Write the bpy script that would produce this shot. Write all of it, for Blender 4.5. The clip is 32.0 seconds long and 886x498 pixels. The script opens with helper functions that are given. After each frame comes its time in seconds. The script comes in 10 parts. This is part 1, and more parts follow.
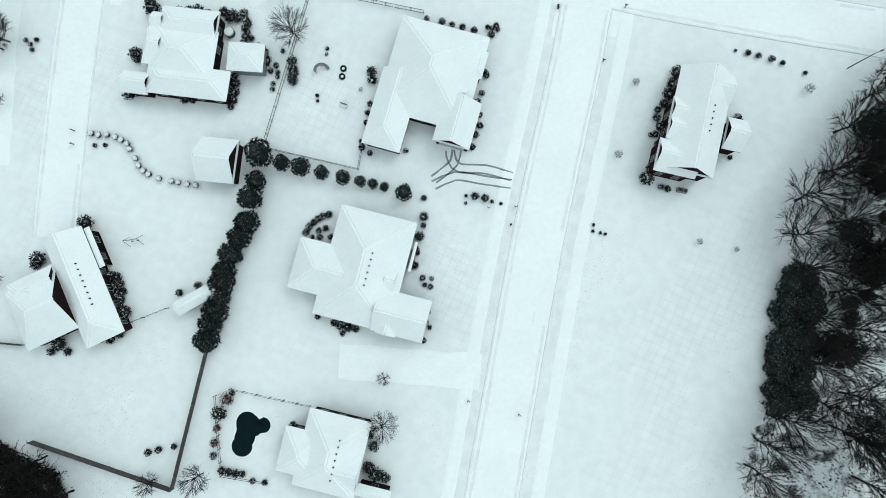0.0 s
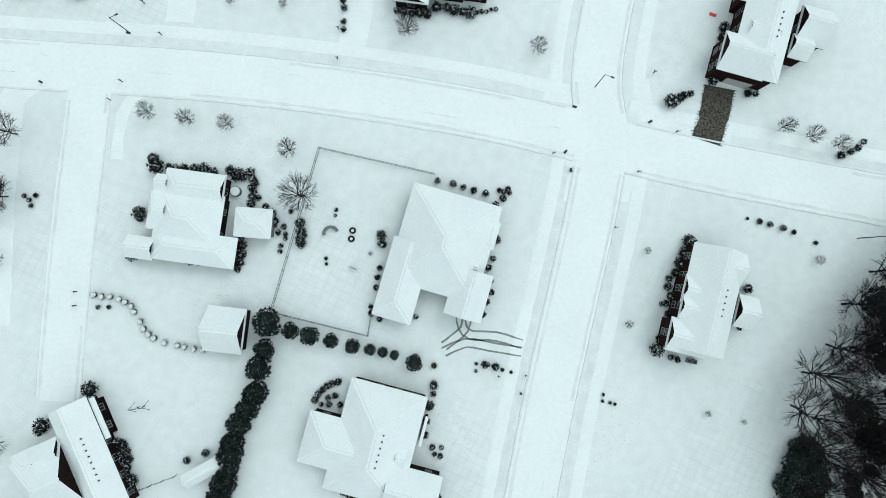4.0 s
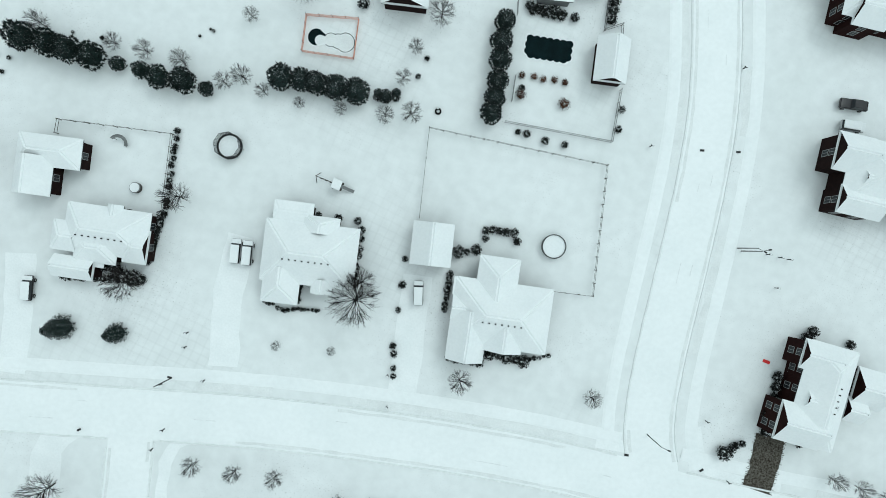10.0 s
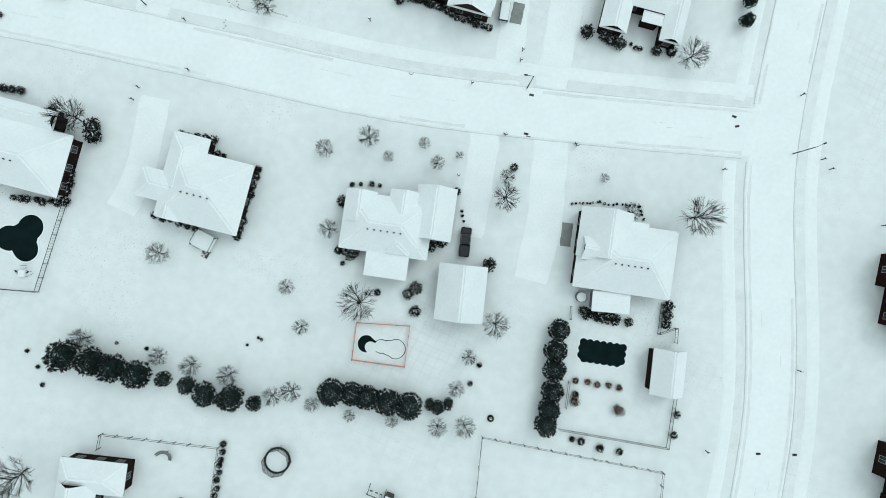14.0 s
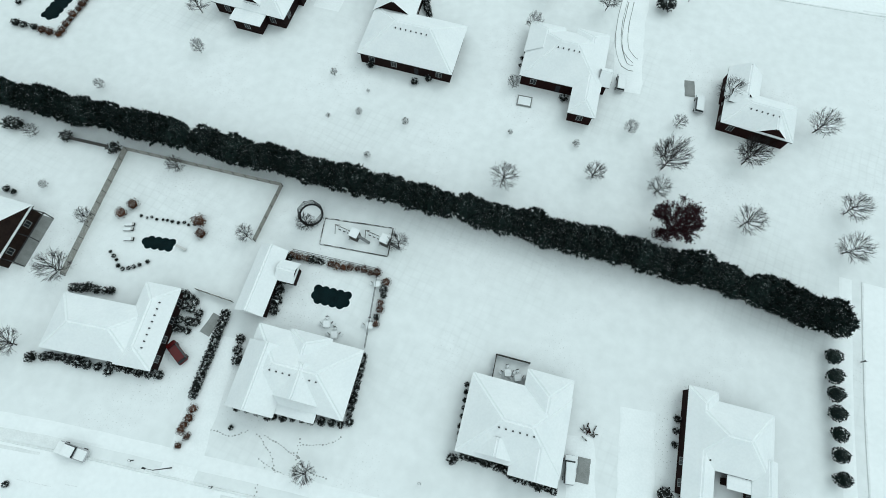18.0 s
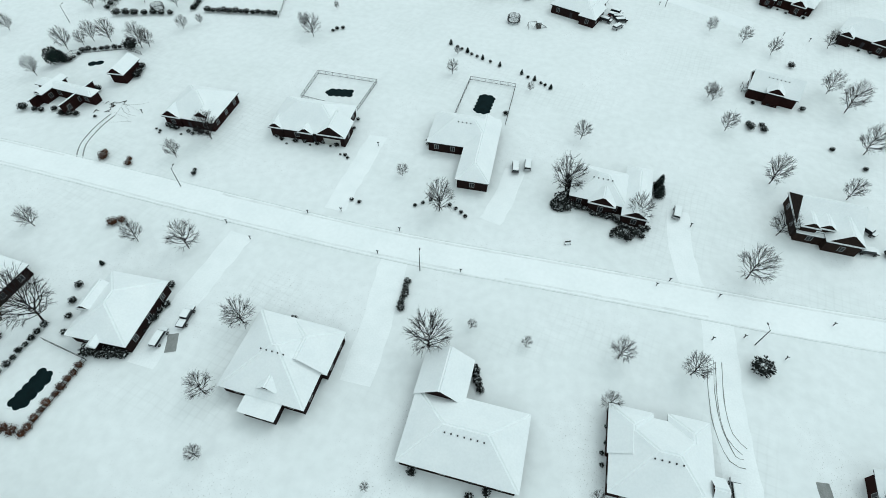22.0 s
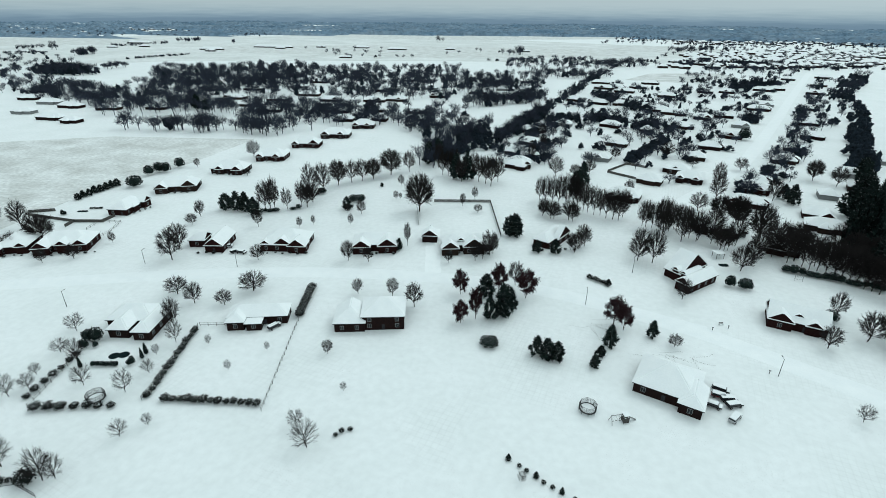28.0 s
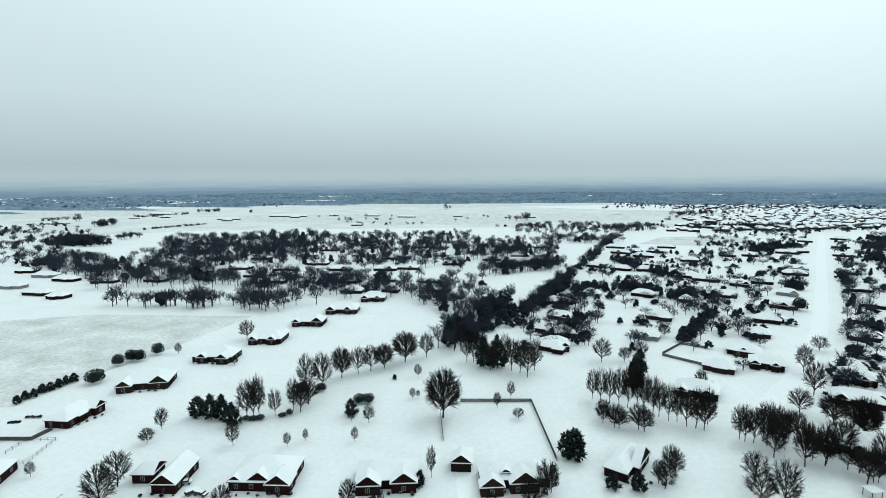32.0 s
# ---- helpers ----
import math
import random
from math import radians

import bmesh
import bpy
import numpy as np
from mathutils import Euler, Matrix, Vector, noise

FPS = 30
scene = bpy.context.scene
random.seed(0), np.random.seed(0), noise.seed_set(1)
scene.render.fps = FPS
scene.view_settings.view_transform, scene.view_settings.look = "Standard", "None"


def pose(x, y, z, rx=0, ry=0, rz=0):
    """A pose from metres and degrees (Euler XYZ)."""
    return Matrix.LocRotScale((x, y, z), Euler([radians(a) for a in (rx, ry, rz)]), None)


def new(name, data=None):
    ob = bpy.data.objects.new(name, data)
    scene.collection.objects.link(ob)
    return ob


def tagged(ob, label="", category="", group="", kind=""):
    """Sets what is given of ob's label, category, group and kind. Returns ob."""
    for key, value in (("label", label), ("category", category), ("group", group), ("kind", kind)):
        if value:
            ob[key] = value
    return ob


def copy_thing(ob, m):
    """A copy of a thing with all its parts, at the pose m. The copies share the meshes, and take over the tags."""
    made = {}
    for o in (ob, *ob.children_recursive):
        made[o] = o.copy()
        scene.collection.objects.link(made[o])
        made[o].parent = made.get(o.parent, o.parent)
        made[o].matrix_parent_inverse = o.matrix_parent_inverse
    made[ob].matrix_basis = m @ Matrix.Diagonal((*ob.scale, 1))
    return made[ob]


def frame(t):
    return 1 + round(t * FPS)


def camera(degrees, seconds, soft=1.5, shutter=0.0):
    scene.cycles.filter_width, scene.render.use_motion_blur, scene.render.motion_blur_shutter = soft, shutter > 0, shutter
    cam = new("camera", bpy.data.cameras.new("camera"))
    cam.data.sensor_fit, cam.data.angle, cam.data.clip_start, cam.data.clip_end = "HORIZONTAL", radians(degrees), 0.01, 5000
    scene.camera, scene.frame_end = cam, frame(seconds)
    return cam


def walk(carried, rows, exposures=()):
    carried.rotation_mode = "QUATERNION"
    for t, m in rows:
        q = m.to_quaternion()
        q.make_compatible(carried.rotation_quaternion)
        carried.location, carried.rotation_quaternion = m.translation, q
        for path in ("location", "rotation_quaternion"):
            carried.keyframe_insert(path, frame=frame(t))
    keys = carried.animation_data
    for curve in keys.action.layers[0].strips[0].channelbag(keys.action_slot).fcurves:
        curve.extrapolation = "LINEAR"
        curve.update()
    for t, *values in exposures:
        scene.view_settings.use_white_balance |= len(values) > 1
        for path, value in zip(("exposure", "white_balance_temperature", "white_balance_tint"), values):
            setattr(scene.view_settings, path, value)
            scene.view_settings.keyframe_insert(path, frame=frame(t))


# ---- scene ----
# the flight: seconds, place in metres, yaw, pitch and roll in degrees
cam = camera(82.75, 32.0, soft=0.65)
ROWS = [
    (0.0, 3.84, -12.63, 94.20, 11.55, -86.10, 1.43),
    (0.5, 2.63, -8.67, 94.51, 11.57, -86.47, 1.30),
    (1.0, 1.34, -4.65, 94.75, 11.57, -86.82, 1.15),
    (1.5, -0.00, -0.58, 94.96, 11.53, -87.15, 0.98),
    (2.0, -1.40, 3.56, 95.08, 11.53, -87.43, 0.79),
    (2.5, -2.79, 7.72, 95.15, 11.53, -87.64, 0.64),
    (4.5, -8.19, 24.74, 95.53, 12.00, -87.89, 0.29),
    (5.0, -9.92, 29.60, 95.58, 12.04, -88.13, 0.18),
    (5.5, -11.83, 34.67, 95.63, 12.04, -88.38, 0.04),
    (6.0, -13.85, 39.92, 95.65, 12.04, -88.64, -0.08),
    (6.5, -15.94, 45.33, 95.60, 12.07, -88.88, -0.19),
    (7.0, -18.13, 50.83, 95.51, 12.11, -89.07, -0.30),
    (7.5, -20.42, 56.43, 95.47, 12.14, -89.24, -0.44),
    (8.0, -22.82, 62.19, 95.54, 12.16, -89.42, -0.59),
    (8.5, -25.31, 68.17, 95.47, 12.18, -89.63, -0.72),
    (9.0, -27.86, 74.27, 95.32, 12.18, -89.89, -0.81),
    (9.5, -30.43, 80.45, 95.19, 12.18, -90.09, -0.89),
    (10.0, -33.05, 86.62, 95.00, 12.21, -90.25, -0.95),
    (10.5, -35.75, 92.84, 94.77, 12.23, -90.42, -1.02),
    (11.0, -38.47, 99.12, 94.53, 12.23, -90.55, -1.09),
    (11.5, -41.25, 105.40, 94.32, 12.26, -90.66, -1.17),
    (12.0, -44.05, 111.63, 94.15, 12.25, -90.66, -1.28),
    (12.5, -46.81, 117.91, 94.02, 12.20, -90.67, -1.39),
    (13.0, -49.50, 124.33, 93.78, 12.16, -90.70, -1.48),
    (13.5, -52.19, 130.83, 93.53, 12.11, -90.53, -1.56),
    (14.0, -55.07, 137.82, 93.31, 12.07, -88.71, -1.63),
    (14.5, -57.81, 144.50, 92.96, 12.04, -86.67, -1.67),
    (16.5, -67.85, 167.79, 91.92, 12.09, -76.39, -1.79),
    (17.0, -70.21, 174.08, 91.98, 12.00, -74.15, -1.69),
    (17.5, -72.56, 180.49, 92.08, 11.95, -71.97, -1.53),
    (18.0, -74.94, 186.93, 92.05, 11.98, -69.71, -1.35),
    (18.5, -77.41, 193.35, 91.78, 12.06, -67.28, -1.24),
    (19.0, -80.10, 199.61, 91.67, 12.07, -64.87, -1.17),
    (19.5, -82.83, 205.77, 91.76, 11.99, -62.52, -1.15),
    (20.0, -85.56, 211.84, 92.00, 11.84, -60.18, -1.13),
    (20.5, -88.22, 217.88, 92.34, 11.67, -57.96, -1.08),
    (21.0, -90.71, 223.97, 92.72, 11.50, -55.76, -0.99),
    (21.5, -93.28, 230.40, 93.06, 11.32, -53.72, -0.85),
    (22.0, -95.81, 237.18, 93.42, 11.18, -51.66, -0.74),
    (22.5, -98.35, 244.01, 93.88, 11.05, -49.69, -0.68),
    (23.0, -100.89, 250.74, 94.32, 10.91, -47.68, -0.63),
    (23.5, -103.40, 257.30, 94.70, 10.74, -45.62, -0.63),
    (24.0, -105.93, 263.67, 95.06, 10.58, -43.50, -0.62),
    (24.5, -108.41, 270.03, 95.41, 10.41, -41.37, -0.58),
    (25.0, -110.71, 276.24, 95.74, 10.28, -39.20, -0.51),
    (25.5, -112.93, 282.30, 95.99, 10.21, -36.98, -0.44),
    (27.5, -122.44, 306.26, 95.76, 10.19, -27.58, -0.55),
    (28.0, -124.65, 311.98, 96.00, 10.18, -25.33, -0.47),
    (28.5, -126.93, 317.75, 96.36, 10.19, -23.18, -0.36),
    (29.0, -129.24, 323.65, 96.64, 10.21, -20.96, -0.29),
    (29.5, -131.71, 329.69, 96.78, 10.26, -18.72, -0.18),
    (30.0, -134.17, 336.00, 96.85, 10.31, -16.47, -0.11),
    (30.5, -136.55, 342.65, 96.90, 10.39, -14.18, -0.01),
    (31.0, -138.88, 349.22, 96.83, 10.50, -11.92, 0.11),
    (31.5, -141.12, 355.57, 96.61, 10.58, -9.63, 0.22),
    (32.0, -143.26, 361.72, 96.29, 10.67, -7.54, 0.31),
]
walk(cam, [(t, pose(x, y, z, 90 + pitch, roll, yaw)) for t, x, y, z, yaw, pitch, roll in ROWS], [(0.0, 0.02, 5900, -1), (2.0, -0.04, 5900, -1), (4.5, -0.03, 5900, -1), (7.0, -0.11, 5900, -1), (9.0, -0.09, 5900, -1), (13.0, -0.07, 5900, -1), (17.0, -0.03, 5900, -1), (19.0, -0.08, 5900, -1), (20.0, -0.02, 5900, -1), (21.0, 0.02, 5900, -1), (22.0, -0.06, 5900, -1), (23.0, -0.06, 5900, -1), (26.0, -0.09, 5900, -1), (28.0, -0.06, 5900, -1), (29.0, 0.06, 5900, -1), (30.0, 0.09, 5900, -1), (32.0, 0.07, 5900, -1)])

# ---- light: an overcast winter sky and a broad weak sun ----
SUN_TURN, SUN_HIGH = 215.0, 50.0
world = bpy.data.worlds.new("winter_sky")
scene.world = world
world.use_nodes = True
wn, wl = world.node_tree.nodes, world.node_tree.links
wn.clear()
w_out, w_bg = wn.new("ShaderNodeOutputWorld"), wn.new("ShaderNodeBackground")
w_sky = wn.new("ShaderNodeTexSky")
w_sky.sky_type, w_sky.sun_disc = "NISHITA", False
w_sky.sun_elevation, w_sky.sun_rotation = radians(SUN_HIGH), radians(SUN_TURN)
w_sky.air_density, w_sky.dust_density = 1.0, 4.0
w_geo, w_sep = wn.new("ShaderNodeTexCoord"), wn.new("ShaderNodeSeparateXYZ")
w_ramp = wn.new("ShaderNodeValToRGB")
w_ramp.color_ramp.elements[0].position, w_ramp.color_ramp.elements[0].color = 0.0, (0.53, 0.575, 0.59, 1)
w_ramp.color_ramp.elements[1].position, w_ramp.color_ramp.elements[1].color = 0.75, (0.95, 1.0, 1.0, 1)
for at, col in ((0.04, (0.60, 0.65, 0.66, 1)), (0.14, (0.79, 0.85, 0.855, 1)), (0.32, (1.0, 1.06, 1.05, 1))):
    w_ramp.color_ramp.elements.new(at).color = col
w_noise = wn.new("ShaderNodeTexNoise")
w_noise.inputs["Scale"].default_value, w_noise.inputs["Detail"].default_value = 1.2, 2.0
w_map = wn.new("ShaderNodeMapRange")
for key, value in (("From Min", 0.3), ("From Max", 0.7), ("To Min", 0.6), ("To Max", 1.4)):
    w_map.inputs[key].default_value = value
w_mul, w_mix = wn.new("ShaderNodeMix"), wn.new("ShaderNodeMix")
w_mul.data_type = w_mix.data_type = "RGBA"
w_mul.blend_type, w_mul.inputs[0].default_value = "MULTIPLY", 1.0
w_mix.inputs[0].default_value = 0.94
w_scale = wn.new("ShaderNodeMix")
w_scale.data_type, w_scale.blend_type = "RGBA", "MULTIPLY"
w_scale.inputs[0].default_value, w_scale.inputs[7].default_value = 1.0, (0.1, 0.1, 0.1, 1)
wl.new(w_geo.outputs["Generated"], w_sep.inputs[0])
wl.new(w_sep.outputs["Z"], w_ramp.inputs[0])
wl.new(w_geo.outputs["Generated"], w_noise.inputs["Vector"])
w_side = wn.new("ShaderNodeMath")
w_side.operation = "MULTIPLY_ADD"
w_side.inputs[1].default_value = 0.075
wl.new(w_sep.outputs["X"], w_side.inputs[0])
w_soft = wn.new("ShaderNodeMapRange")
for key, value in (("From Min", 0.3), ("From Max", 0.7), ("To Min", 0.48), ("To Max", 0.52)):
    w_soft.inputs[key].default_value = value
wl.new(w_noise.outputs["Fac"], w_soft.inputs["Value"])
wl.new(w_soft.outputs[0], w_side.inputs[2])
wl.new(w_side.outputs[0], w_map.inputs["Value"])
wl.new(w_ramp.outputs[0], w_mul.inputs[6])
wl.new(w_map.outputs[0], w_mul.inputs[7])
wl.new(w_sky.outputs[0], w_scale.inputs[6])
wl.new(w_scale.outputs[2], w_mix.inputs[6])
wl.new(w_mul.outputs[2], w_mix.inputs[7])
wl.new(w_mix.outputs[2], w_bg.inputs["Color"])
w_bg.inputs["Strength"].default_value = 0.9
wl.new(w_bg.outputs[0], w_out.inputs["Surface"])
sun = new("sun", bpy.data.lights.new("sun", "SUN"))
sun.data.energy, sun.data.angle, sun.data.color = 0.6, radians(25), (1.0, 0.97, 0.93)
sun.matrix_world = Matrix.Rotation(radians(180 - SUN_TURN), 4, "Z") @ pose(0, 0, 200, SUN_HIGH - 90, 0, 0)


# ---- materials ----
def material(name, colour, rough=0.8, metal=0.0, vary=0.0, scale=1.0, second=None, fine=0.0, bump=0.0, bump_scale=6.0, per_object=0.0, snow=0.0, snow_scale=2.0, snow_from=0.15, objectwise=False, specks=0.0, mown=0.0, islands=0.0):
    """A surface with its colour, large and fine variation, relief and, where snow is given, snow caught on upward faces."""
    m = bpy.data.materials.new(name)
    m.use_nodes = True
    n, l = m.node_tree.nodes, m.node_tree.links
    b = n["Principled BSDF"]
    b.inputs["Roughness"].default_value, b.inputs["Metallic"].default_value = rough, metal
    b.inputs["Specular IOR Level"].default_value = 0.08 if rough >= 0.8 else 0.4
    co = n.new("ShaderNodeTexCoord").outputs["Object"] if objectwise else n.new("ShaderNodeNewGeometry").outputs["Position"]

    def noise_at(s, detail=4.0):
        t = n.new("ShaderNodeTexNoise")
        t.inputs["Scale"].default_value, t.inputs["Detail"].default_value = s, detail
        l.new(co, t.inputs["Vector"])
        return t.outputs["Fac"]

    def ranged(v, a, z, lo=0.32, hi=0.68):
        r = n.new("ShaderNodeMapRange")
        for key, value in (("From Min", lo), ("From Max", hi), ("To Min", a), ("To Max", z)):
            r.inputs[key].default_value = value
        l.new(v, r.inputs["Value"])
        return r.outputs[0]

    def mixed(fac, a, c, kind="MIX"):
        x = n.new("ShaderNodeMix")
        x.data_type, x.blend_type = "RGBA", kind
        for sock, v in ((x.inputs[0], fac), (x.inputs[6], a), (x.inputs[7], c)):
            if isinstance(v, bpy.types.NodeSocket):
                l.new(v, sock)
            else:
                sock.default_value = v if not isinstance(v, tuple) else (*v[:3], 1)
        return x.outputs[2]

    col = (*colour, 1)
    if vary:
        col = mixed(ranged(noise_at(scale), 0, 1), col, second or tuple(c * (1 - vary) for c in colour))
    if fine:
        col = mixed(1.0, col, ranged(noise_at(scale * 9, 3.0), 1 - fine, 1 + fine * 0.4), "MULTIPLY")
    if specks:
        dot = ranged(noise_at(3.4, 6.0), 0, 1, 0.61, 0.70)
        area = ranged(noise_at(0.05, 2.0), 0, specks, 0.5, 0.68)
        k = n.new("ShaderNodeMath")
        k.operation = "MULTIPLY"
        l.new(dot, k.inputs[0])
        l.new(area, k.inputs[1])
        col = mixed(k.outputs[0], col, (0.16, 0.16, 0.13))
    if mown:
        for turn in (0.24, 0.24 + math.pi / 2):
            spin = n.new("ShaderNodeMapping")
            spin.inputs["Rotation"].default_value = (0, 0, turn)
            l.new(co, spin.inputs["Vector"])
            band = n.new("ShaderNodeTexWave")
            band.inputs["Scale"].default_value, band.inputs["Distortion"].default_value, band.inputs["Detail"].default_value, band.inputs["Detail Scale"].default_value = 0.19, 2.5, 3.0, 0.6
            l.new(spin.outputs[0], band.inputs["Vector"])
            k = n.new("ShaderNodeMath")
            k.operation = "MULTIPLY"
            l.new(ranged(band.outputs["Fac"], 0, 1, 0.8, 1.0), k.inputs[0])
            l.new(ranged(noise_at(0.03, 2.0), 0, mown, 0.52, 0.66), k.inputs[1])
            col = mixed(k.outputs[0], col, (0.52, 0.54, 0.53))
    if per_object:
        r = n.new("ShaderNodeObjectInfo")
        col = mixed(1.0, col, ranged(r.outputs["Random"], 1 - per_object, 1 + per_object, 0, 1), "MULTIPLY")
    if islands:
        r = n.new("ShaderNodeNewGeometry")
        col = mixed(1.0, col, ranged(r.outputs["Random Per Island"], 1 - islands, 1 + islands * 1.6, 0, 1), "MULTIPLY")
    if snow:
        g = n.new("ShaderNodeNewGeometry")
        s = n.new("ShaderNodeSeparateXYZ")
        l.new(g.outputs["Normal"], s.inputs[0])
        up = ranged(s.outputs["Z"], 0, 1, snow_from, 0.95)
        k = n.new("ShaderNodeMath")
        k.operation = "MULTIPLY"
        l.new(up, k.inputs[0])
        l.new(ranged(noise_at(snow_scale), 0, 1, 0.6 - snow * 0.35, 0.75 - snow * 0.35), k.inputs[1])
        col = mixed(k.outputs[0], col, SNOW_COLOUR)
    if isinstance(col, tuple):
        b.inputs["Base Color"].default_value = col
    else:
        l.new(col, b.inputs["Base Color"])
    if bump:
        u = n.new("ShaderNodeBump")
        u.inputs["Strength"].default_value, u.inputs["Distance"].default_value = bump, 0.1
        l.new(noise_at(bump_scale, 5.0), u.inputs["Height"])
        l.new(u.outputs[0], b.inputs["Normal"])
    return m


SNOW_COLOUR = (0.82, 0.85, 0.85)
SNOW_LAWN = material("snow_over_lawn", (0.755, 0.785, 0.78), 0.7, vary=1, second=(0.805, 0.83, 0.83), scale=0.05, fine=0.05, specks=0.6, mown=0.13, bump=0.14, bump_scale=0.9)
SNOW_ROAD = material("packed_snow", (0.875, 0.90, 0.90), 0.6, vary=1, second=(0.83, 0.86, 0.86), scale=0.12, fine=0.03, bump=0.25, bump_scale=1.4)
SNOW_DRIVE = material("driveway_snow", (0.875, 0.90, 0.90), 0.65, vary=1, second=(0.825, 0.855, 0.855), scale=0.3, fine=0.04, bump=0.2, bump_scale=1.5)
SNOW_ROOF = material("roof_snow", (0.83, 0.855, 0.855), 0.65, vary=1, second=(0.785, 0.815, 0.82), scale=0.25, fine=0.03, bump=0.15, bump_scale=1.2)
TRACKED = material("pressed_snow", (0.76, 0.785, 0.785), 0.7, vary=1, second=(0.84, 0.865, 0.865), scale=0.5, fine=0.2)
SNOW_FIELD = material("thin_field_snow", (0.55, 0.56, 0.54), 0.8, vary=1, second=(0.76, 0.78, 0.77), scale=0.05, fine=0.18, bump=0.2)
SNOW_MEADOW = material("meadow_snow", (0.62, 0.64, 0.625), 0.8, vary=1, second=(0.75, 0.77, 0.76), scale=0.012, fine=0.12, bump=0.2)
SNOW_THIN = material("thin_snow", (0.72, 0.745, 0.74), 0.75, vary=1, second=(0.81, 0.835, 0.83), scale=0.4, fine=0.06, bump=0.25, bump_scale=2.0)
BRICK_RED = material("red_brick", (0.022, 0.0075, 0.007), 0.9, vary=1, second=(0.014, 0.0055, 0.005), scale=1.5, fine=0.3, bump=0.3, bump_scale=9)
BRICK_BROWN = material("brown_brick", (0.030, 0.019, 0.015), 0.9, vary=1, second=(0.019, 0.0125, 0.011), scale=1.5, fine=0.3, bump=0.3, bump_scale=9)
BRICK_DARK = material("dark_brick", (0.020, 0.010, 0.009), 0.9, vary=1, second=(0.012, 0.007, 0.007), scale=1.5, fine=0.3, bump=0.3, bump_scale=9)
SIDING_TAN = material("tan_siding", (0.32, 0.25, 0.16), 0.8, vary=0.2, scale=0.8, fine=0.1)
SIDING_GREY = material("grey_siding", (0.22, 0.23, 0.23), 0.8, vary=0.2, scale=0.8, fine=0.1)
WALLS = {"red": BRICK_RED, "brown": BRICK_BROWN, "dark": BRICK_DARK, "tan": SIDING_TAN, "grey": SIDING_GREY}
SHINGLE = material("dark_shingle", (0.045, 0.045, 0.05), 0.9, vary=0.4, scale=2.0, fine=0.3)
TRIM = material("white_trim", (0.27, 0.275, 0.27), 0.6, vary=0.12, scale=0.9, fine=0.06)
GLASS = material("window_glass", (0.018, 0.022, 0.026), 0.08, vary=0.3, scale=0.6)
DOOR_PAINT = material("garage_paint", (0.42, 0.42, 0.40), 0.6, vary=0.12, scale=1.0, fine=0.05)
BARK = material("bark", (0.035, 0.029, 0.026), 0.95, vary=0.4, scale=3.0, fine=0.3, bump=0.3, snow=0.15, snow_scale=1.6)
TWIG = material("twigs", (0.025, 0.022, 0.022), 0.95, vary=0.35, scale=1.2, per_object=0.3)
# far trees: the blue-grey haze of distance is mixed into these base colours
HAZED_TWIG = material("hazed_twigs", (0.040, 0.048, 0.068), 0.95, vary=0.4, scale=0.1)
HAZED_LEAF = material("hazed_needles", (0.020, 0.029, 0.040), 0.9, vary=0.5, scale=0.1)
TWIG_RED = material("russet_leaves", (0.026, 0.009, 0.012), 0.95, vary=0.5, scale=1.5, per_object=0.3, snow=0.04)
NEEDLE = material("evergreen_leaves", (0.005, 0.0095, 0.0085), 0.95, vary=1, second=(0.010, 0.016, 0.0145), scale=1.2, per_object=0.3, snow=0.10, snow_scale=6.0, snow_from=0.55, islands=0.8)
HEDGE_LEAF = material("hedge_leaves", (0.008, 0.013, 0.012), 0.95, vary=1, second=(0.013, 0.019, 0.018), scale=1.2, per_object=0.2, snow=0.12, snow_scale=7.0, snow_from=0.7, islands=0.8)
SHRUB = material("shrub_leaves", (0.010, 0.012, 0.011), 0.95, vary=0.5, scale=1.4, fine=0.3, per_object=0.4, snow=0.24, snow_scale=2.6, snow_from=0.66, islands=0.6)
SHRUB_SNOWY = material("snow_laden_shrub", (0.012, 0.015, 0.014), 0.95, vary=0.5, scale=1.4, fine=0.3, per_object=0.3, snow=1.0, snow_scale=2.2, snow_from=0.3)
SHRUB_RUST = material("rust_shrub_leaves", (0.085, 0.035, 0.018), 0.9, vary=0.5, scale=1.4, fine=0.3, per_object=0.3, snow=0.2, snow_scale=4.0, snow_from=0.6)
IRON = material("dark_iron", (0.02, 0.02, 0.022), 0.5, vary=0.3, scale=2.0)
WOOD = material("weathered_wood", (0.10, 0.095, 0.088), 0.9, vary=0.35, scale=1.2, fine=0.25, snow=0.3)
POOL = material("pool_cover", (0.005, 0.015, 0.017), 0.9, vary=0.4, scale=0.5, fine=0.2)
VINYL = material("pale_fence_boards", (0.36, 0.35, 0.32), 0.8, vary=0.2, scale=1.5, fine=0.1, snow=0.4)
WHITE_PLASTIC = material("white_plastic", (0.6, 0.6, 0.58), 0.5, vary=0.1, scale=1.0)
CAR_PAINTS = {"white": material("white_car_paint", (0.45, 0.46, 0.47), 0.25, vary=0.1), "black": material("black_car_paint", (0.02, 0.02, 0.022), 0.2, vary=0.2), "red": material("red_car_paint", (0.085, 0.006, 0.007), 0.25, vary=0.2), "grey": material("grey_car_paint", (0.12, 0.125, 0.13), 0.25, vary=0.2)}
RUBBER = material("tyre_rubber", (0.015, 0.015, 0.015), 0.9, vary=0.2)
MUD = material("wet_drive", (0.026, 0.020, 0.014), 0.9, vary=1, second=(0.15, 0.14, 0.12), scale=3.2, fine=0.4, bump=0.3)
BARE = material("bare_concrete", (0.30, 0.31, 0.30), 0.85, vary=0.25, scale=0.7, fine=0.15)
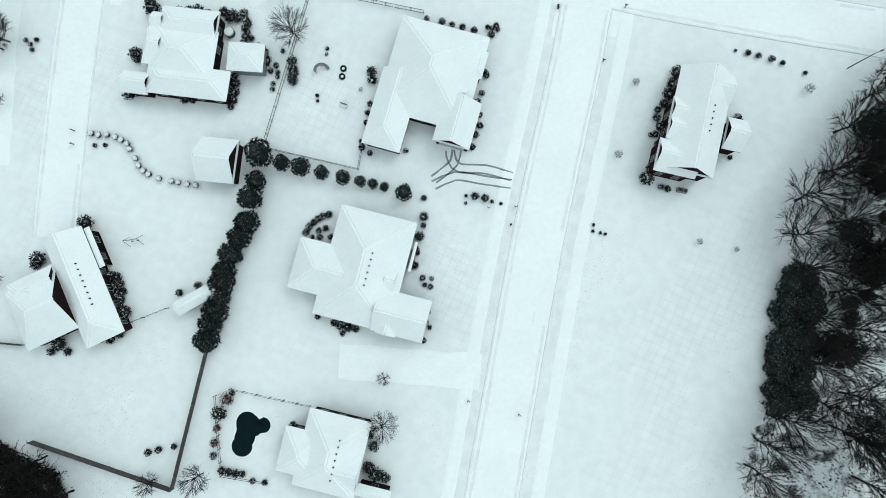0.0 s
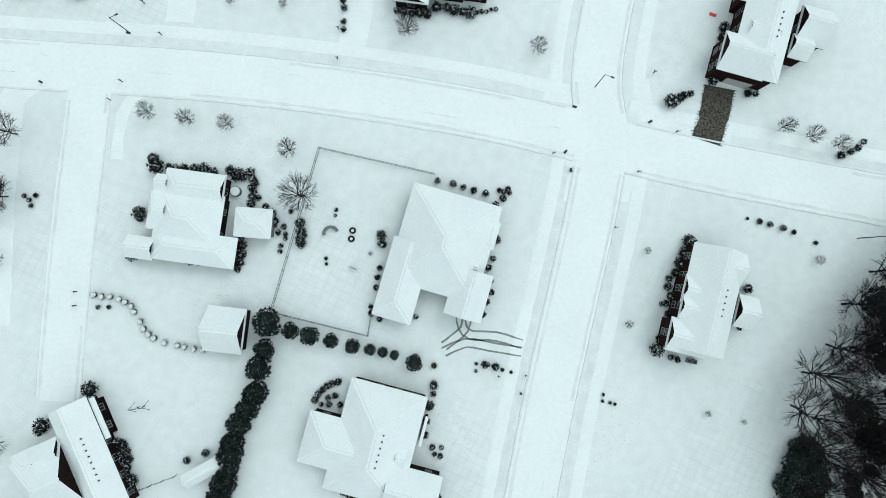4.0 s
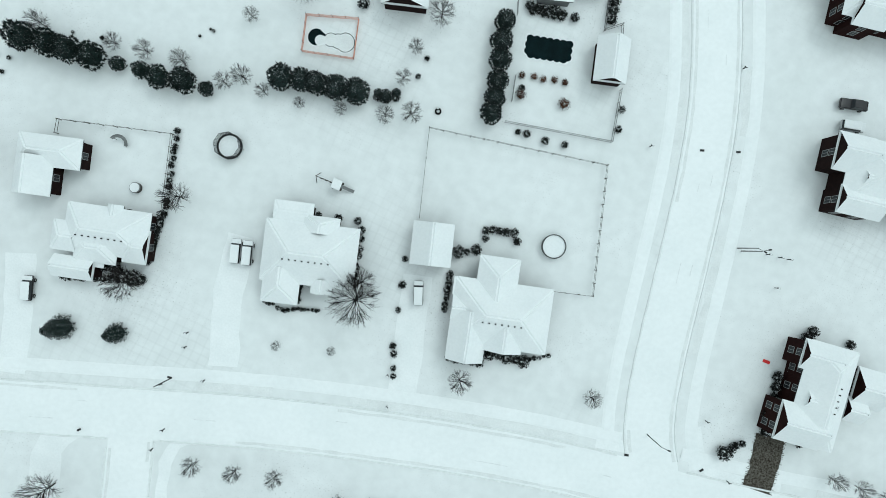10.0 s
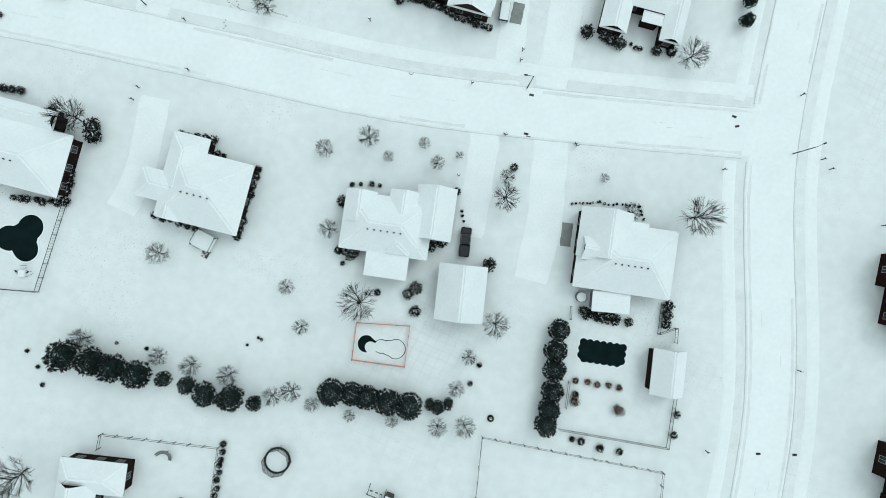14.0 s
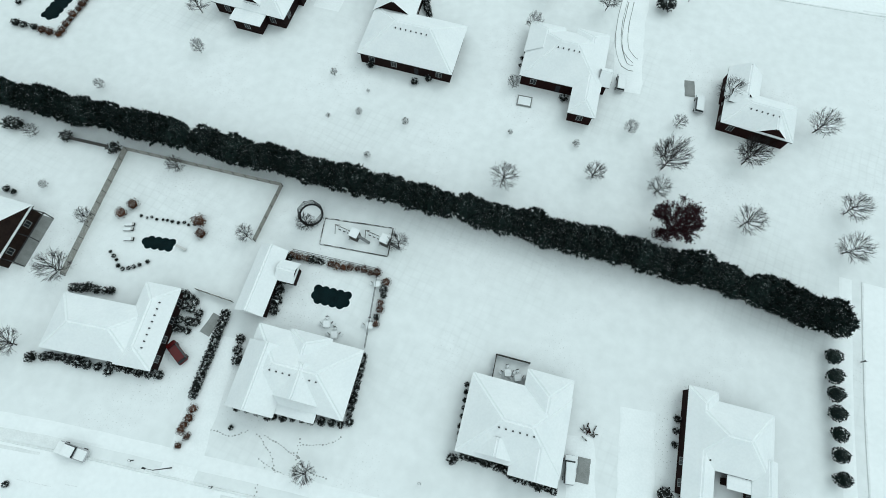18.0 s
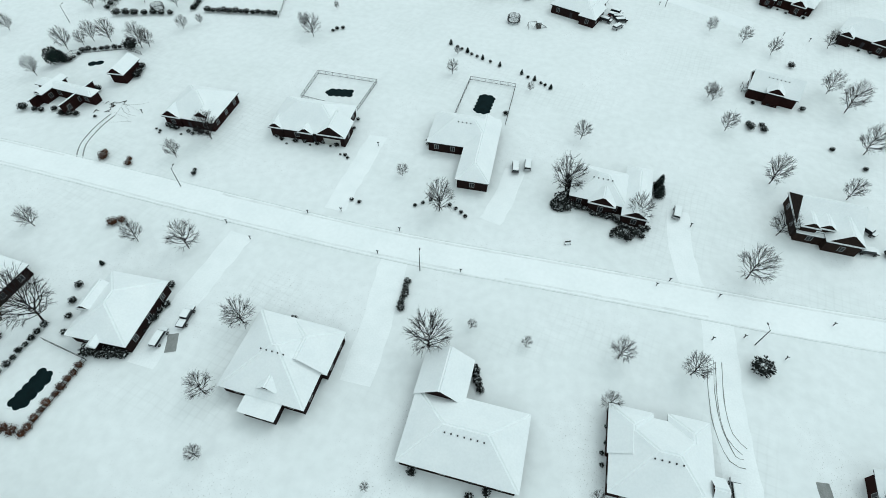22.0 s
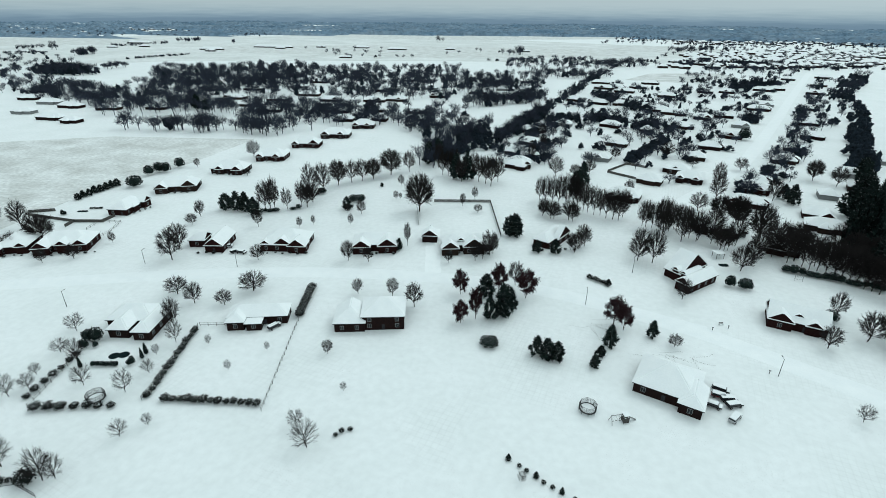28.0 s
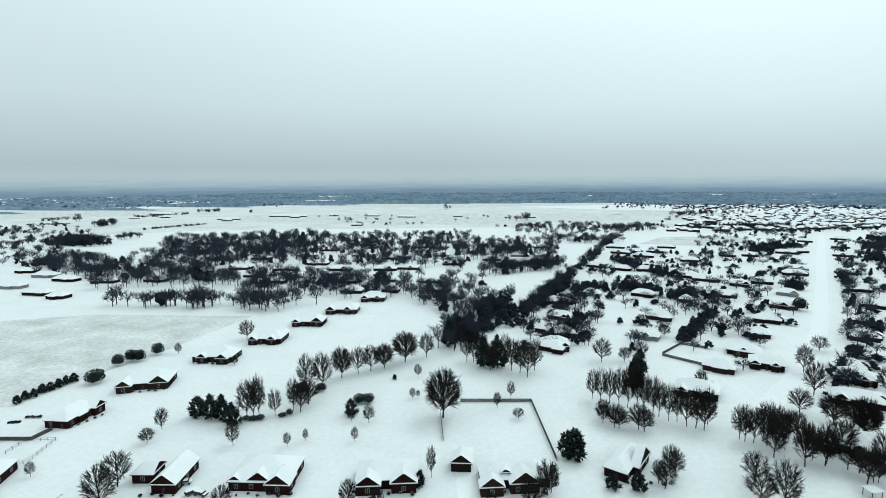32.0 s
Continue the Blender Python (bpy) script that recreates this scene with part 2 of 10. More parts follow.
RED_PLASTIC = material("red_plastic", (0.6, 0.03, 0.03), 0.4, vary=0.1)
ORANGE_NET = material("orange_net", (0.65, 0.30, 0.22), 0.7, vary=0.2, scale=1.0)


# ---- building blocks ----
def mesh_of(bm, name, *mats):
    me = bpy.data.meshes.new(name)
    bm.normal_update()
    bm.to_mesh(me)
    bm.free()
    for m in mats:
        me.materials.append(m)
    return me


def part(name, bm, mat, parent, label="", m=None):
    """Links a bmesh, or a finished mesh, as one object under a thing or a part."""
    me = bm if isinstance(bm, bpy.types.Mesh) else mesh_of(bm, name, mat)
    ob = new(name, me)
    ob.parent = parent
    if m is not None:
        ob.matrix_basis = m
    return tagged(ob, label)


def thing(name, x, y, z=0.0, turn=0.0, label="", category="", group="", kind=""):
    ob = new(name)
    ob.matrix_basis = pose(x, y, z, 0, 0, turn)
    ob.empty_display_size = 0.5
    return tagged(ob, label, category, group, kind)


def add_box(bm, x0, y0, z0, x1, y1, z1, bevel=0.0, slot=0):
    vs = [bm.verts.new(p) for p in ((x0, y0, z0), (x1, y0, z0), (x1, y1, z0), (x0, y1, z0), (x0, y0, z1), (x1, y0, z1), (x1, y1, z1), (x0, y1, z1))]
    fs = [bm.faces.new([vs[i] for i in q]) for q in ((3, 2, 1, 0), (4, 5, 6, 7), (0, 1, 5, 4), (1, 2, 6, 5), (2, 3, 7, 6), (3, 0, 4, 7))]
    for f in fs:
        f.material_index = slot
    if bevel:
        bmesh.ops.bevel(bm, geom=list({e for f in fs for e in f.edges}), offset=bevel, segments=1, affect="EDGES")
    return fs


def box(x0, y0, z0, x1, y1, z1, bevel=0.0):
    bm = bmesh.new()
    add_box(bm, x0, y0, z0, x1, y1, z1, bevel)
    return bm


def add_tube(bm, a, b, ra, rb, sides=4):
    a, b = Vector(a), Vector(b)
    d = (b - a).normalized()
    u = d.orthogonal().normalized()
    v = d.cross(u)
    rings = [[bm.verts.new(p + (u * math.cos(k * math.tau / sides) + v * math.sin(k * math.tau / sides)) * r) for k in range(sides)] for p, r in ((a, ra), (b, rb))]
    for k in range(sides):
        bm.faces.new((rings[0][k], rings[0][(k + 1) % sides], rings[1][(k + 1) % sides], rings[1][k]))
    bm.faces.new(rings[1])
    bm.faces.new(rings[0][::-1])


def add_disc(bm, x, y, r, z0, z1, sides=20, slot=0):
    low, top = ([bm.verts.new((x + r * math.cos(k * math.tau / sides), y + r * math.sin(k * math.tau / sides), z)) for k in range(sides)] for z in (z0, z1))
    for f in [bm.faces.new(top)] + [bm.faces.new((low[k], low[(k + 1) % sides], top[(k + 1) % sides], top[k])) for k in range(sides)]:
        f.material_index = slot
def screen_porch(x, y, turn):
    """A flat porch along a gable end: dark posts and beams round pale floor bays."""
    ob = thing("screen_porch", x, y, 0, turn, "open porch with dark posts and beams along the house", "porch")
    part("floor", box(-0.3, -11.0, 0, 2.3, -0.6, 0.12), BARE, ob)
    for py in (-11.0, -5.8, -0.7):
        part("post", box(2.12, py, 0.12, 2.28, py + 0.16, 2.5, 0.01), IRON, ob)
        part("beam", box(-0.3, py, 2.5, 2.3, py + 0.18, 2.68, 0.01), IRON, ob)
    part("rail", box(2.1, -11.0, 2.69, 2.3, -0.5, 2.86, 0.01), IRON, ob)


# ---- ground ----
def ground_bm(reach=4700.0, fine=900.0):
    """One sheet of snow, finer near the houses, to the horizon."""
    bm = bmesh.new()
    xs = [-reach, -2600.0, -1500.0] + [-1000 + 25.0 * k for k in range(69)] + [1500.0, 2600.0, reach]
    ys = [-reach, -2600.0, -1200.0, -400.0] + [-150 + 25.0 * k for k in range(49)] + [1600.0, 2600.0, reach]
    grid = [[bm.verts.new((x, y, 0)) for x in xs] for y in ys]
    for j in range(len(ys) - 1):
        for i in range(len(xs) - 1):
            bm.faces.new((grid[j][i], grid[j][i + 1], grid[j + 1][i + 1], grid[j + 1][i]))
    return bm


def smooth_line(points, step=6.0):
    """A soft line through a few points."""
    pts = [Vector((*p, 0)) for p in points]
    out = []
    for i in range(len(pts) - 1):
        p0, p1, p2, p3 = pts[max(i - 1, 0)], pts[i], pts[i + 1], pts[min(i + 2, len(pts) - 1)]
        n = max(2, int((p2 - p1).length / step))
        for k in range(n):
            t = k / n
            out.append(0.5 * (2 * p1 + (p2 - p0) * t + (2 * p0 - 5 * p1 + 4 * p2 - p3) * t * t + (3 * p1 - p0 - 3 * p2 + p3) * t ** 3))
    return out + [pts[-1]]


def strip(points, width, z0, z1, shift=0.0, wave=0.0, step=4.0, bm=None):
    """A raised ribbon along a line, shifted sideways."""
    bm = bm or bmesh.new()
    line = smooth_line(points, step)
    prev = None
    for i, p in enumerate(line):
        d = (line[min(i + 1, len(line) - 1)] - line[max(i - 1, 0)]).normalized()
        s = Vector((-d.y, d.x, 0))
        a, b = shift - width / 2 + wave * random.uniform(-1, 1), shift + width / 2 + wave * random.uniform(-1, 1)
        soft = min(0.25, width * 0.2)
        row = [bm.verts.new((p + s * o) + Vector((0, 0, h))) for o, h in ((a - soft, z0), (a, z1), (b, z1), (b + soft, z0))]
        if prev:
            for k in range(3):
                bm.faces.new((prev[k], row[k], row[k + 1], prev[k + 1]))
        prev = row
    return bm


STREETS = []


def clear_of(p, own, margin=0.4):
    """True where a point lies on no other street."""
    return all(line is own or min((q - p).length for q in line) > width / 2 + margin for line, width in STREETS)


def pieces(points, width, z0, z1, shift, wave, keep=1.0, clear=True, own=None, step=2.0):
    """A ribbon beside a street, left out where other streets cross."""
    bm = bmesh.new()
    line = smooth_line(points, step)
    prev = None
    gone = 0
    for i, p in enumerate(line):
        d = (line[min(i + 1, len(line) - 1)] - line[max(i - 1, 0)]).normalized()
        s = Vector((-d.y, d.x, 0))
        gone = gone - 1 if gone > 0 else (random.randint(4, 30) if random.random() > keep else 0)
        if gone or (clear and not clear_of(p + s * shift, own)):
            prev = None
            continue
        a, b = shift - width / 2 + wave * random.uniform(-1, 1), shift + width / 2 + wave * random.uniform(-1, 1)
        row = [bm.verts.new((p + s * o) + Vector((0, 0, h))) for o, h in ((a - width * 0.3, z0), (a, z1), (b, z1), (b + width * 0.3, z0))]
        if prev:
            for k in range(3):
                bm.faces.new((prev[k], row[k], row[k + 1], prev[k + 1]))
        prev = row
    return bm


def road(name, points, width, label, walks=(), kerbs=True, z=0.05, tracks=True):
    ob = tagged(new(name, mesh_of(strip(points, width, 0.0, z, wave=0.15), name, SNOW_ROAD if kerbs else SNOW_ROOF)), label, "road", kind="structure")
    own = next((line for line, w in STREETS if (line[0] - Vector((*points[0], 0))).length < 0.01), None)
    if kerbs:
        for side in (-1, 1):
            part("kerb", pieces(points, 0.28, 0.0, 0.16, side * (width / 2 + 0.35), 0.05, 1.0, True, own), SNOW_THIN, ob)
            part("gutter", pieces(points, 0.5, 0.0, z + 0.01, side * (width / 2 - 0.5), 0.12, 0.97, True, own), SNOW_THIN, ob)
    for side, off in walks:
        part("sidewalk", pieces(points, 1.5, 0.0, z + 0.02, side * (width / 2 + off), 0.05, 1.0, True, own), SNOW_ROAD, ob)
        part("verge", pieces(points, 1.0, 0.0, z * 0.3, side * (width / 2 + off - 1.8), 0.3, 0.97, True, own), SNOW_THIN, ob)
    for off in (-1.7, -0.3, 0.5, 1.9) if tracks else ():
        part("wheel_track", pieces(points, 0.13, 0.0, z + 0.012, off, 0.04, 0.5, True, own), TRACKED, ob)
    return ob


def field(points, label, top=0.1, mat=None):
    """A flat field, its outline given by corners."""
    return tagged(new("field", mesh_of(plate(points, 0.0, top), "field", mat or SNOW_FIELD)), label, "field", kind="structure")


DRIVES = []


def drive(points, width, label="snow-covered concrete driveway beside the lawn"):
    DRIVES.append(points)
    return tagged(new("driveway", mesh_of(strip(points, width, 0.0, 0.016 + 0.003 * (len(DRIVES) % 9), wave=0.25, step=2.0), "driveway", SNOW_DRIVE)), label, "driveway", kind="structure")


def track(points, gap=1.6, width=0.25):
    ob = thing("tyre_tracks", *points[0], label="dark tyre tracks pressed into the snow", category="tracks", kind="structure")
    for side in (-1, 1):
        part("tyre_track", strip([(p[0] - points[0][0], p[1] - points[0][1]) for p in points], width, 0.0, 0.075, shift=side * gap / 2, wave=0.05, step=1.5), BARE, ob)


# ---- houses ----
def roof_mesh(x0, y0, x1, y1, kind, pitch, slab):
    """A roof over a rectangle, base at z 0: dark edge boards below, snow above. The kind is "h" (hipped), "f" (nearly flat), "gx" or
    "gy" (gabled), or the ridge's axis and its two ends, hipped or gabled: "xhg"."""
    w, d = x1 - x0, y1 - y0
    kind = {"gx": "xgg", "gy": "ygg", "h": "xhh" if w >= d else "yhh", "f": "xff" if w >= d else "yff"}.get(kind, kind)
    along_x = kind[0] == "x"
    half = (d if along_x else w) / 2
    rise = 0.15 if "f" in kind else half * pitch
    long = w if along_x else d
    inset = [{"h": min(half * 0.98, long * 0.5 - 0.1), "f": half * 0.5, "g": 0.0}[e] for e in kind[1:]]
    cx, cy = (x0 + x1) / 2, (y0 + y1) / 2
    ridge = [(x0 + inset[0], cy), (x1 - inset[1], cy)] if along_x else [(cx, y0 + inset[0]), (cx, y1 - inset[1])]
    bm = bmesh.new()
    corners = ((x0, y0), (x1, y0), (x1, y1), (x0, y1))
    rings = []
    for z, o in ((0.0, 0.0), (slab * 0.55, 0.02), (slab * 0.6, 0.06), (slab * 0.9, 0.04), (slab, -0.08)):
        rings.append([bm.verts.new((x + math.copysign(o, x - cx), y + math.copysign(o, y - cy), z)) for x, y in corners])
    for i in range(4):
        for k in range(4):
            f = bm.faces.new((rings[i][k], rings[i][(k + 1) % 4], rings[i + 1][(k + 1) % 4], rings[i + 1][k]))
            f.material_index = 0 if i == 0 else 1
    bm.faces.new(rings[0][::-1])
    top = rings[4]
    r = [bm.verts.new((x, y, slab + rise)) for x, y in ridge]
    if along_x:
        quads = ((top[0], top[1], r[1], r[0]), (top[2], top[3], r[0], r[1]), (top[3], top[0], r[0]), (top[1], top[2], r[1]))
    else:
        quads = ((top[1], top[2], r[1], r[0]), (top[3], top[0], r[0], r[1]), (top[0], top[1], r[0]), (top[2], top[3], r[1]))
    gables = []
    for i, q in enumerate(quads):
        f = bm.faces.new(q)
        f.material_index = 1
        if i > 1 and kind[i - 1] == "g":
            gables.append(f)
    soft = [e for e in bm.edges if (e.verts[0] in r or e.verts[1] in r) and not any(f in gables for f in e.link_faces)]
    bm.normal_update()
    for f in gables:
        bmesh.ops.inset_individual(bm, faces=[f], thickness=min(0.2, half * 0.25), depth=-0.3)
        f.material_index = 2
    if soft and half > 1.2:
        bmesh.ops.bevel(bm, geom=soft, offset=0.3, segments=2, affect="EDGES", material=1)
    return bm, rise, along_x


def window_mesh(w, h):
    bm = bmesh.new()
    for x0, z0, x1, z1 in ((-w / 2, 0, w / 2, 0.09), (-w / 2, h - 0.09, w / 2, h), (-w / 2, 0.09, -w / 2 + 0.09, h - 0.09), (w / 2 - 0.09, 0.09, w / 2, h - 0.09), (-0.03, 0.09, 0.03, h - 0.09)):
        add_box(bm, x0, -0.06, z0, x1, 0.05, z1)
    return bm


WINDOW = mesh_of(window_mesh(1.3, 1.5), "window", TRIM)
PANE = mesh_of(box(-0.56, -0.03, 0.09, 0.56, 0.03, 1.41), "pane", GLASS)
FAR_GLAZED = bmesh.new()
add_box(FAR_GLAZED, -0.65, -0.05, 0, 0.65, 0.05, 1.5)
framed = len(FAR_GLAZED.faces)
add_box(FAR_GLAZED, -0.57, -0.06, 0.08, -0.03, 0.02, 1.42)
add_box(FAR_GLAZED, 0.03, -0.06, 0.08, 0.57, 0.02, 1.42)
FAR_GLAZED.faces.ensure_lookup_table()
for pane_face in FAR_GLAZED.faces[framed:]:
    pane_face.material_index = 1
FAR_WINDOW = mesh_of(FAR_GLAZED, "window", TRIM, GLASS)
VENT = mesh_of(box(-0.12, -0.11, -0.1, 0.12, 0.11, 0.26, 0.03), "roof_vent", IRON)


def garage_door_mesh(w=4.9, h=2.2):
    bm = bmesh.new()
    for i in range(4):
        add_box(bm, -w / 2, -0.05, i * h / 4 + 0.02, w / 2, 0.03, (i + 1) * h / 4 - 0.02, 0.01)
    return bm


GARAGE_DOOR = mesh_of(garage_door_mesh(), "garage_door", DOOR_PAINT)
FRONT_DOOR = mesh_of(box(-0.5, -0.05, 0, 0.5, 0.04, 2.1, 0.02), "door", SHINGLE)


def house(x, y, turn, wings, walls="dark", vents=0, label="", name="house", category="house", glazed=True, doors=""):
    """A house of wings (x0, y0, x1, y1, roof, eave height), each a rectangle at the eaves in the house's own axes."""
    ob = thing(name, x, y, 0, turn, label or f"{walls} brick house with a snow-covered roof on a snowy lawn", category)
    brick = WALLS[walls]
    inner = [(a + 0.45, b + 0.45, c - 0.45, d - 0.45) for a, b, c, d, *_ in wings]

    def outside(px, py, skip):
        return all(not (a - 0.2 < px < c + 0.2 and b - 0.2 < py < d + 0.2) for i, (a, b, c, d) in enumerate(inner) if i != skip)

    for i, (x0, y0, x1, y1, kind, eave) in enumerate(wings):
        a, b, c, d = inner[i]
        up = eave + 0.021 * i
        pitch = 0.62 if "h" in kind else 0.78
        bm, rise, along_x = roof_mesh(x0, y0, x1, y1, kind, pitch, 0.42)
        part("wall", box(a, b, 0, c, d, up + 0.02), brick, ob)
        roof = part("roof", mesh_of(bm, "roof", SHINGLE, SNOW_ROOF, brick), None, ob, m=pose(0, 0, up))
        if i == 0 and vents:
            for k in range(vents):
                q = (k - (vents - 1) / 2) * 1.15
                px, py = ((x0 + x1) / 2 + q, (y0 + y1) / 2 - 1.3) if along_x else ((x0 + x1) / 2 + 1.3, (y0 + y1) / 2 + q)
                part("roof_vent", VENT, None, roof, m=pose(px, py, 0.42 + rise - 1.3 * pitch))
        if not glazed:
            continue
        for px, py, ax, ay, long, face in (((a + c) / 2, b, 1, 0, c - a, 0), ((a + c) / 2, d, 1, 0, c - a, 180), (a, (b + d) / 2, 0, 1, d - b, 270), (c, (b + d) / 2, 0, 1, d - b, 90)):
            if face == 180 and y > 200:
                continue
            n = int(long / 3.1) if y < 200 else int(long / 4.2)
            for k in range(n):
                q = (k - (n - 1) / 2) * long / n
                wx, wy = px + ax * q, py + ay * q
                if outside(wx, wy, i):
                    if doors and f"{i}{face // 90}" in doors and k == n // 2:
                        part("garage_door", GARAGE_DOOR, None, ob, m=pose(wx, wy, 0.0, 0, 0, face))
                    elif i == 0 and face == 0 and k == n // 2:
                        part("door", FRONT_DOOR, None, ob, m=pose(wx, wy, 0.0, 0, 0, face))
                    elif not (doors and f"{i}{face // 90}" in doors):
                        win = part("window", FAR_WINDOW if y > 400 else WINDOW, None, ob, m=pose(wx, wy, 0.9, 0, 0, face))
                        if y <= 400:
                            part("pane", PANE, None, win)
                        if eave > 4.2:
                            win = part("window", WINDOW, None, ob, m=pose(wx, wy, eave - 1.75, 0, 0, face))
                            part("pane", PANE, None, win)
    return ob


# ---- planting ----
def leaf_cloud(rx, ry, rz, count, size, lumps=7, rough=0.25, detail=2, seed=0):
    """A crown of many small leaf faces over a lumpy body."""
    rnd = random.Random(seed)
    bm = bmesh.new()
    knots = [Vector((rnd.gauss(0, 1), rnd.gauss(0, 1), rnd.gauss(0.2, 0.8))).normalized() for _ in range(lumps)]
    bmesh.ops.create_icosphere(bm, subdivisions=detail, radius=0.86)
    body = list(bm.verts)

    def reach(v):
        return 1 - rough + rough * 1.5 * max(max(0.0, v.dot(k)) ** 6 for k in knots)

    for v in body:
        v.co = v.co * reach(v.co.normalized()) * rnd.uniform(0.9, 1.06)
    for _ in range(count):
        v = Vector((rnd.gauss(0, 1), rnd.gauss(0, 1), rnd.gauss(0.15, 0.9))).normalized()
        p = v * reach(v) * rnd.uniform(0.78, 1.06)
        s = size * rnd.uniform(0.6, 1.5)
        u = v.orthogonal().normalized() * s
        u.rotate(Euler((rnd.uniform(-0.8, 0.8), rnd.uniform(-0.8, 0.8), rnd.uniform(0, 6))))
        w = v.cross(u).normalized() * s * rnd.uniform(0.5, 1.0)
        bm.faces.new([bm.verts.new(p + q) for q in (u, w, -u + v * s * 0.5, -w)])
    for v in bm.verts:
        v.co = Vector((v.co.x * rx, v.co.y * ry, v.co.z * rz + rz * 0.92))
        v.co.z = max(v.co.z, 0.0)
    return bm


def tuft_crown(seed, tufts=230, blades=5, length=0.22, blade=0.045, lumps=18, rough=0.24):
    """A dense crown two units high: tufts of leaves fan out from an uneven dark body."""
    rnd = random.Random(seed)
    bm = bmesh.new()
    knots = [Vector((rnd.gauss(0, 1), rnd.gauss(0, 1), rnd.gauss(0.2, 0.8))).normalized() for _ in range(lumps)]
    bmesh.ops.create_icosphere(bm, subdivisions=2, radius=0.8)

    def reach(v):
        return 1 - rough + rough * 1.3 * max(max(0.0, v.dot(k)) ** 8 for k in knots)

    for v in bm.verts:
        v.co = v.co * reach(v.co.normalized()) * rnd.uniform(0.9, 1.05)
    for k in range(tufts):
        z = 1 - 1.55 * (k + rnd.random()) / tufts
        a = k * 2.39996 + rnd.uniform(-0.3, 0.3)
        v = Vector((math.cos(a) * math.sqrt(1 - z * z), math.sin(a) * math.sqrt(1 - z * z), z))
        for _ in range(blades):
            d = (v * 0.7 + Vector((rnd.gauss(0, 0.8), rnd.gauss(0, 0.8), rnd.gauss(-0.05, 0.6)))).normalized() * length * rnd.uniform(0.6, 1.2)
            p = v * (reach(v) - length * rnd.uniform(0.2, 0.5))
            add_sliver(bm, p, d, blade * rnd.uniform(0.6, 1.3), rnd)
    for v in bm.verts:
        v.co.z = max(v.co.z + 0.92, 0.0)
    return bm


def add_sliver(bm, p, d, w, rnd):
    u = d.cross(Vector((rnd.gauss(0, 1), rnd.gauss(0, 1), rnd.gauss(0, 1)))).normalized() * w
    bm.faces.new([bm.verts.new(q) for q in (p - u, p + u, p + d)])


def bare_crown(seed, height=7.0, wide=0.4, low=0.18, limbs=15, branches=8, twigs=6, tips=3, trunk=0.12, lift=0.12, fine=0.0027, spread=0.45, stray=1.0):
    """A leafless tree: its trunk, and a rounded crown of bent rising limbs that fork into branches, twigs and fine tips."""
    rnd = random.Random(seed)
    bole, crown = bmesh.new(), bmesh.new()
    rz = height * (1 - low) / 2
    mid, size = Vector((0, 0, height - rz)), Vector((height * wide, height * wide, rz))
    p, stem = Vector((0, 0, -0.1)), []
    for k in range(5):
        q = p + Vector((rnd.gauss(0, 0.012) * height, rnd.gauss(0, 0.012) * height, height * 0.14))
        add_tube(bole if k < 2 else crown, p, q, trunk * (1 - k * 0.18), trunk * (1 - k * 0.18 - 0.18), 6 if k < 2 else 4)
        stem.append((p, q))
        p = q

    def shell(d, r):
        return mid + Vector((d.x * size.x, d.y * size.y, d.z * size.z)) * r

    for k in range(limbs):
        a, z = k * 2.4 + rnd.uniform(-0.5, 0.5), -0.4 + 1.35 * (k + rnd.random()) / limbs
        d = Vector((math.cos(a) * math.sqrt(max(0.05, 1 - z * z)), math.sin(a) * math.sqrt(max(0.05, 1 - z * z)), z))
        seg = stem[min(4, max(1, int((z + 0.75) * 2.4)))]
        start, end = seg[0].lerp(seg[1], rnd.random()), shell(d, rnd.uniform(0.7, 0.95))
        start.z = max(start.z, height * low * 0.8)
        bend = start.lerp(end, 0.5) + Vector((rnd.gauss(0, 0.02), rnd.gauss(0, 0.02), -lift * 0.3 * (1 - abs(z)))) * height
        r = trunk * rnd.uniform(0.3, 0.48)
        add_tube(crown, start, bend, r, r * 0.7, 4)
        add_tube(crown, bend, end, r * 0.7, fine * height, 3)
        for b in range(branches):
            t = 0.3 + 0.7 * (b + rnd.random()) / branches
            s0 = start.lerp(bend, t * 2) if t < 0.5 else bend.lerp(end, t * 2 - 1)
            g = (d + Vector((rnd.gauss(0, spread), rnd.gauss(0, spread), rnd.gauss(0.08, spread * 0.85)))).normalized()
            s1 = s0.lerp(shell(g, rnd.uniform(0.85, 1.02)), rnd.uniform(0.5, 0.95))
            s1.z = max(s1.z, 0.35)
            add_tube(crown, s0, s1, max(r * 0.36, fine * height), fine * height * 0.7, 3)
            run = s1 - s0
            for w in range(twigs):
                e = s0.lerp(s1, 0.2 + 0.8 * (w + rnd.random()) / twigs)
                out = ((e - mid).normalized() * 0.6 + run.normalized() * 0.7 + Vector((rnd.gauss(0, 0.3), rnd.gauss(0, 0.3), rnd.gauss(0.15, 0.28))) * stray).normalized() * height * rnd.uniform(0.07, 0.15)
                add_sliver(crown, e, out, fine * height, rnd)
                for _ in range(tips):
                    side = (out.normalized() + Vector((rnd.gauss(0, 0.5), rnd.gauss(0, 0.5), rnd.gauss(0, 0.4))) * stray).normalized() * out.length * rnd.uniform(0.4, 0.75)
                    add_sliver(crown, e + out * rnd.uniform(0.2, 0.8), side, fine * height * 0.7, rnd)
    for v in crown.verts:
        v.co.z = max(v.co.z, 0.3)
    return mesh_of(bole, "trunk", BARK), crown


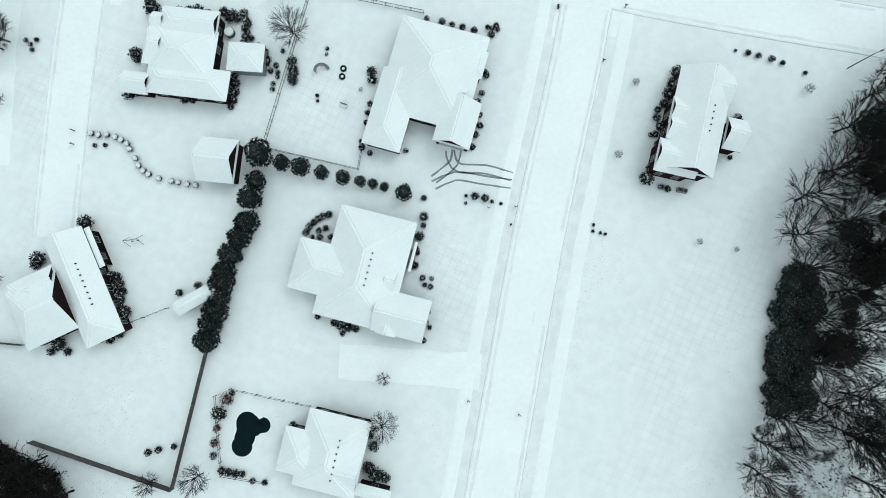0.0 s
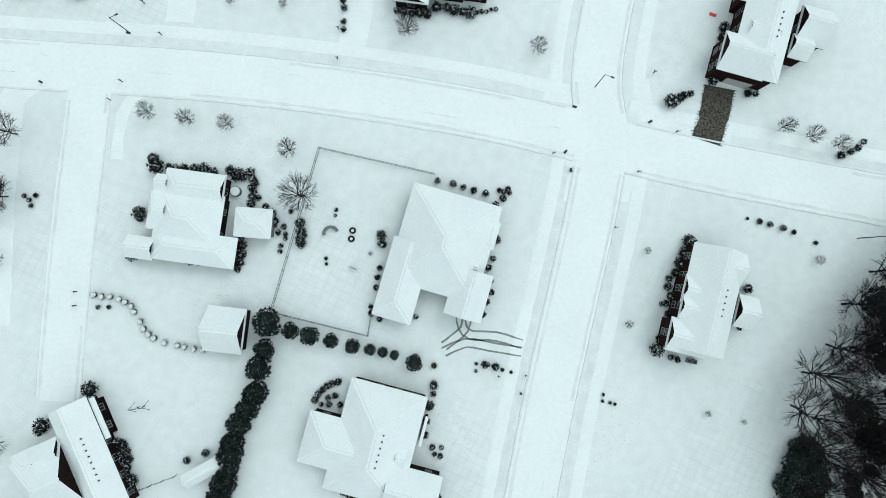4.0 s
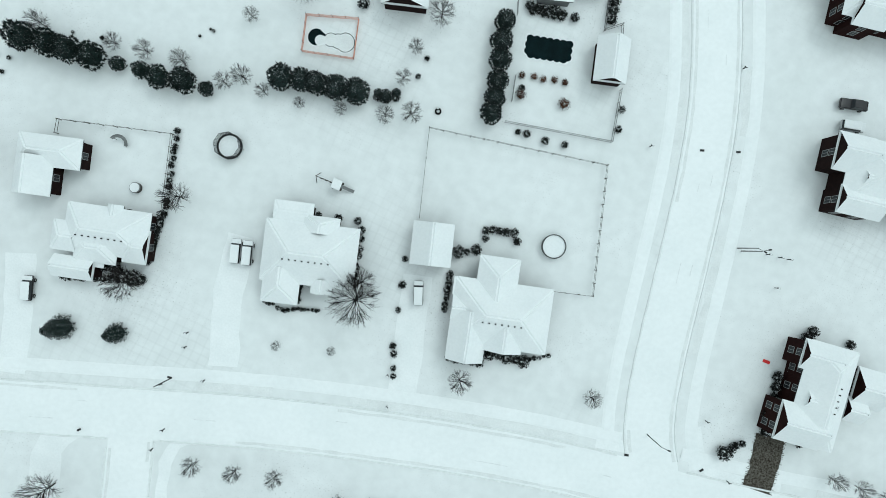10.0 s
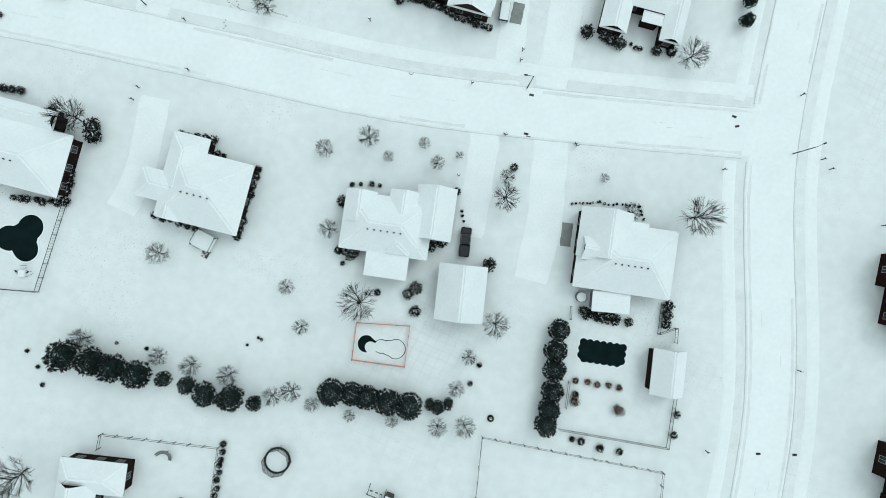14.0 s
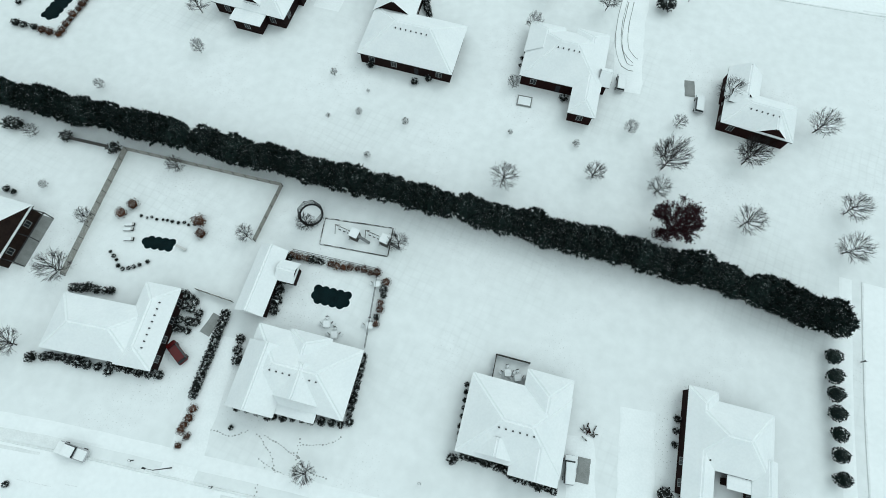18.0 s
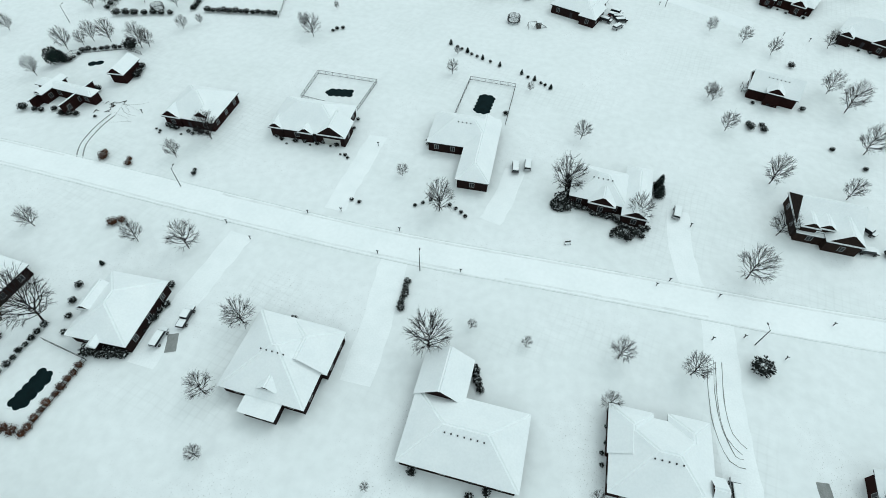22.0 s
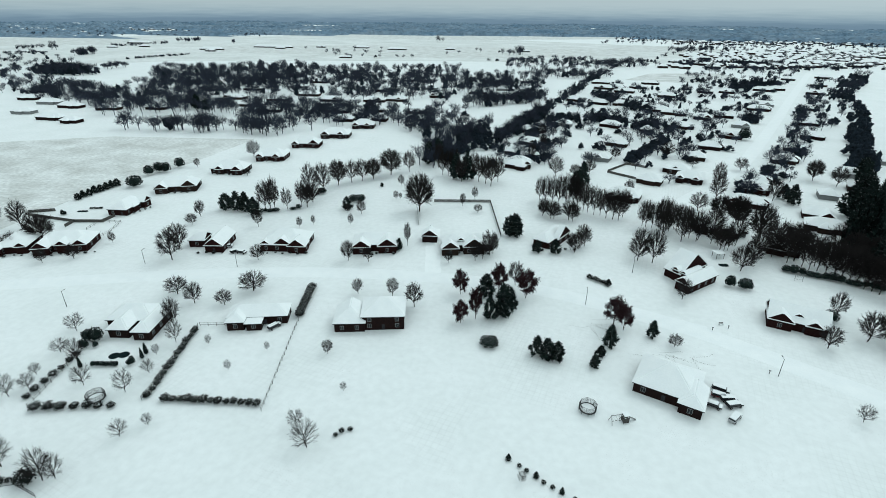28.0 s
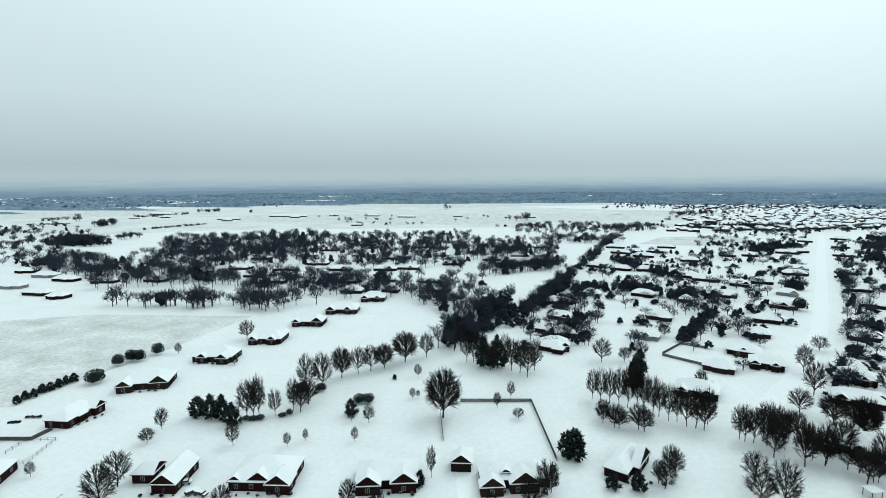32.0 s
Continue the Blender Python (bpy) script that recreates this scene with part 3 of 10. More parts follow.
def fir_crown(seed, full=0.6, whorls=15, boughs=12):
    """A conifer crown two units high and two wide: whorls of ragged drooping boughs round a dark heart."""
    rnd = random.Random(seed)
    bm = bmesh.new()

    def reach(t):
        return (1 - t) ** full * min(1.0, 0.7 + t * 3.0)

    rings = [[bm.verts.new((math.cos(k * math.tau / 9) * reach(t) * 0.72, math.sin(k * math.tau / 9) * reach(t) * 0.72, 2 * t)) for k in range(9)] for t in (0.03, 0.25, 0.5, 0.75, 0.93)]
    for a, b in zip(rings, rings[1:]):
        for k in range(9):
            bm.faces.new((a[k], a[(k + 1) % 9], b[(k + 1) % 9], b[k]))
    for w in range(whorls):
        t = (w + 0.3) / whorls
        n = max(4, int(boughs * (0.5 + reach(t) * 0.7)))
        for k in range(n):
            a = (k + rnd.uniform(-0.4, 0.4)) * math.tau / n + w * 0.7
            r, z = reach(t) * rnd.uniform(0.78, 1.08) + 0.03, 2 * t + rnd.uniform(-0.05, 0.05)
            c, s = math.cos(a), math.sin(a)
            for f in (0.5, 0.68, 0.85, 0.97):
                p = Vector((c * r * f, s * r * f, z + 0.10 - 0.14 * f * f + rnd.gauss(0, 0.015)))
                m = 0.09 + 0.13 * (1.05 - f) * (0.4 + reach(t))
                for side in (-1, 1):
                    q = Vector((c * 0.75 - s * side, s * 0.75 + c * side, rnd.uniform(-0.3, 0.25))) * m * rnd.uniform(0.7, 1.3)
                    u = Vector((c, s, rnd.uniform(-0.3, 0.3))) * m * rnd.uniform(0.35, 0.6)
                    bm.faces.new([bm.verts.new(v) for v in (p - u * 0.5, p + u * 0.6, p + q)])
    for v in bm.verts:
        v.co.z = max(v.co.z, 0.02)
    return bm


TREES = []
for k, (wide, low, lift) in enumerate(((0.42, 0.10, 0.15), (0.38, 0.13, 0.1), (0.45, 0.10, 0.2), (0.37, 0.09, 0.1))):
    low_part, crown = bare_crown(20 + k, wide=wide, low=low, lift=lift, limbs=30, branches=6, twigs=4, tips=2, spread=0.24, fine=0.0026, stray=0.55)
    TREES.append((low_part, mesh_of(crown, "branch_frame", TWIG)))
LIGHT_TREES = []
for k, (wide, low, lift) in enumerate(((0.41, 0.12, 0.15), (0.40, 0.15, 0.1), (0.42, 0.10, 0.2), (0.40, 0.13, 0.15))):
    low_part, crown = bare_crown(50 + k, wide=wide, low=low, lift=lift, limbs=34, branches=6, twigs=4, tips=2, trunk=0.14, fine=0.0052, spread=0.26, stray=0.6)
    LIGHT_TREES.append((low_part, mesh_of(crown, "branch_frame", TWIG)))
LEAFY = []
for k in range(2):
    low_part, crown = bare_crown(40 + k, wide=0.38, low=0.12, limbs=10, twigs=4, branches=6)
    rnd_leaf = random.Random(k)
    leaves = bmesh.new()
    spots = [v.co.copy() for v in crown.verts]
    for _ in range(7500):
        p = rnd_leaf.choice(spots) + Vector((rnd_leaf.gauss(0, 0.16), rnd_leaf.gauss(0, 0.16), rnd_leaf.gauss(0, 0.16)))
        add_sliver(leaves, p, Vector((rnd_leaf.gauss(0, 1), rnd_leaf.gauss(0, 1), rnd_leaf.gauss(0, 1))).normalized() * rnd_leaf.uniform(0.14, 0.3), 0.11, rnd_leaf)
    LEAFY.append((low_part, mesh_of(leaves, "crown", TWIG_RED), mesh_of(crown, "branch_frame", TWIG)))
CLUMPS = [mesh_of(tuft_crown(60 + k), "leaves", NEEDLE) for k in range(3)]
ARBORS = [mesh_of(tuft_crown(160 + k, 300, 5, 0.24, 0.05, 22, 0.2), "leaves", NEEDLE) for k in range(3)]
HEDGES = [mesh_of(tuft_crown(150 + k, 300, 4, 0.2, 0.05, 30, 0.16), "leaves", HEDGE_LEAF) for k in range(3)]
FIRS = [mesh_of(fir_crown(64 + k, full), "leaves", NEEDLE) for k, full in enumerate((0.62, 0.8, 0.95, 0.7))]
SHRUBS = [mesh_of(tuft_crown(70 + k, 70, 4, 0.26, 0.075, 10, 0.2), "leaves", SHRUB) for k in range(3)]
SNOWY_SHRUBS = [mesh_of(leaf_cloud(1, 1, 1, 200, 0.075, 12, 0.15, seed=76 + k), "leaves", SHRUB_SNOWY) for k in range(2)]
RUSTS = [mesh_of(leaf_cloud(1, 1, 1, 230, 0.085, 14, 0.25, 1, seed=80 + k), "leaves", SHRUB_RUST) for k in range(2)]
plant_rnd = random.Random(5)


def pine_crown(seed, pointed=0.75):
    """An open pine or juniper crown two units high: many tufts of needles in an uneven egg, with gaps between them."""
    rnd = random.Random(seed)
    bm = bmesh.new()
    lean = Vector((rnd.uniform(-0.12, 0.12), rnd.uniform(-0.12, 0.12), 0))
    for k in range(34):
        t = (k + rnd.random()) / 34
        reach = (1 - t) ** pointed * min(1.0, 0.55 + t * 3.0)
        a, r = k * 2.4 + rnd.uniform(-0.5, 0.5), reach * rnd.uniform(0.35, 0.95)
        c = Vector((math.cos(a) * r, math.sin(a) * r, 0.12 + 1.72 * t)) + lean * t
        s = 0.2 + 0.2 * reach * rnd.uniform(0.6, 1.2)
        bmesh.ops.create_icosphere(bm, subdivisions=1, radius=s * 0.62, matrix=Matrix.Translation(c) @ Matrix.Diagonal((1.1, 1.1, 0.7, 1)))
        for _ in range(26):
            v = Vector((rnd.gauss(0, 1), rnd.gauss(0, 1), rnd.gauss(0.25, 0.8))).normalized()
            d = (v + Vector((math.cos(a) * 0.6, math.sin(a) * 0.6, 0.2))) * s * rnd.uniform(0.4, 0.75)
            add_sliver(bm, c + v * s * 0.5, d, s * rnd.uniform(0.12, 0.24), rnd)
    add_tube(bm, (0, 0, 0), (lean.x, lean.y, 1.7), 0.06, 0.02, 4)
    for v in bm.verts:
        v.co.z = max(v.co.z, 0.02)
    return bm


PINES = [mesh_of(pine_crown(110 + k, q), "leaves", NEEDLE) for k, q in enumerate((0.75, 0.5, 0.6, 0.45))]


def scaled(x, y, z, turn, sx, sy, sz):
    return pose(x, y, z, 0, 0, turn) @ Matrix.Diagonal((sx, sy, sz, 1))


def tree(x, y, height, width, russet=False, group="bare garden trees"):
    low, crown, *bones = plant_rnd.choice(LEAFY if russet else LIGHT_TREES if y > 430 else TREES)
    ob = thing("tree", x, y, label="young tree with russet winter leaves in the snow" if russet else "bare leafless deciduous tree standing in the snow", category="tree", group="russet trees" if russet else group)
    ob.matrix_basis = scaled(x, y, 0, plant_rnd.uniform(0, 360), width / 5.6, width / 5.6, height / 7.0)
    part("trunk", low, None, ob)
    part("crown", crown, None, ob)
    if bones:
        part("branch_frame", bones[0], None, ob)
    elif y > 430 and width > 10.0:
        part("crown", plant_rnd.choice(LIGHT_TREES)[1], None, ob, m=scaled(0, 0, 0, 137, 0.96, 0.96, 0.97))
    return ob


def shrub(x, y, r, h=None, rust=False, group="garden shrubs"):
    ob = new("shrub", plant_rnd.choice(RUSTS if rust else SHRUBS))
    ob.matrix_basis = scaled(x, y, 0, plant_rnd.uniform(0, 360), r, r, (h or r * 1.5) / 2)
    return tagged(ob, "rust-brown winter shrub dusted with snow" if rust else "small dark evergreen shrub dusted with snow", "shrub", group)


def snowy_shrub(x, y, r):
    ob = new("shrub", plant_rnd.choice(SNOWY_SHRUBS))
    ob.matrix_basis = scaled(x, y, 0, plant_rnd.uniform(0, 360), r, r, r * 0.8)
    return tagged(ob, "rounded clipped shrub capped with thick snow", "shrub", "row of clipped shrubs")


def shrubs(points, r, h=None, rust=False, jitter=0.15):
    for x, y in points:
        shrub(x, y, r * plant_rnd.uniform(1 - jitter, 1 + jitter), h, rust)


def shrub_row(x0, y0, x1, y1, n, r, rust=False, wobble=0.2):
    """A planted bed: its shrubs stand in a row along a wall or path."""
    bed = thing("shrub_bed", x0, y0, label="row of rust-brown winter shrubs in a snowy bed" if rust else "row of dark shrubs dusted with snow in a bed", category="shrub bed", group="shrub beds")
    for k in range(n):
        t = k / max(1, n - 1)
        q = r * plant_rnd.uniform(0.8, 1.2)
        part("shrub", plant_rnd.choice(RUSTS if rust and plant_rnd.random() < 0.75 else SHRUBS), None, bed, m=scaled((x1 - x0) * t + plant_rnd.uniform(-wobble, wobble), (y1 - y0) * t + plant_rnd.uniform(-wobble, wobble), 0, plant_rnd.uniform(0, 360), q, q, q * 0.75))


def shrub_bed(spots):
    """A planted bed: shrubs given as (x, y, radius)."""
    x0, y0, _ = spots[0]
    bed = thing("shrub_bed", x0, y0, label="bed of dark shrubs dusted with snow beside a house", category="shrub bed", group="shrub beds")
    for x, y, r in spots:
        part("shrub", plant_rnd.choice(SHRUBS), None, bed, m=scaled(x - x0, y - y0, 0, plant_rnd.uniform(0, 360), r, r, r * 0.75))


def evergreen(x, y, r, h, group="evergreen trees", round_top=False, clipped=False):
    """A dense evergreen: foliage down to the snow where it is round or clipped, else a trunk and an open crown."""
    label = "dense dark evergreen dusted with snow"
    turn = plant_rnd.uniform(0, 360)
    if round_top or clipped or h < 2.5 * r:
        ob = new("evergreen", plant_rnd.choice(HEDGES if clipped else ARBORS if group == "evergreens of the hedge row" else CLUMPS))
        ob.matrix_basis = scaled(x, y, 0.05, turn, r, r, h / 2)
        return tagged(ob, label, "evergreen tree", group)
    ob = thing("evergreen", x, y, label=label, category="evergreen tree", group=group)
    part("trunk", TREES[0][0], None, ob, m=Matrix.Diagonal((0.8, 0.8, 0.5, 1)))
    wide, high, kinds = (r * 1.3, h / 2, PINES) if y > 430 else (r, h * 0.34, FIRS)
    part("crown", plant_rnd.choice(kinds), None, ob, m=scaled(0, 0, 0.1, turn, wide, wide, high))
    return ob


def hedge_row(x0, y0, x1, y1, n, r, h):
    for k in range(n):
        t = k / max(1, n - 1)
        s = plant_rnd.uniform(0.9, 1.06)
        evergreen(x0 + (x1 - x0) * t + plant_rnd.uniform(-0.3, 0.3), y0 + (y1 - y0) * t + plant_rnd.uniform(-0.3, 0.3), r * s, h * plant_rnd.uniform(0.72, 1.1), "evergreens of the hedge row", True)


# ---- yard things ----
POST = mesh_of(box(-0.06, -0.06, 0, 0.06, 0.06, 1.5, 0.015), "post", WOOD)
IRON_POST = mesh_of(box(-0.035, -0.035, 0, 0.035, 0.035, 1.45, 0.01), "post", IRON)


def fence(points, style="rail", label=""):
    """A fence along a line: posts, and between them rails, boards or iron bars."""
    iron = style == "iron"
    ob = thing("fence", *points[0], label=label or ("dark iron fence round the snowy yard" if iron else "pale board fence capped with snow round the yard" if style == "vinyl" else "weathered wooden fence round the snowy yard"), category="fence")
    ox, oy = points[0]
    for (ax, ay), (bx, by) in zip(points, points[1:]):
        long = math.hypot(bx - ax, by - ay)
        n = max(1, round(long / 2.6))
        turn = math.degrees(math.atan2(by - ay, bx - ax))
        span = bmesh.new()
        w = long / n
        if style in ("board", "vinyl"):
            k = 0.1
            while k < w - 0.05:
                add_box(span, k, -0.015, 0.05, k + 0.16, 0.015, 1.65)
                k += 0.18
        else:
            if iron:
                k = 0.15
                while k < w:
                    add_box(span, k - 0.012, -0.012, 0.1, k + 0.012, 0.012, 1.4)
                    k += 0.3
        me = mesh_of(span, "panel", IRON if iron else VINYL if style == "vinyl" else WOOD)
        rail = mesh_of(box(0, -0.025, 0, w, 0.025, 0.09), "rail", IRON if iron else WOOD)
        for k in range(n + 1):
            t = k / n
            m = pose(ax - ox + (bx - ax) * t, ay - oy + (by - ay) * t, 0, 0, 0, turn)
            part("post", IRON_POST if iron else POST, None, ob, m=m)
            if k < n:
                if style != "rail":
                    tagged(part("fence_panel", me, None, ob, m=m), kind="stuff")
                for z in {"rail": (0.55, 1.2), "iron": (0.2, 1.3)}.get(style, ()):
                    part("rail", rail, None, ob, m=m @ Matrix.Translation((0, 0, z)))
    return ob


def lobed(rx, ry, lobes):
    """The outline of a pool: a rectangle edged with round scallops."""
    q = 2.36 * (rx + ry) / (lobes + 4.72)
    a, b = rx - q, max(ry - q, 0.1)
    circles = []
    for k in range(lobes):
        t = (k + 0.5) / lobes * 4 * (a + b)
        for length, x, y, dx, dy in ((2 * a, -a, -b, 1, 0), (2 * b, a, -b, 0, 1), (2 * a, a, b, -1, 0), (2 * b, -a, b, 0, -1)):
            if t <= length:
                circles.append((x + dx * t, y + dy * t, q))
                break
            t -= length
    return bays(circles, 0.0, 216, 60)


def bays(circles, grow=0.0, sides=120, power=4):
    """A free-form outline round a few overlapping circles about the origin."""
    out = []
    for k in range(sides):
        c, d = math.cos(k * math.tau / sides), math.sin(k * math.tau / sides)
        r = 0.0
        for x, y, q in circles:
            along, off = x * c + y * d, abs(y * c - x * d)
            if off < q + grow:
                r += max(0.0, along + math.sqrt((q + grow) ** 2 - off ** 2)) ** power
        out.append((r ** (1 / power) * 0.95 * c, r ** (1 / power) * 0.95 * d))
    return out


def plate(points, z0, z1):
    bm = bmesh.new()
    low, top = ([bm.verts.new((*p, z)) for p in points] for z in (z0, z1))
    n = len(points)
    bm.faces.new(top)
    for k in range(n):
        bm.faces.new((low[k], low[(k + 1) % n], top[(k + 1) % n], top[k]))
    return bm


def pool(x, y, turn, length, width, lobes=12, depth=0.12, label="in-ground pool with dark water and a scalloped snow edge", circles=None, snowed=None):
    ob = thing("swimming_pool", x, y, 0, turn, label, "swimming pool")
    outer = lobed(length / 2 + 0.25, width / 2 + 0.25, lobes)
    inner = lobed(length / 2, width / 2, lobes)
    if circles:
        outer, inner = bays(circles, 0.22), bays(circles)
    rim = bmesh.new()
    rings = [[rim.verts.new((*p, z)) for p in ps] for ps, z in ((outer, 0.0), (outer, 0.10), (inner, 0.10), (inner, -0.02))]
    n = len(outer)
    for i in range(3):
        for k in range(n):
            rim.faces.new((rings[i][k], rings[i][(k + 1) % n], rings[i + 1][(k + 1) % n], rings[i + 1][k]))
    part("rim", rim, SNOW_ROOF, ob)
    part("water", plate(inner, 0.0, 0.035), POOL, ob)
    if snowed:
        part("snow_sheet", plate(bays([(circles[0][0] + 0.75 * snowed, circles[0][1] - 0.4 * snowed, circles[0][2] * 0.72)] + circles[1:], -0.12), 0.03, 0.06), SNOW_THIN, ob, "snow lying on most of the pool cover")
    return ob


def ring(r0, r1, z0, z1, sides=28):
    bm = bmesh.new()
    rings = [[bm.verts.new((r * math.cos(k * math.tau / sides), r * math.sin(k * math.tau / sides), z)) for k in range(sides)] for r, z in ((r1, z0), (r1, z1), (r0, z1), (r0, z0))]
    for i in range(4):
        for k in range(sides):
            bm.faces.new((rings[i][k], rings[i][(k + 1) % sides], rings[(i + 1) % 4][(k + 1) % sides], rings[(i + 1) % 4][k]))
    return bm


def trampoline(x, y, r=2.3):
    ob = thing("trampoline", x, y, label="round trampoline with a net, its mat under snow", category="trampoline", group="trampolines")
    bm = bmesh.new()
    add_disc(bm, 0, 0, r * 0.84, 0.82, 0.9, 28)
    part("mat", bm, SNOW_ROOF, ob)
    part("frame", ring(r * 0.84, r, 0.78, 0.92), IRON, ob)
    for k in range(8):
        a = k * math.tau / 8
        c, s = r * math.cos(a), r * math.sin(a)
        pole = bmesh.new()
        add_tube(pole, (c, s, 0), (c, s, 2.6), 0.04, 0.04, 5)
        part("pole", pole, IRON, ob)
    net = bmesh.new()
    for k in range(8):
        p, q = (Vector((math.cos(a * math.tau / 8), math.sin(a * math.tau / 8), 0)) * r for a in (k, k + 1))
        for z in (1.0, 1.3, 1.6, 1.9, 2.2, 2.55):
            add_tube(net, (p.x, p.y, z), (q.x, q.y, z), 0.05 if z > 2.5 else 0.03, 0.05 if z > 2.5 else 0.03, 3)
        for i in range(1, 12):
            m = p.lerp(q, i / 12)
            add_tube(net, (m.x, m.y, 0.95), (m.x, m.y, 2.5), 0.02, 0.02, 3)
    part("net", net, IRON, ob)
    return ob


def round_pool(x, y, r=2.3):
    ob = thing("round_pool", x, y, label="round above-ground pool covered with snow", category="swimming pool")
    part("wall", ring(r * 0.96, r, 0, 1.2), SIDING_GREY, ob)
    bm = bmesh.new()
    add_disc(bm, 0, 0, r * 0.96, 0.6, 1.05, 32)
    part("cover", bm, SNOW_ROOF, ob)
    part("rail", ring(r, r + 0.1, 1.15, 1.25), IRON, ob)


def car_parts(paint, long=4.7, wide=1.85, tall=1.55, bed=False, clean=False):
    ob = thing("car", 0, 0)
    h = tall
    body = bmesh.new()
    prof = [(-0.5, 0.35), (-0.495, 0.62), (-0.36, 0.66), (0.47, 0.64), (0.5, 0.55), (0.5, 0.32)]
    verts = [[body.verts.new((px * long, s * wide / 2, pz * h)) for px, pz in prof] for s in (-1, 1)]
    n = len(prof)
    for k in range(n):
        body.faces.new((verts[0][k], verts[0][(k + 1) % n], verts[1][(k + 1) % n], verts[1][k]))
    body.faces.new(verts[0])
    body.faces.new(verts[1][::-1])
    bmesh.ops.recalc_face_normals(body, faces=body.faces)
    bmesh.ops.bevel(body, geom=list(body.edges), offset=0.16, segments=3, affect="EDGES")
    part("body", body, CAR_PAINTS[paint], ob)
    c0, c1 = (-0.12, 0.22) if bed else (-0.46, 0.24)
    cab = bmesh.new()
    vs = [cab.verts.new((x * long, s * wide * q, z * h)) for x, q, z in ((c0, 0.47, 0.62), (c1 + 0.09, 0.47, 0.62), (c1, 0.4, 0.96), (c0 + 0.05, 0.4, 0.96)) for s in (-1, 1)]
    for q in ((0, 2, 4, 6), (7, 5, 3, 1), (0, 1, 3, 2), (2, 3, 5, 4), (4, 5, 7, 6), (6, 7, 1, 0)):
        cab.faces.new([vs[i] for i in q])
    part("cabin_glass", cab, GLASS, ob)
    if clean:
        part("roof", box((c0 + 0.06) * long, -0.39 * wide, 0.93 * h, (c1 - 0.01) * long, 0.39 * wide, 0.99 * h, 0.03), CAR_PAINTS[paint], ob)
    snow = box((c0 + 0.0) * long, -0.44 * wide, 0.92 * h, (c1 + 0.02) * long, 0.44 * wide, 1.04 * h, 0.09)
    if not clean:
        part("snow_cap", snow, SNOW_ROOF, ob, "snow lying on the roof")
        part("hood_snow", box((c1 + 0.06) * long, -0.48 * wide, 0.62 * h, 0.49 * long, 0.48 * wide, 0.72 * h, 0.09), SNOW_ROOF, ob, "snow lying on the hood")
    if bed and not clean:
        part("bed_snow", box(-0.47 * long, -0.40 * wide, 0.60 * h, (c0 - 0.03) * long, 0.40 * wide, 0.69 * h, 0.04), SNOW_ROOF, ob, "snow lying in the truck bed")
    for wx in (-0.31, 0.31):
        for s in (-1, 1):
            tyre = bmesh.new()
            add_tube(tyre, (wx * long, s * (wide / 2 - 0.2), 0.33), (wx * long, s * (wide / 2 + 0.02), 0.33), 0.33, 0.33, 14)
            tp = part("wheel", tyre, RUBBER, ob)
            rim = bmesh.new()
            add_tube(rim, (wx * long, s * (wide / 2), 0.33), (wx * long, s * (wide / 2 + 0.03), 0.33), 0.19, 0.17, 10)
            part("rim", rim, TRIM, tp)
    return ob


CARS = {}


def car(x, y, turn, paint="white", bed=False, label=""):
    clean = "free of snow" in label
    key = (paint, bed, clean)
    tags = (label or f"{paint} {'pickup truck' if bed else 'car'} covered with snow, parked on the drive", "pickup truck" if bed else "car", "parked cars")
    if key not in CARS:
        ob = car_parts(paint, 5.5 if bed else 4.7, 1.95 if bed else 1.85, 1.75 if bed else 1.6, bed, clean)
        ob.name = "pickup_truck" if bed else "car"
        ob.matrix_basis = pose(x, y, 0.06, 0, 0, turn)
        CARS[key] = ob
    else:
        ob = copy_thing(CARS[key], pose(x, y, 0.06, 0, 0, turn))
    return tagged(ob, *tags)


def street_lamp(x, y, turn):
    ob = thing("street_lamp", x, y, 0, turn, "thin dark street lamp on the snowy verge", "street lamp", "street lamps")
    pole = bmesh.new()
    add_tube(pole, (0, 0, 0), (0, 0, 6.2), 0.11, 0.07, 8)
    part("pole", pole, IRON, ob)
    arm = bmesh.new()
    add_tube(arm, (0, 0, 6.05), (1.3, 0, 6.25), 0.045, 0.04, 6)
    part("arm", arm, IRON, ob)
    part("lamp_head", box(1.1, -0.14, 6.17, 1.7, 0.14, 6.32, 0.04), IRON, ob)
    return ob


def mailbox(x, y, turn=0.0):
    ob = thing("mailbox", x, y, 0, turn, "dark mailbox on a post beside the road", "mailbox", "mailboxes")
    part("post", box(-0.07, -0.07, 0, 0.07, 0.07, 1.05), IRON, ob)
    part("box", box(-0.28, -0.13, 1.05, 0.28, 0.13, 1.34, 0.05), IRON, ob)
    part("snow_cap", box(-0.2, -0.1, 1.34, 0.2, 0.1, 1.40, 0.03), SNOW_ROOF, ob)


def hydrant(x, y):
    ob = thing("fire_hydrant", x, y, label="short dark fire hydrant in the snow", category="fire hydrant", group="hydrants")
    bm = bmesh.new()
    add_tube(bm, (0, 0, 0), (0, 0, 0.6), 0.2, 0.18, 8)
    part("barrel", bm, IRON, ob)
    bm = bmesh.new()
    add_tube(bm, (0, 0, 0.6), (0, 0, 0.85), 0.22, 0.08, 8)
    part("bonnet", bm, IRON, ob)


def drain(x, y, turn):
    ob = thing("storm_drain", x, y, 0.05, turn, "dark storm drain grate at the kerb", "drain", "storm drains")
    part("frame", box(-0.42, -0.2, 0.0, 0.42, 0.2, 0.05), IRON, ob)
    for k in range(5):
        part("bar", box(-0.38 + k * 0.16, -0.17, 0.05, -0.31 + k * 0.16, 0.17, 0.07), IRON, ob)


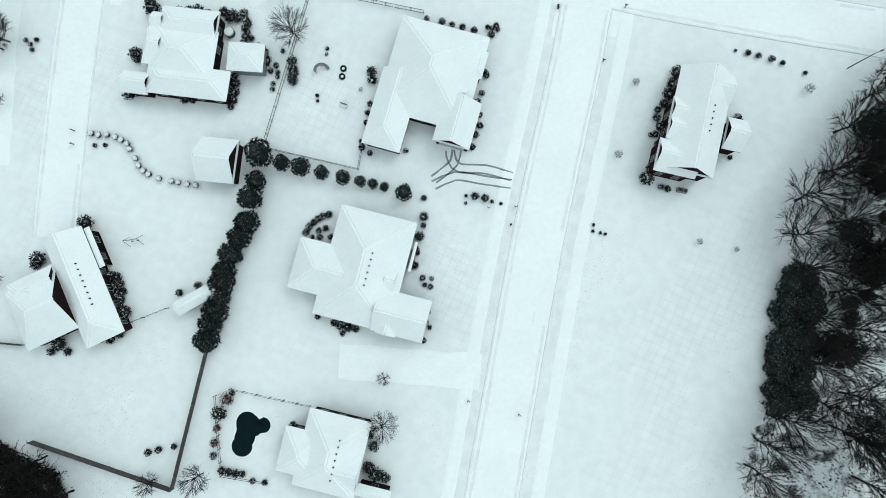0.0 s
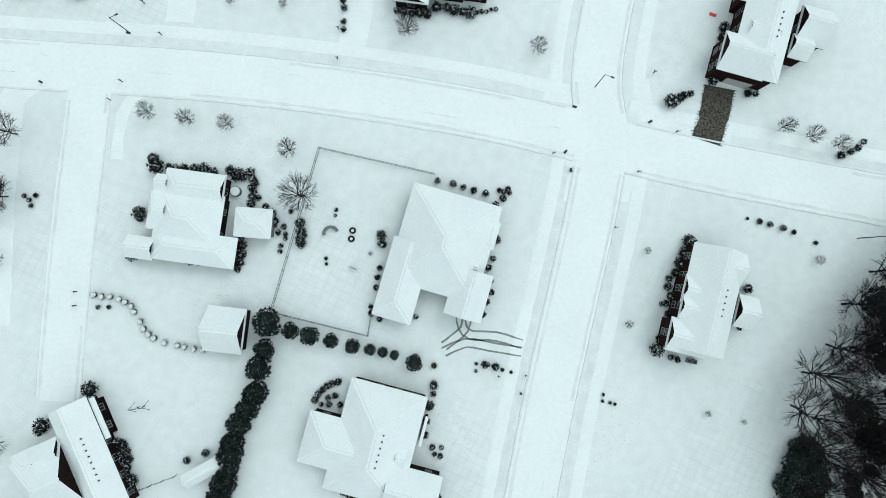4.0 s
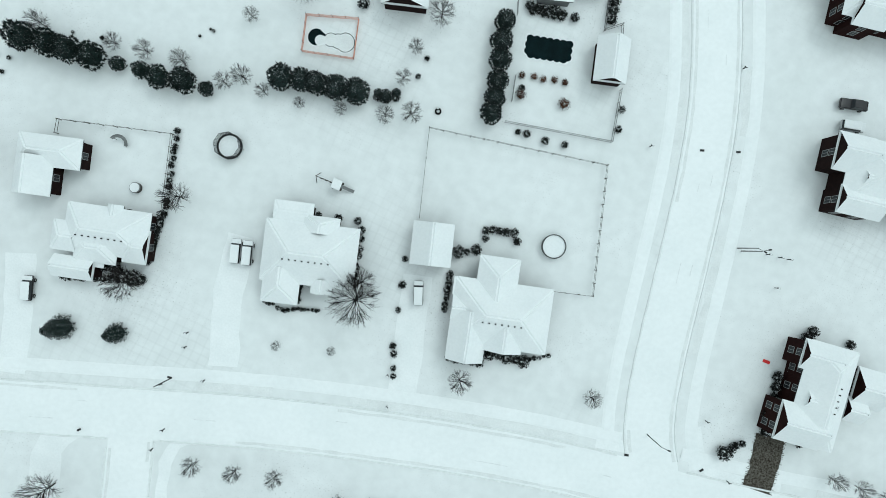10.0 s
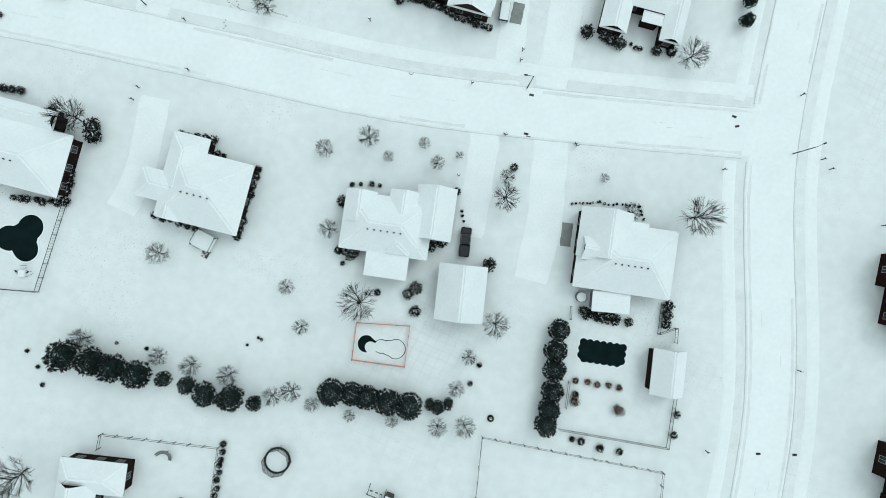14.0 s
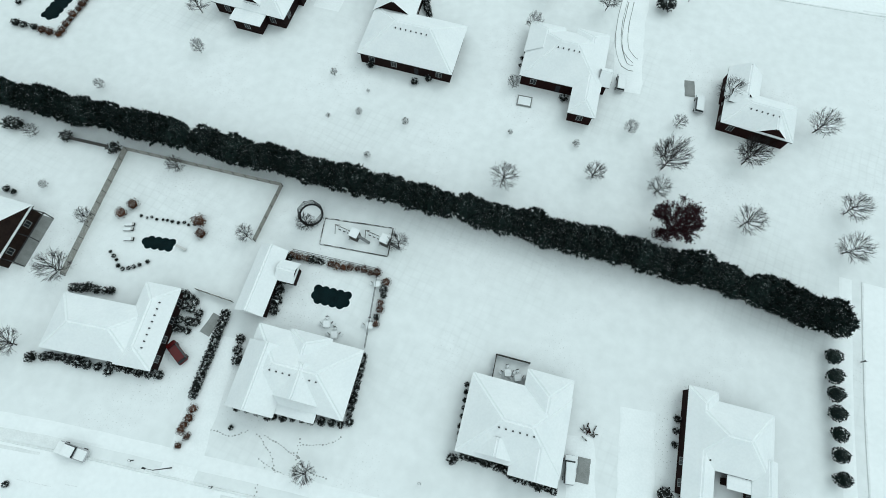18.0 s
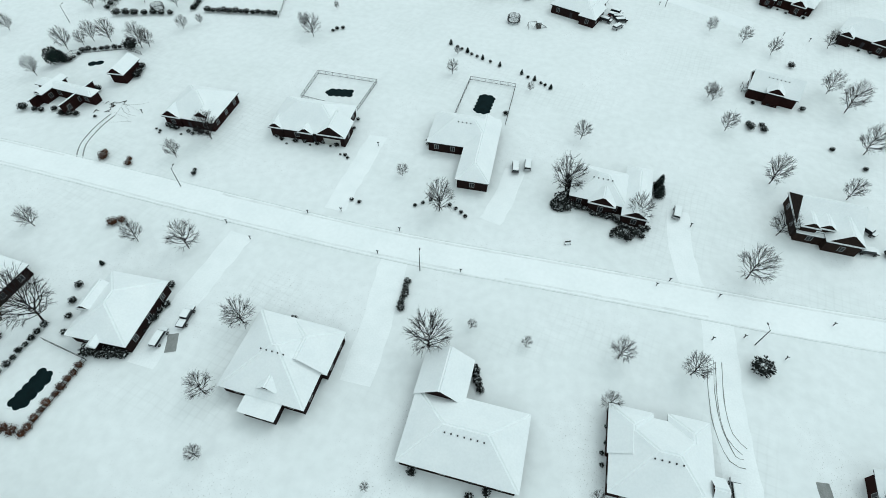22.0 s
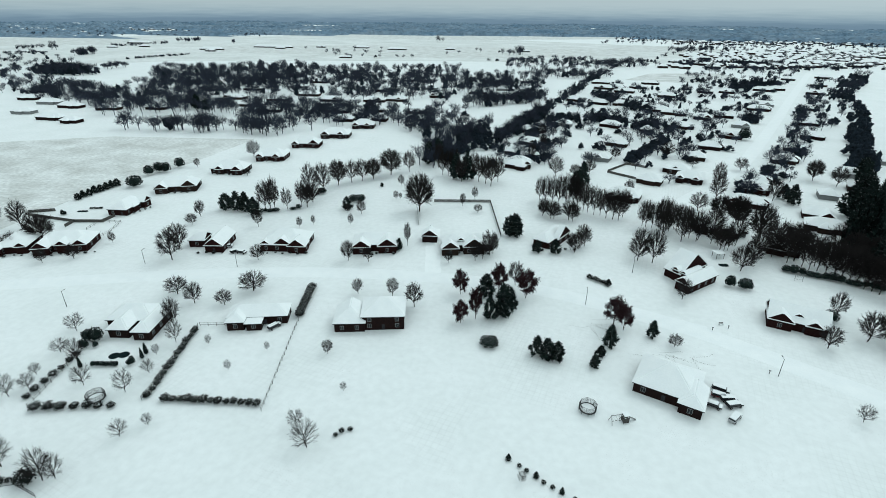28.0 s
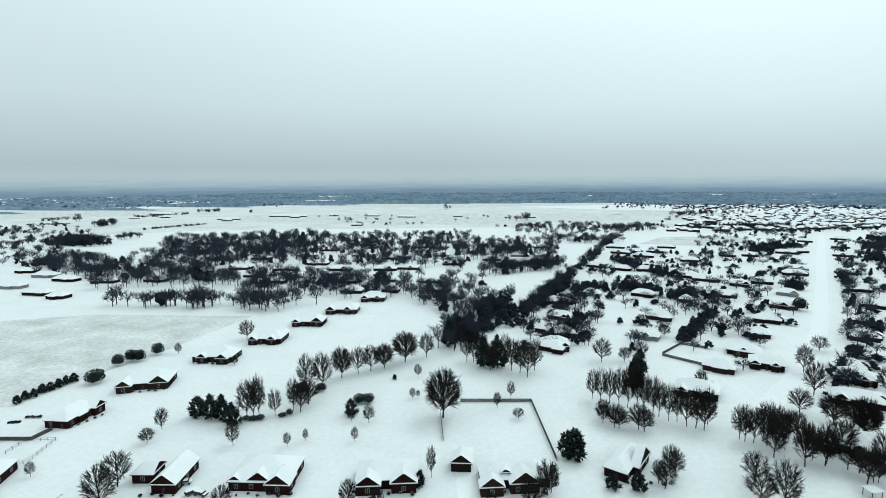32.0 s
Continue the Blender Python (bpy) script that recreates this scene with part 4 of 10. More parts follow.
def swing_set(x, y, turn):
    ob = thing("swing_set", x, y, 0, turn, "wooden playset with slide and swings in the snow", "playset")
    for sx in (-2.5, 0.6):
        for s in (-1, 1):
            bm = bmesh.new()
            add_tube(bm, (sx, s * 1.0, 0), (sx, 0, 2.4), 0.07, 0.06, 5)
            part("leg", bm, WOOD, ob)
    bm = bmesh.new()
    add_tube(bm, (-2.6, 0, 2.4), (2.2, 0, 2.4), 0.08, 0.08, 6)
    part("beam", bm, WOOD, ob)
    part("tower", box(0.8, -0.8, 0, 2.3, 0.8, 1.5, 0.03), WOOD, ob)
    part("tower_roof", box(0.65, -0.95, 2.3, 2.45, 0.95, 2.5, 0.08), SNOW_ROOF, ob)
    for s in (0.85, 2.2):
        for q in (-0.75, 0.75):
            part("tower_post", box(s - 0.05, q - 0.05, 1.5, s + 0.05, q + 0.05, 2.3), WOOD, ob)
    bm = bmesh.new()
    vs = [bm.verts.new(p) for p in ((2.3, -0.3, 1.45), (2.3, 0.3, 1.45), (4.6, 0.3, 0.1), (4.6, -0.3, 0.1), (2.3, -0.3, 1.38), (2.3, 0.3, 1.38), (4.6, 0.3, 0.03), (4.6, -0.3, 0.03))]
    for q in ((0, 1, 2, 3), (7, 6, 5, 4), (0, 3, 7, 4), (1, 5, 6, 2)):
        bm.faces.new([vs[i] for i in q])
    part("slide", bm, SIDING_GREY, ob)
    for k in (-1.9, -0.9, 0.0):
        bm = bmesh.new()
        add_tube(bm, (k - 0.2, 0, 2.4), (k - 0.2, 0, 0.5), 0.015, 0.015, 3)
        add_tube(bm, (k + 0.2, 0, 2.4), (k + 0.2, 0, 0.5), 0.015, 0.015, 3)
        sw = part("swing", bm, IRON, ob)
        part("seat", box(k - 0.25, -0.1, 0.45, k + 0.25, 0.1, 0.5), IRON, sw)


def patio_set(x, y, turn=0.0):
    ob = thing("patio_table", x, y, 0, turn, "patio table under a cap of snow", "table", "patio furniture")
    part("tabletop", box(-0.6, -0.6, 0.7, 0.6, 0.6, 0.85, 0.05), SNOW_ROOF, ob)
    for a in (-0.5, 0.5):
        for b in (-0.5, 0.5):
            part("leg", box(a - 0.03, b - 0.03, 0, a + 0.03, b + 0.03, 0.7), IRON, ob)
    for dx, dy in ((1.2, 0.1), (-1.2, 0.2), (0.1, 1.25)):
        c = thing("patio_chair", *(Matrix.Rotation(radians(turn), 2) @ Vector((dx, dy)) + Vector((x, y))), 0, turn + 40 * dx, "dark metal patio chair with snow on its seat", "chair", "patio furniture")
        part("seat", box(-0.25, -0.25, 0.4, 0.25, 0.25, 0.52, 0.03), SNOW_ROOF, c)
        part("backrest", box(-0.25, 0.22, 0.5, 0.25, 0.28, 0.95), IRON, c)
        for a in (-0.22, 0.22):
            for b in (-0.22, 0.22):
                part("leg", box(a - 0.02, b - 0.02, 0, a + 0.02, b + 0.02, 0.4), IRON, c)


def air_conditioner(x, y):
    ob = thing("air_conditioner", x, y, label="grey outdoor air conditioner with snow on top", category="air conditioner", group="air conditioners")
    part("case", box(-0.42, -0.42, 0, 0.42, 0.42, 0.8, 0.04), SIDING_GREY, ob)
    bm = bmesh.new()
    add_disc(bm, 0, 0, 0.3, 0.8, 0.84, 14)
    part("fan_grille", bm, IRON, ob)


def swing_frame(x, y, turn):
    ob = thing("garden_swing", x, y, 0, turn, "thin metal swing frame standing in the snow", "swing")
    for sx in (-1.3, 1.3):
        for s in (-0.9, 0.9):
            bm = bmesh.new()
            add_tube(bm, (sx, s, 0), (sx, 0, 2.2), 0.04, 0.04, 5)
            part("leg", bm, IRON, ob)
    bm = bmesh.new()
    add_tube(bm, (-1.4, 0, 2.2), (1.4, 0, 2.2), 0.05, 0.05, 6)
    part("beam", bm, IRON, ob)
    for k in (-0.5, 0.5):
        bm = bmesh.new()
        add_tube(bm, (k - 0.2, 0, 2.2), (k - 0.2, 0, 0.5), 0.015, 0.015, 3)
        add_tube(bm, (k + 0.2, 0, 2.2), (k + 0.2, 0, 0.5), 0.015, 0.015, 3)
        sw = part("swing", bm, IRON, ob)
        part("seat", box(k - 0.25, -0.12, 0.44, k + 0.25, 0.12, 0.5, 0.01), WOOD, sw)


def hot_tub(x, y):
    ob = thing("hot_tub", x, y, label="round hot tub with a snow-covered lid", category="hot tub", group="hot tubs")
    bm = bmesh.new()
    add_disc(bm, 0, 0, 0.95, 0, 0.8, 24)
    part("tub", bm, WOOD, ob)
    bm = bmesh.new()
    add_disc(bm, 0, 0, 0.88, 0.8, 0.98, 24)
    part("lid", bm, SNOW_ROOF, ob)
    part("rim", ring(0.9, 1.02, 0.72, 0.84, 24), SIDING_GREY, ob)


def pergola(x, y, turn):
    ob = thing("pergola", x, y, 0, turn, "small garden pergola with a snowy flat roof on posts", "pergola")
    for px, py in ((-1.7, -1.5), (1.7, -1.5), (1.7, 1.5), (-1.7, 1.5)):
        part("post", box(px - 0.09, py - 0.09, 0, px + 0.09, py + 0.09, 2.4, 0.02), WOOD, ob)
    part("beam", box(-2.1, -1.62, 2.4, 2.1, -1.38, 2.58, 0.02), WOOD, ob)
    part("beam", box(-2.1, 1.38, 2.4, 2.1, 1.62, 2.58, 0.02), WOOD, ob)
    part("roof", box(-2.2, -1.9, 2.58, 2.2, 1.9, 2.8, 0.08), SNOW_ROOF, ob, "snow-covered roof slab")


def sun_lounger(x, y, turn):
    ob = thing("sun_lounger", x, y, 0, turn, "snow-covered white sun lounger beside the pool", "sun lounger", "sun loungers")
    part("mattress", box(-0.95, -0.32, 0.3, 0.45, 0.32, 0.42, 0.04), SNOW_ROOF, ob)
    part("backrest", box(0, -0.32, -0.05, 0.62, 0.32, 0.06, 0.03), WHITE_PLASTIC, ob, m=pose(0.45, 0, 0.36, 0, -32, 0))
    part("frame", box(-0.98, -0.36, 0.22, 0.98, 0.36, 0.29, 0.02), IRON, ob)
    for px in (-0.85, 0.8):
        for py in (-0.3, 0.3):
            part("leg", box(px - 0.03, py - 0.03, 0, px + 0.03, py + 0.03, 0.23), IRON, ob)


def diving_board(x, y, turn):
    ob = thing("diving_board", x, y, 0, turn, "white diving board under snow at the pool's edge", "diving board")
    part("board", box(-1.3, -0.22, 0.42, 1.0, 0.22, 0.5, 0.03), WHITE_PLASTIC, ob)
    part("stand", box(0.2, -0.2, 0, 0.8, 0.2, 0.42, 0.03), IRON, ob)


def garden_arch(x, y, turn):
    ob = thing("curved_slide", x, y, 0, turn, "pale curved garden slide with snow inside", "slide")
    bm = bmesh.new()
    prev = None
    for k in range(13):
        a = math.pi * k / 12
        r0, r1, z = 0.9, 1.5, 0.3 + 0.9 * k / 12
        row = [bm.verts.new((r * math.cos(a), r * math.sin(a), h)) for r, h in ((r0, z + 0.2), (r0 + 0.1, z), (r1 - 0.1, z), (r1, z + 0.2))]
        if prev:
            for i in range(3):
                bm.faces.new((prev[i], row[i], row[i + 1], prev[i + 1]))
        prev = row
    part("chute", bm, SIDING_GREY, ob)
    for a in (0.1, 0.5, 0.95):
        c, s = 1.2 * math.cos(math.pi * a), 1.2 * math.sin(math.pi * a)
        part("support", box(c - 0.05, s - 0.05, 0, c + 0.05, s + 0.05, 0.3 + 0.9 * a), WOOD, ob)


def tyre_stack(x, y):
    ob = thing("tyre_planter", x, y, label="black tyre lying on the snow", category="tyre", group="tyres")
    part("tyre", ring(0.32, 0.62, 0.0, 0.3, 20), RUBBER, ob)
    bm = bmesh.new()
    add_disc(bm, 0, 0, 0.33, 0, 0.14, 16)
    part("snow_fill", bm, SNOW_ROOF, ob)


def bench(x, y, turn):
    ob = thing("bench", x, y, 0, turn, "garden bench with a snow-covered seat", "bench")
    part("seat", box(-0.75, -0.25, 0.4, 0.75, 0.25, 0.55, 0.04), SNOW_ROOF, ob)
    part("backrest", box(-0.75, 0.25, 0.5, 0.75, 0.31, 0.95), WOOD, ob)
    for k in (-0.65, 0.65):
        part("leg", box(k - 0.04, -0.22, 0, k + 0.04, 0.22, 0.4), IRON, ob)


def driveway_bare(points, width):
    bm = strip(points, width, 0.0, 0.09, wave=0.12, step=0.5)
    line = smooth_line(points, 0.3)
    for p, q in zip(line, line[1:]):
        d = (q - p).normalized()
        s = Vector((-d.y, d.x, 0))
        for side in (-1, 1):
            a, b = p + s * side * (width / 2 - 0.2), p + s * side * (width / 2 + plant_rnd.uniform(0.1, 0.75))
            bm.faces.new([bm.verts.new(v + Vector((0, 0, 0.094))) for v in (a, b, b + d * 0.13, a + d * 0.15)])
    tagged(new("driveway", mesh_of(bm, "driveway", MUD)), "swept wet driveway with streaks of bare concrete", "driveway", kind="structure")


def bare_patch(x, y, turn, w, d):
    ob = new("bare_patch", mesh_of(strip([(0, -d / 2), (0, 0), (0, d / 2)], w, 0.0, 0.085, wave=0.06, step=0.6), "bare_patch", BARE))
    ob.matrix_basis = pose(x, y, 0, 0, 0, turn)
    tagged(ob, "bare grey concrete patch where a car stood", "driveway", kind="structure")


def sled(x, y, turn):
    ob = thing("sled", x, y, 0, turn, "small bright red plastic sled on the lawn", "sled")
    part("tray", box(-0.6, -0.3, 0.02, 0.5, 0.3, 0.12, 0.04), RED_PLASTIC, ob)
    part("nose", box(0.45, -0.28, 0.08, 0.7, 0.28, 0.3, 0.04), RED_PLASTIC, ob)


def net_fence(points):
    ob = thing("net_fence", *points[0], label="orange plastic net fence round the pool", category="fence")
    ox, oy = points[0]
    for (ax, ay), (bx, by) in zip(points, points[1:]):
        d = Vector((bx - ax, by - ay))
        turn = math.degrees(math.atan2(d.y, d.x))
        m = pose(ax - ox, ay - oy, 0, 0, 0, turn)
        bm = bmesh.new()
        for z in (0.1, 0.4, 0.7, 1.0):
            add_box(bm, 0, -0.02, z, d.length, 0.02, z + 0.1)
        part("net", bm, ORANGE_NET, ob, m=m)
        for k in range(4):
            part("post", IRON_POST, None, ob, m=m @ Matrix.Translation((d.length * k / 4, 0, 0)))


def deck(x, y, turn):
    ob = thing("deck", x, y, 0, turn, "small wooden back deck with steps and snow", "deck")
    part("floor", box(-1.9, -1.4, 0.75, 1.9, 1.6, 0.95, 0.03), SNOW_ROOF, ob)
    for a in (-1.8, 1.8):
        for b in (-1.3, 1.5):
            part("post", box(a - 0.07, b - 0.07, 0, a + 0.07, b + 0.07, 1.8), WOOD, ob)
    for a, b, c, d in ((-1.85, -1.4, 0.4, -1.33), (-1.87, -1.4, -1.8, 1.55), (1.8, -1.4, 1.87, 1.55)):
        part("rail", box(a, b, 1.65, c, d, 1.75), WOOD, ob)
    for k in range(4):
        part("step", box(0.6, -1.75 - 0.3 * k, 0.0, 1.7, -1.46 - 0.3 * k, 0.72 - 0.18 * k), WOOD, ob)


def box_hedge(x0, y0, x1, y1, width, height):
    n = max(4, int(math.hypot(x1 - x0, y1 - y0) / (width * 0.5)))
    ob = thing("hedge", x0, y0, label="clipped hedge dusted with snow beside the drive", category="hedge", group="clipped hedges")
    for k in range(n):
        t = k / (n - 1)
        part("shrub", plant_rnd.choice(SHRUBS), None, ob, m=scaled((x1 - x0) * t, (y1 - y0) * t, 0, plant_rnd.uniform(0, 360), width * 0.58, width * 0.58, height / 2))


def edging(points):
    ob = thing("sandbox_edging", *points[0], label="low timber edging round the play yard", category="edging")
    ox, oy = points[0]
    for (ax, ay), (bx, by) in zip(points, points[1:]):
        long = math.hypot(bx - ax, by - ay)
        part("timber", box(0, -0.09, 0, long - 0.2, 0.09, 0.22, 0.02), WOOD, ob, m=pose(ax - ox, ay - oy, 0, 0, 0, math.degrees(math.atan2(by - ay, bx - ax))))


def wood_pile(x, y, turn):
    ob = thing("wood_pile", x, y, 0, turn, "stack of reddish logs and boards partly under snow", "wood pile")
    rnd = random.Random(3)
    for k in range(12):
        bm = bmesh.new()
        a, b, c = rnd.uniform(-1.2, 1.2), rnd.uniform(-1.0, 1.0), rnd.uniform(0, 3)
        add_tube(bm, (a, b, 0.15), (a + 1.1 * math.cos(c), b + 1.1 * math.sin(c), 0.2 + 0.1 * (k % 3)), 0.11, 0.1, 7)
        part("log", bm, BRICK_RED if k % 3 == 0 else WOOD, ob)


def manhole(x, y):
    ob = thing("manhole_cover", x, y, 0.05, label="round manhole cover showing through the snow", category="manhole cover")
    part("frame", ring(0.34, 0.42, 0.0, 0.035, 20), IRON, ob)
    bm = bmesh.new()
    add_disc(bm, 0, 0, 0.33, 0, 0.03, 20)
    part("lid", bm, SNOW_THIN, ob)


def planter(x, y, turn):
    ob = thing("raised_planter", x, y, 0, turn, "square raised garden bed with a stone edge and snow", "planter")
    part("bed", box(-1.4, -1.1, 0, 1.4, 1.1, 0.35, 0.05), SNOW_ROOF, ob)
    for a, b, c, d in ((-1.6, -1.3, 1.6, -1.1), (-1.6, 1.1, 1.6, 1.3), (-1.6, -1.1, -1.4, 1.1), (1.4, -1.1, 1.6, 1.1)):
        part("edge", box(a, b, 0, c, d, 0.42, 0.03), BARE, ob)


def footprints(x0, y0, x1, y1):
    rnd = random.Random(11)
    bm = bmesh.new()
    for _ in range(9):
        p = Vector((rnd.uniform(x0, x1), rnd.uniform(y0 - 5, y1 + 4)))
        a = rnd.uniform(0, 6.3)
        for k in range(14):
            a += rnd.uniform(-0.3, 0.3)
            p += Vector((math.cos(a), math.sin(a))) * 0.55
            add_disc(bm, p.x + 0.12 * (-1) ** k * math.sin(a), p.y, rnd.uniform(0.09, 0.16), 0.0, 0.012, 7)
    tagged(new("footprints", mesh_of(bm, "footprints", BARE)), "trails of dark footprints across the snowy lawn", "footprints", kind="stuff")


def branch_pile(x, y):
    """Fallen branches left lying in the snow."""
    ob = thing("branch_pile", x, y, label="fallen dark branches lying in the trampled snow", category="branches")
    for k in range(9):
        bm = bmesh.new()
        p = Vector((plant_rnd.gauss(0, 2.2), plant_rnd.gauss(0, 2.6), 0.08))
        for _ in range(3):
            q = p + Vector((plant_rnd.gauss(0, 0.9), plant_rnd.gauss(0, 0.9), 0))
            q.z = plant_rnd.uniform(0.05, 0.3)
            add_tube(bm, p, q, 0.09, 0.05, 4)
            p = q
        part("branch", bm, BARK, ob)


def lies_inside(points, t):
    n = len(points) - 1
    i = min(int(t * n), n - 1)
    f = t * n - i
    return Vector((points[i][0] + (points[i + 1][0] - points[i][0]) * f, points[i][1] + (points[i + 1][1] - points[i][1]) * f))


def joined_trees(name, spots, label):
    """Tall trees given as (x, y, scale, height scale, evergreen), as one mesh."""
    cos, faces, mats, base = [], [], [], 0
    for x, y, s, h, green in spots:
        low, crown = plant_rnd.choice(TREES)
        a = plant_rnd.uniform(0, 6.3)
        turn = np.array(((math.cos(a) * s, -math.sin(a) * s, 0), (math.sin(a) * s, math.cos(a) * s, 0), (0, 0, h)))
        for me, k in ((low, 1), (plant_rnd.choice(FIRS + CLUMPS), 2.3)) if green else ((low, 1), (crown, 1)):
            co = np.zeros(len(me.vertices) * 3)
            me.vertices.foreach_get("co", co)
            co = co.reshape(-1, 3) * ((k, k, 2.7) if k > 1 else (1, 1, 1))
            cos.append(co @ turn.T + np.array((x, y, 0)))
            fs = [[i + base for i in f.vertices] for f in me.polygons]
            faces += fs
            mats += [1 if k > 1 else 0] * len(fs)
            base += len(me.vertices)
    me = bpy.data.meshes.new(name)
    me.from_pydata(np.concatenate(cos).tolist(), [], faces)
    me.materials.append(TWIG)
    me.materials.append(NEEDLE)
    me.polygons.foreach_set("material_index", mats)
    return tagged(new(name, me), label, "trees", kind="stuff")


BRUSH = material("brush", (0.016, 0.014, 0.013), 0.95, vary=0.5, scale=0.6, fine=0.3)
LITTER = material("leaf_litter", (0.014, 0.012, 0.012), 0.95, vary=1, second=(0.30, 0.30, 0.295), scale=0.5, fine=0.6, bump=0.5, bump_scale=3.0, snow=0.8, snow_scale=0.35)


def wood(points, n, width, height, floor=None):
    """A wood of tall bare trees, with dark litter and low evergreen scrub under them."""
    spots = []
    for k in range(n):
        p = lies_inside(points, (k + plant_rnd.random()) / n) + Vector((plant_rnd.uniform(-1, 1), plant_rnd.uniform(-1, 1))) * width * 0.6
        spots.append((p.x, p.y, plant_rnd.uniform(1.5, 2.0), height / 7.0 * plant_rnd.uniform(0.7, 1.2), False))
    joined_trees("wood", spots, "dense wood of tall bare dark trees")
    if not floor:
        return
    side, far = floor
    bm, rows = bmesh.new(), []
    for k in range(61):
        a, b = lies_inside(side, k / 60), lies_inside(far, k / 60)
        rows.append([bm.verts.new((*(a.lerp(b, i / 8) + Vector((plant_rnd.gauss(0, 0.8), plant_rnd.gauss(0, 0.4)))), 0.05)) for i in range(9)])
        if k:
            for i in range(8):
                bm.faces.new((rows[-2][i], rows[-2][i + 1], rows[-1][i + 1], rows[-1][i]))
    bmesh.ops.recalc_face_normals(bm, faces=bm.faces)
    tagged(new("leaf_litter", mesh_of(bm, "leaf_litter", LITTER)), "dark leaf litter on the floor of the wood", "leaf litter", kind="stuff")
    bm = bmesh.new()
    for k in range(3000):
        t = plant_rnd.random()
        p = lies_inside(side, t).lerp(lies_inside(far, t), plant_rnd.random())
        for _ in range(4):
            s, h, a = plant_rnd.uniform(0.04, 0.16), plant_rnd.uniform(0.1, 0.7), plant_rnd.uniform(0, 6.3)
            c, d, x, y = math.cos(a) * s, math.sin(a) * s, p.x + plant_rnd.gauss(0, 0.5), p.y + plant_rnd.gauss(0, 0.5)
            bm.faces.new([bm.verts.new(q) for q in ((x - c, y - d, 0.0), (x + c, y + d, 0.05), (x + c * 0.4 - d, y + d * 0.4 + c, h), (x - c - d * 0.6, y - d + c * 0.6, h * 0.7))])
    tagged(new("undergrowth", mesh_of(bm, "undergrowth", BRUSH)), "dark brush under the bare trees", "undergrowth", kind="stuff")


def tiles_of(bm):
    bm.verts.ensure_lookup_table()
    return np.array([v.co[:] for v in bm.verts]), [[v.index for v in f.verts] for f in bm.faces]


def far_template(seed):
    """A bare tree seen from afar: a forked trunk and a broad rounded crown of fine rising twigs."""
    rnd = random.Random(seed)
    bm = bmesh.new()
    add_tube(bm, (0, 0, 0), (0, 0, 3.4), 0.26, 0.18, 3)
    for k in range(6):
        a, r = k * math.tau / 6 + rnd.uniform(-0.4, 0.4), rnd.uniform(1.0, 3.0)
        add_tube(bm, (0, 0, rnd.uniform(1.4, 3.2)), (r * math.cos(a), r * math.sin(a), rnd.uniform(5.0, 7.8)), 0.15, 0.06, 3)
    knots = [(Vector((math.cos(k * 2.4) * 2.4, math.sin(k * 2.4) * 2.4, rnd.uniform(3.6, 6.8))), rnd.uniform(1.5, 2.4)) for k in range(7)] + [(Vector((0, 0, 6.4)), 2.5)]
    for k in range(210):
        c, s = knots[k % 8]
        v = Vector((rnd.gauss(0, 1), rnd.gauss(0, 1), rnd.gauss(0.2, 1))).normalized() * rnd.random() ** 0.5 * s
        p = c + v
        d = (Vector((p.x, p.y, (p.z - 1.0) * 0.8)).normalized() + v.normalized() * 0.5 + Vector((rnd.gauss(0, 0.3), rnd.gauss(0, 0.3), rnd.gauss(0, 0.3)))) * rnd.uniform(0.4, 0.8)
        u = d.cross(Vector((rnd.gauss(0, 1), rnd.gauss(0, 1), 0.1))).normalized() * rnd.uniform(0.09, 0.16)
        bm.faces.new([bm.verts.new(q) for q in (p - d - u, p - d + u, p + d)])
    bm.verts.index_update()
    got = tiles_of(bm)
    bm.free()
    return got


def far_cloud(seed):
    """A dark evergreen seen from afar: an uneven dome of several ragged clumps."""
    rnd = random.Random(seed)
    bm = bmesh.new()
    pointed = seed % 4 == 0
    clumps = []
    for k in range(9):
        t = (k + rnd.random() * 0.8) / 9
        r = (1.9 * (1 - t) if pointed else 2.5 * math.sqrt(max(0.05, 1 - t * t))) * rnd.uniform(0.5, 1.0)
        clumps.append((Vector((math.cos(k * 2.4) * r, math.sin(k * 2.4) * r, 1.3 + (6.0 if pointed else 4.6) * t)), rnd.uniform(1.1, 1.8) * (1.2 - 0.5 * t)))
    for c, s in clumps:
        bmesh.ops.create_icosphere(bm, subdivisions=1, radius=s * 0.8, matrix=Matrix.Translation(c))
        for _ in range(11):
            v = Vector((rnd.gauss(0, 1), rnd.gauss(0, 1), rnd.gauss(0.3, 0.8))).normalized()
            p, d = c + v * s * 0.7, v * s * rnd.uniform(0.4, 0.8)
            u = v.orthogonal().normalized() * s * rnd.uniform(0.2, 0.4)
            bm.faces.new([bm.verts.new(q) for q in (p - u, p + u, p + d)])
    for v in bm.verts:
        v.co.z = max(0.0, v.co.z)
    bm.verts.index_update()
    got = tiles_of(bm)
    bm.free()
    return got


FAR_BARE, FAR_GREEN = [far_template(90 + k) for k in range(4)], [far_cloud(95 + k) for k in range(4)]
far_rnd = random.Random(17)


def inside_four(c):
    a, b = far_rnd.random(), far_rnd.random()
    return Vector(c[0]).lerp(Vector(c[1]), a).lerp(Vector(c[3]).lerp(Vector(c[2]), a), b)


FAR_STREETS = (((355.0, 1365.0), (118.0, 880.0), 12.0), ((118.0, 880.0), (25.0, 695.0), 12.0), ((25.0, 695.0), (-71.0, 549.0), 9.0))


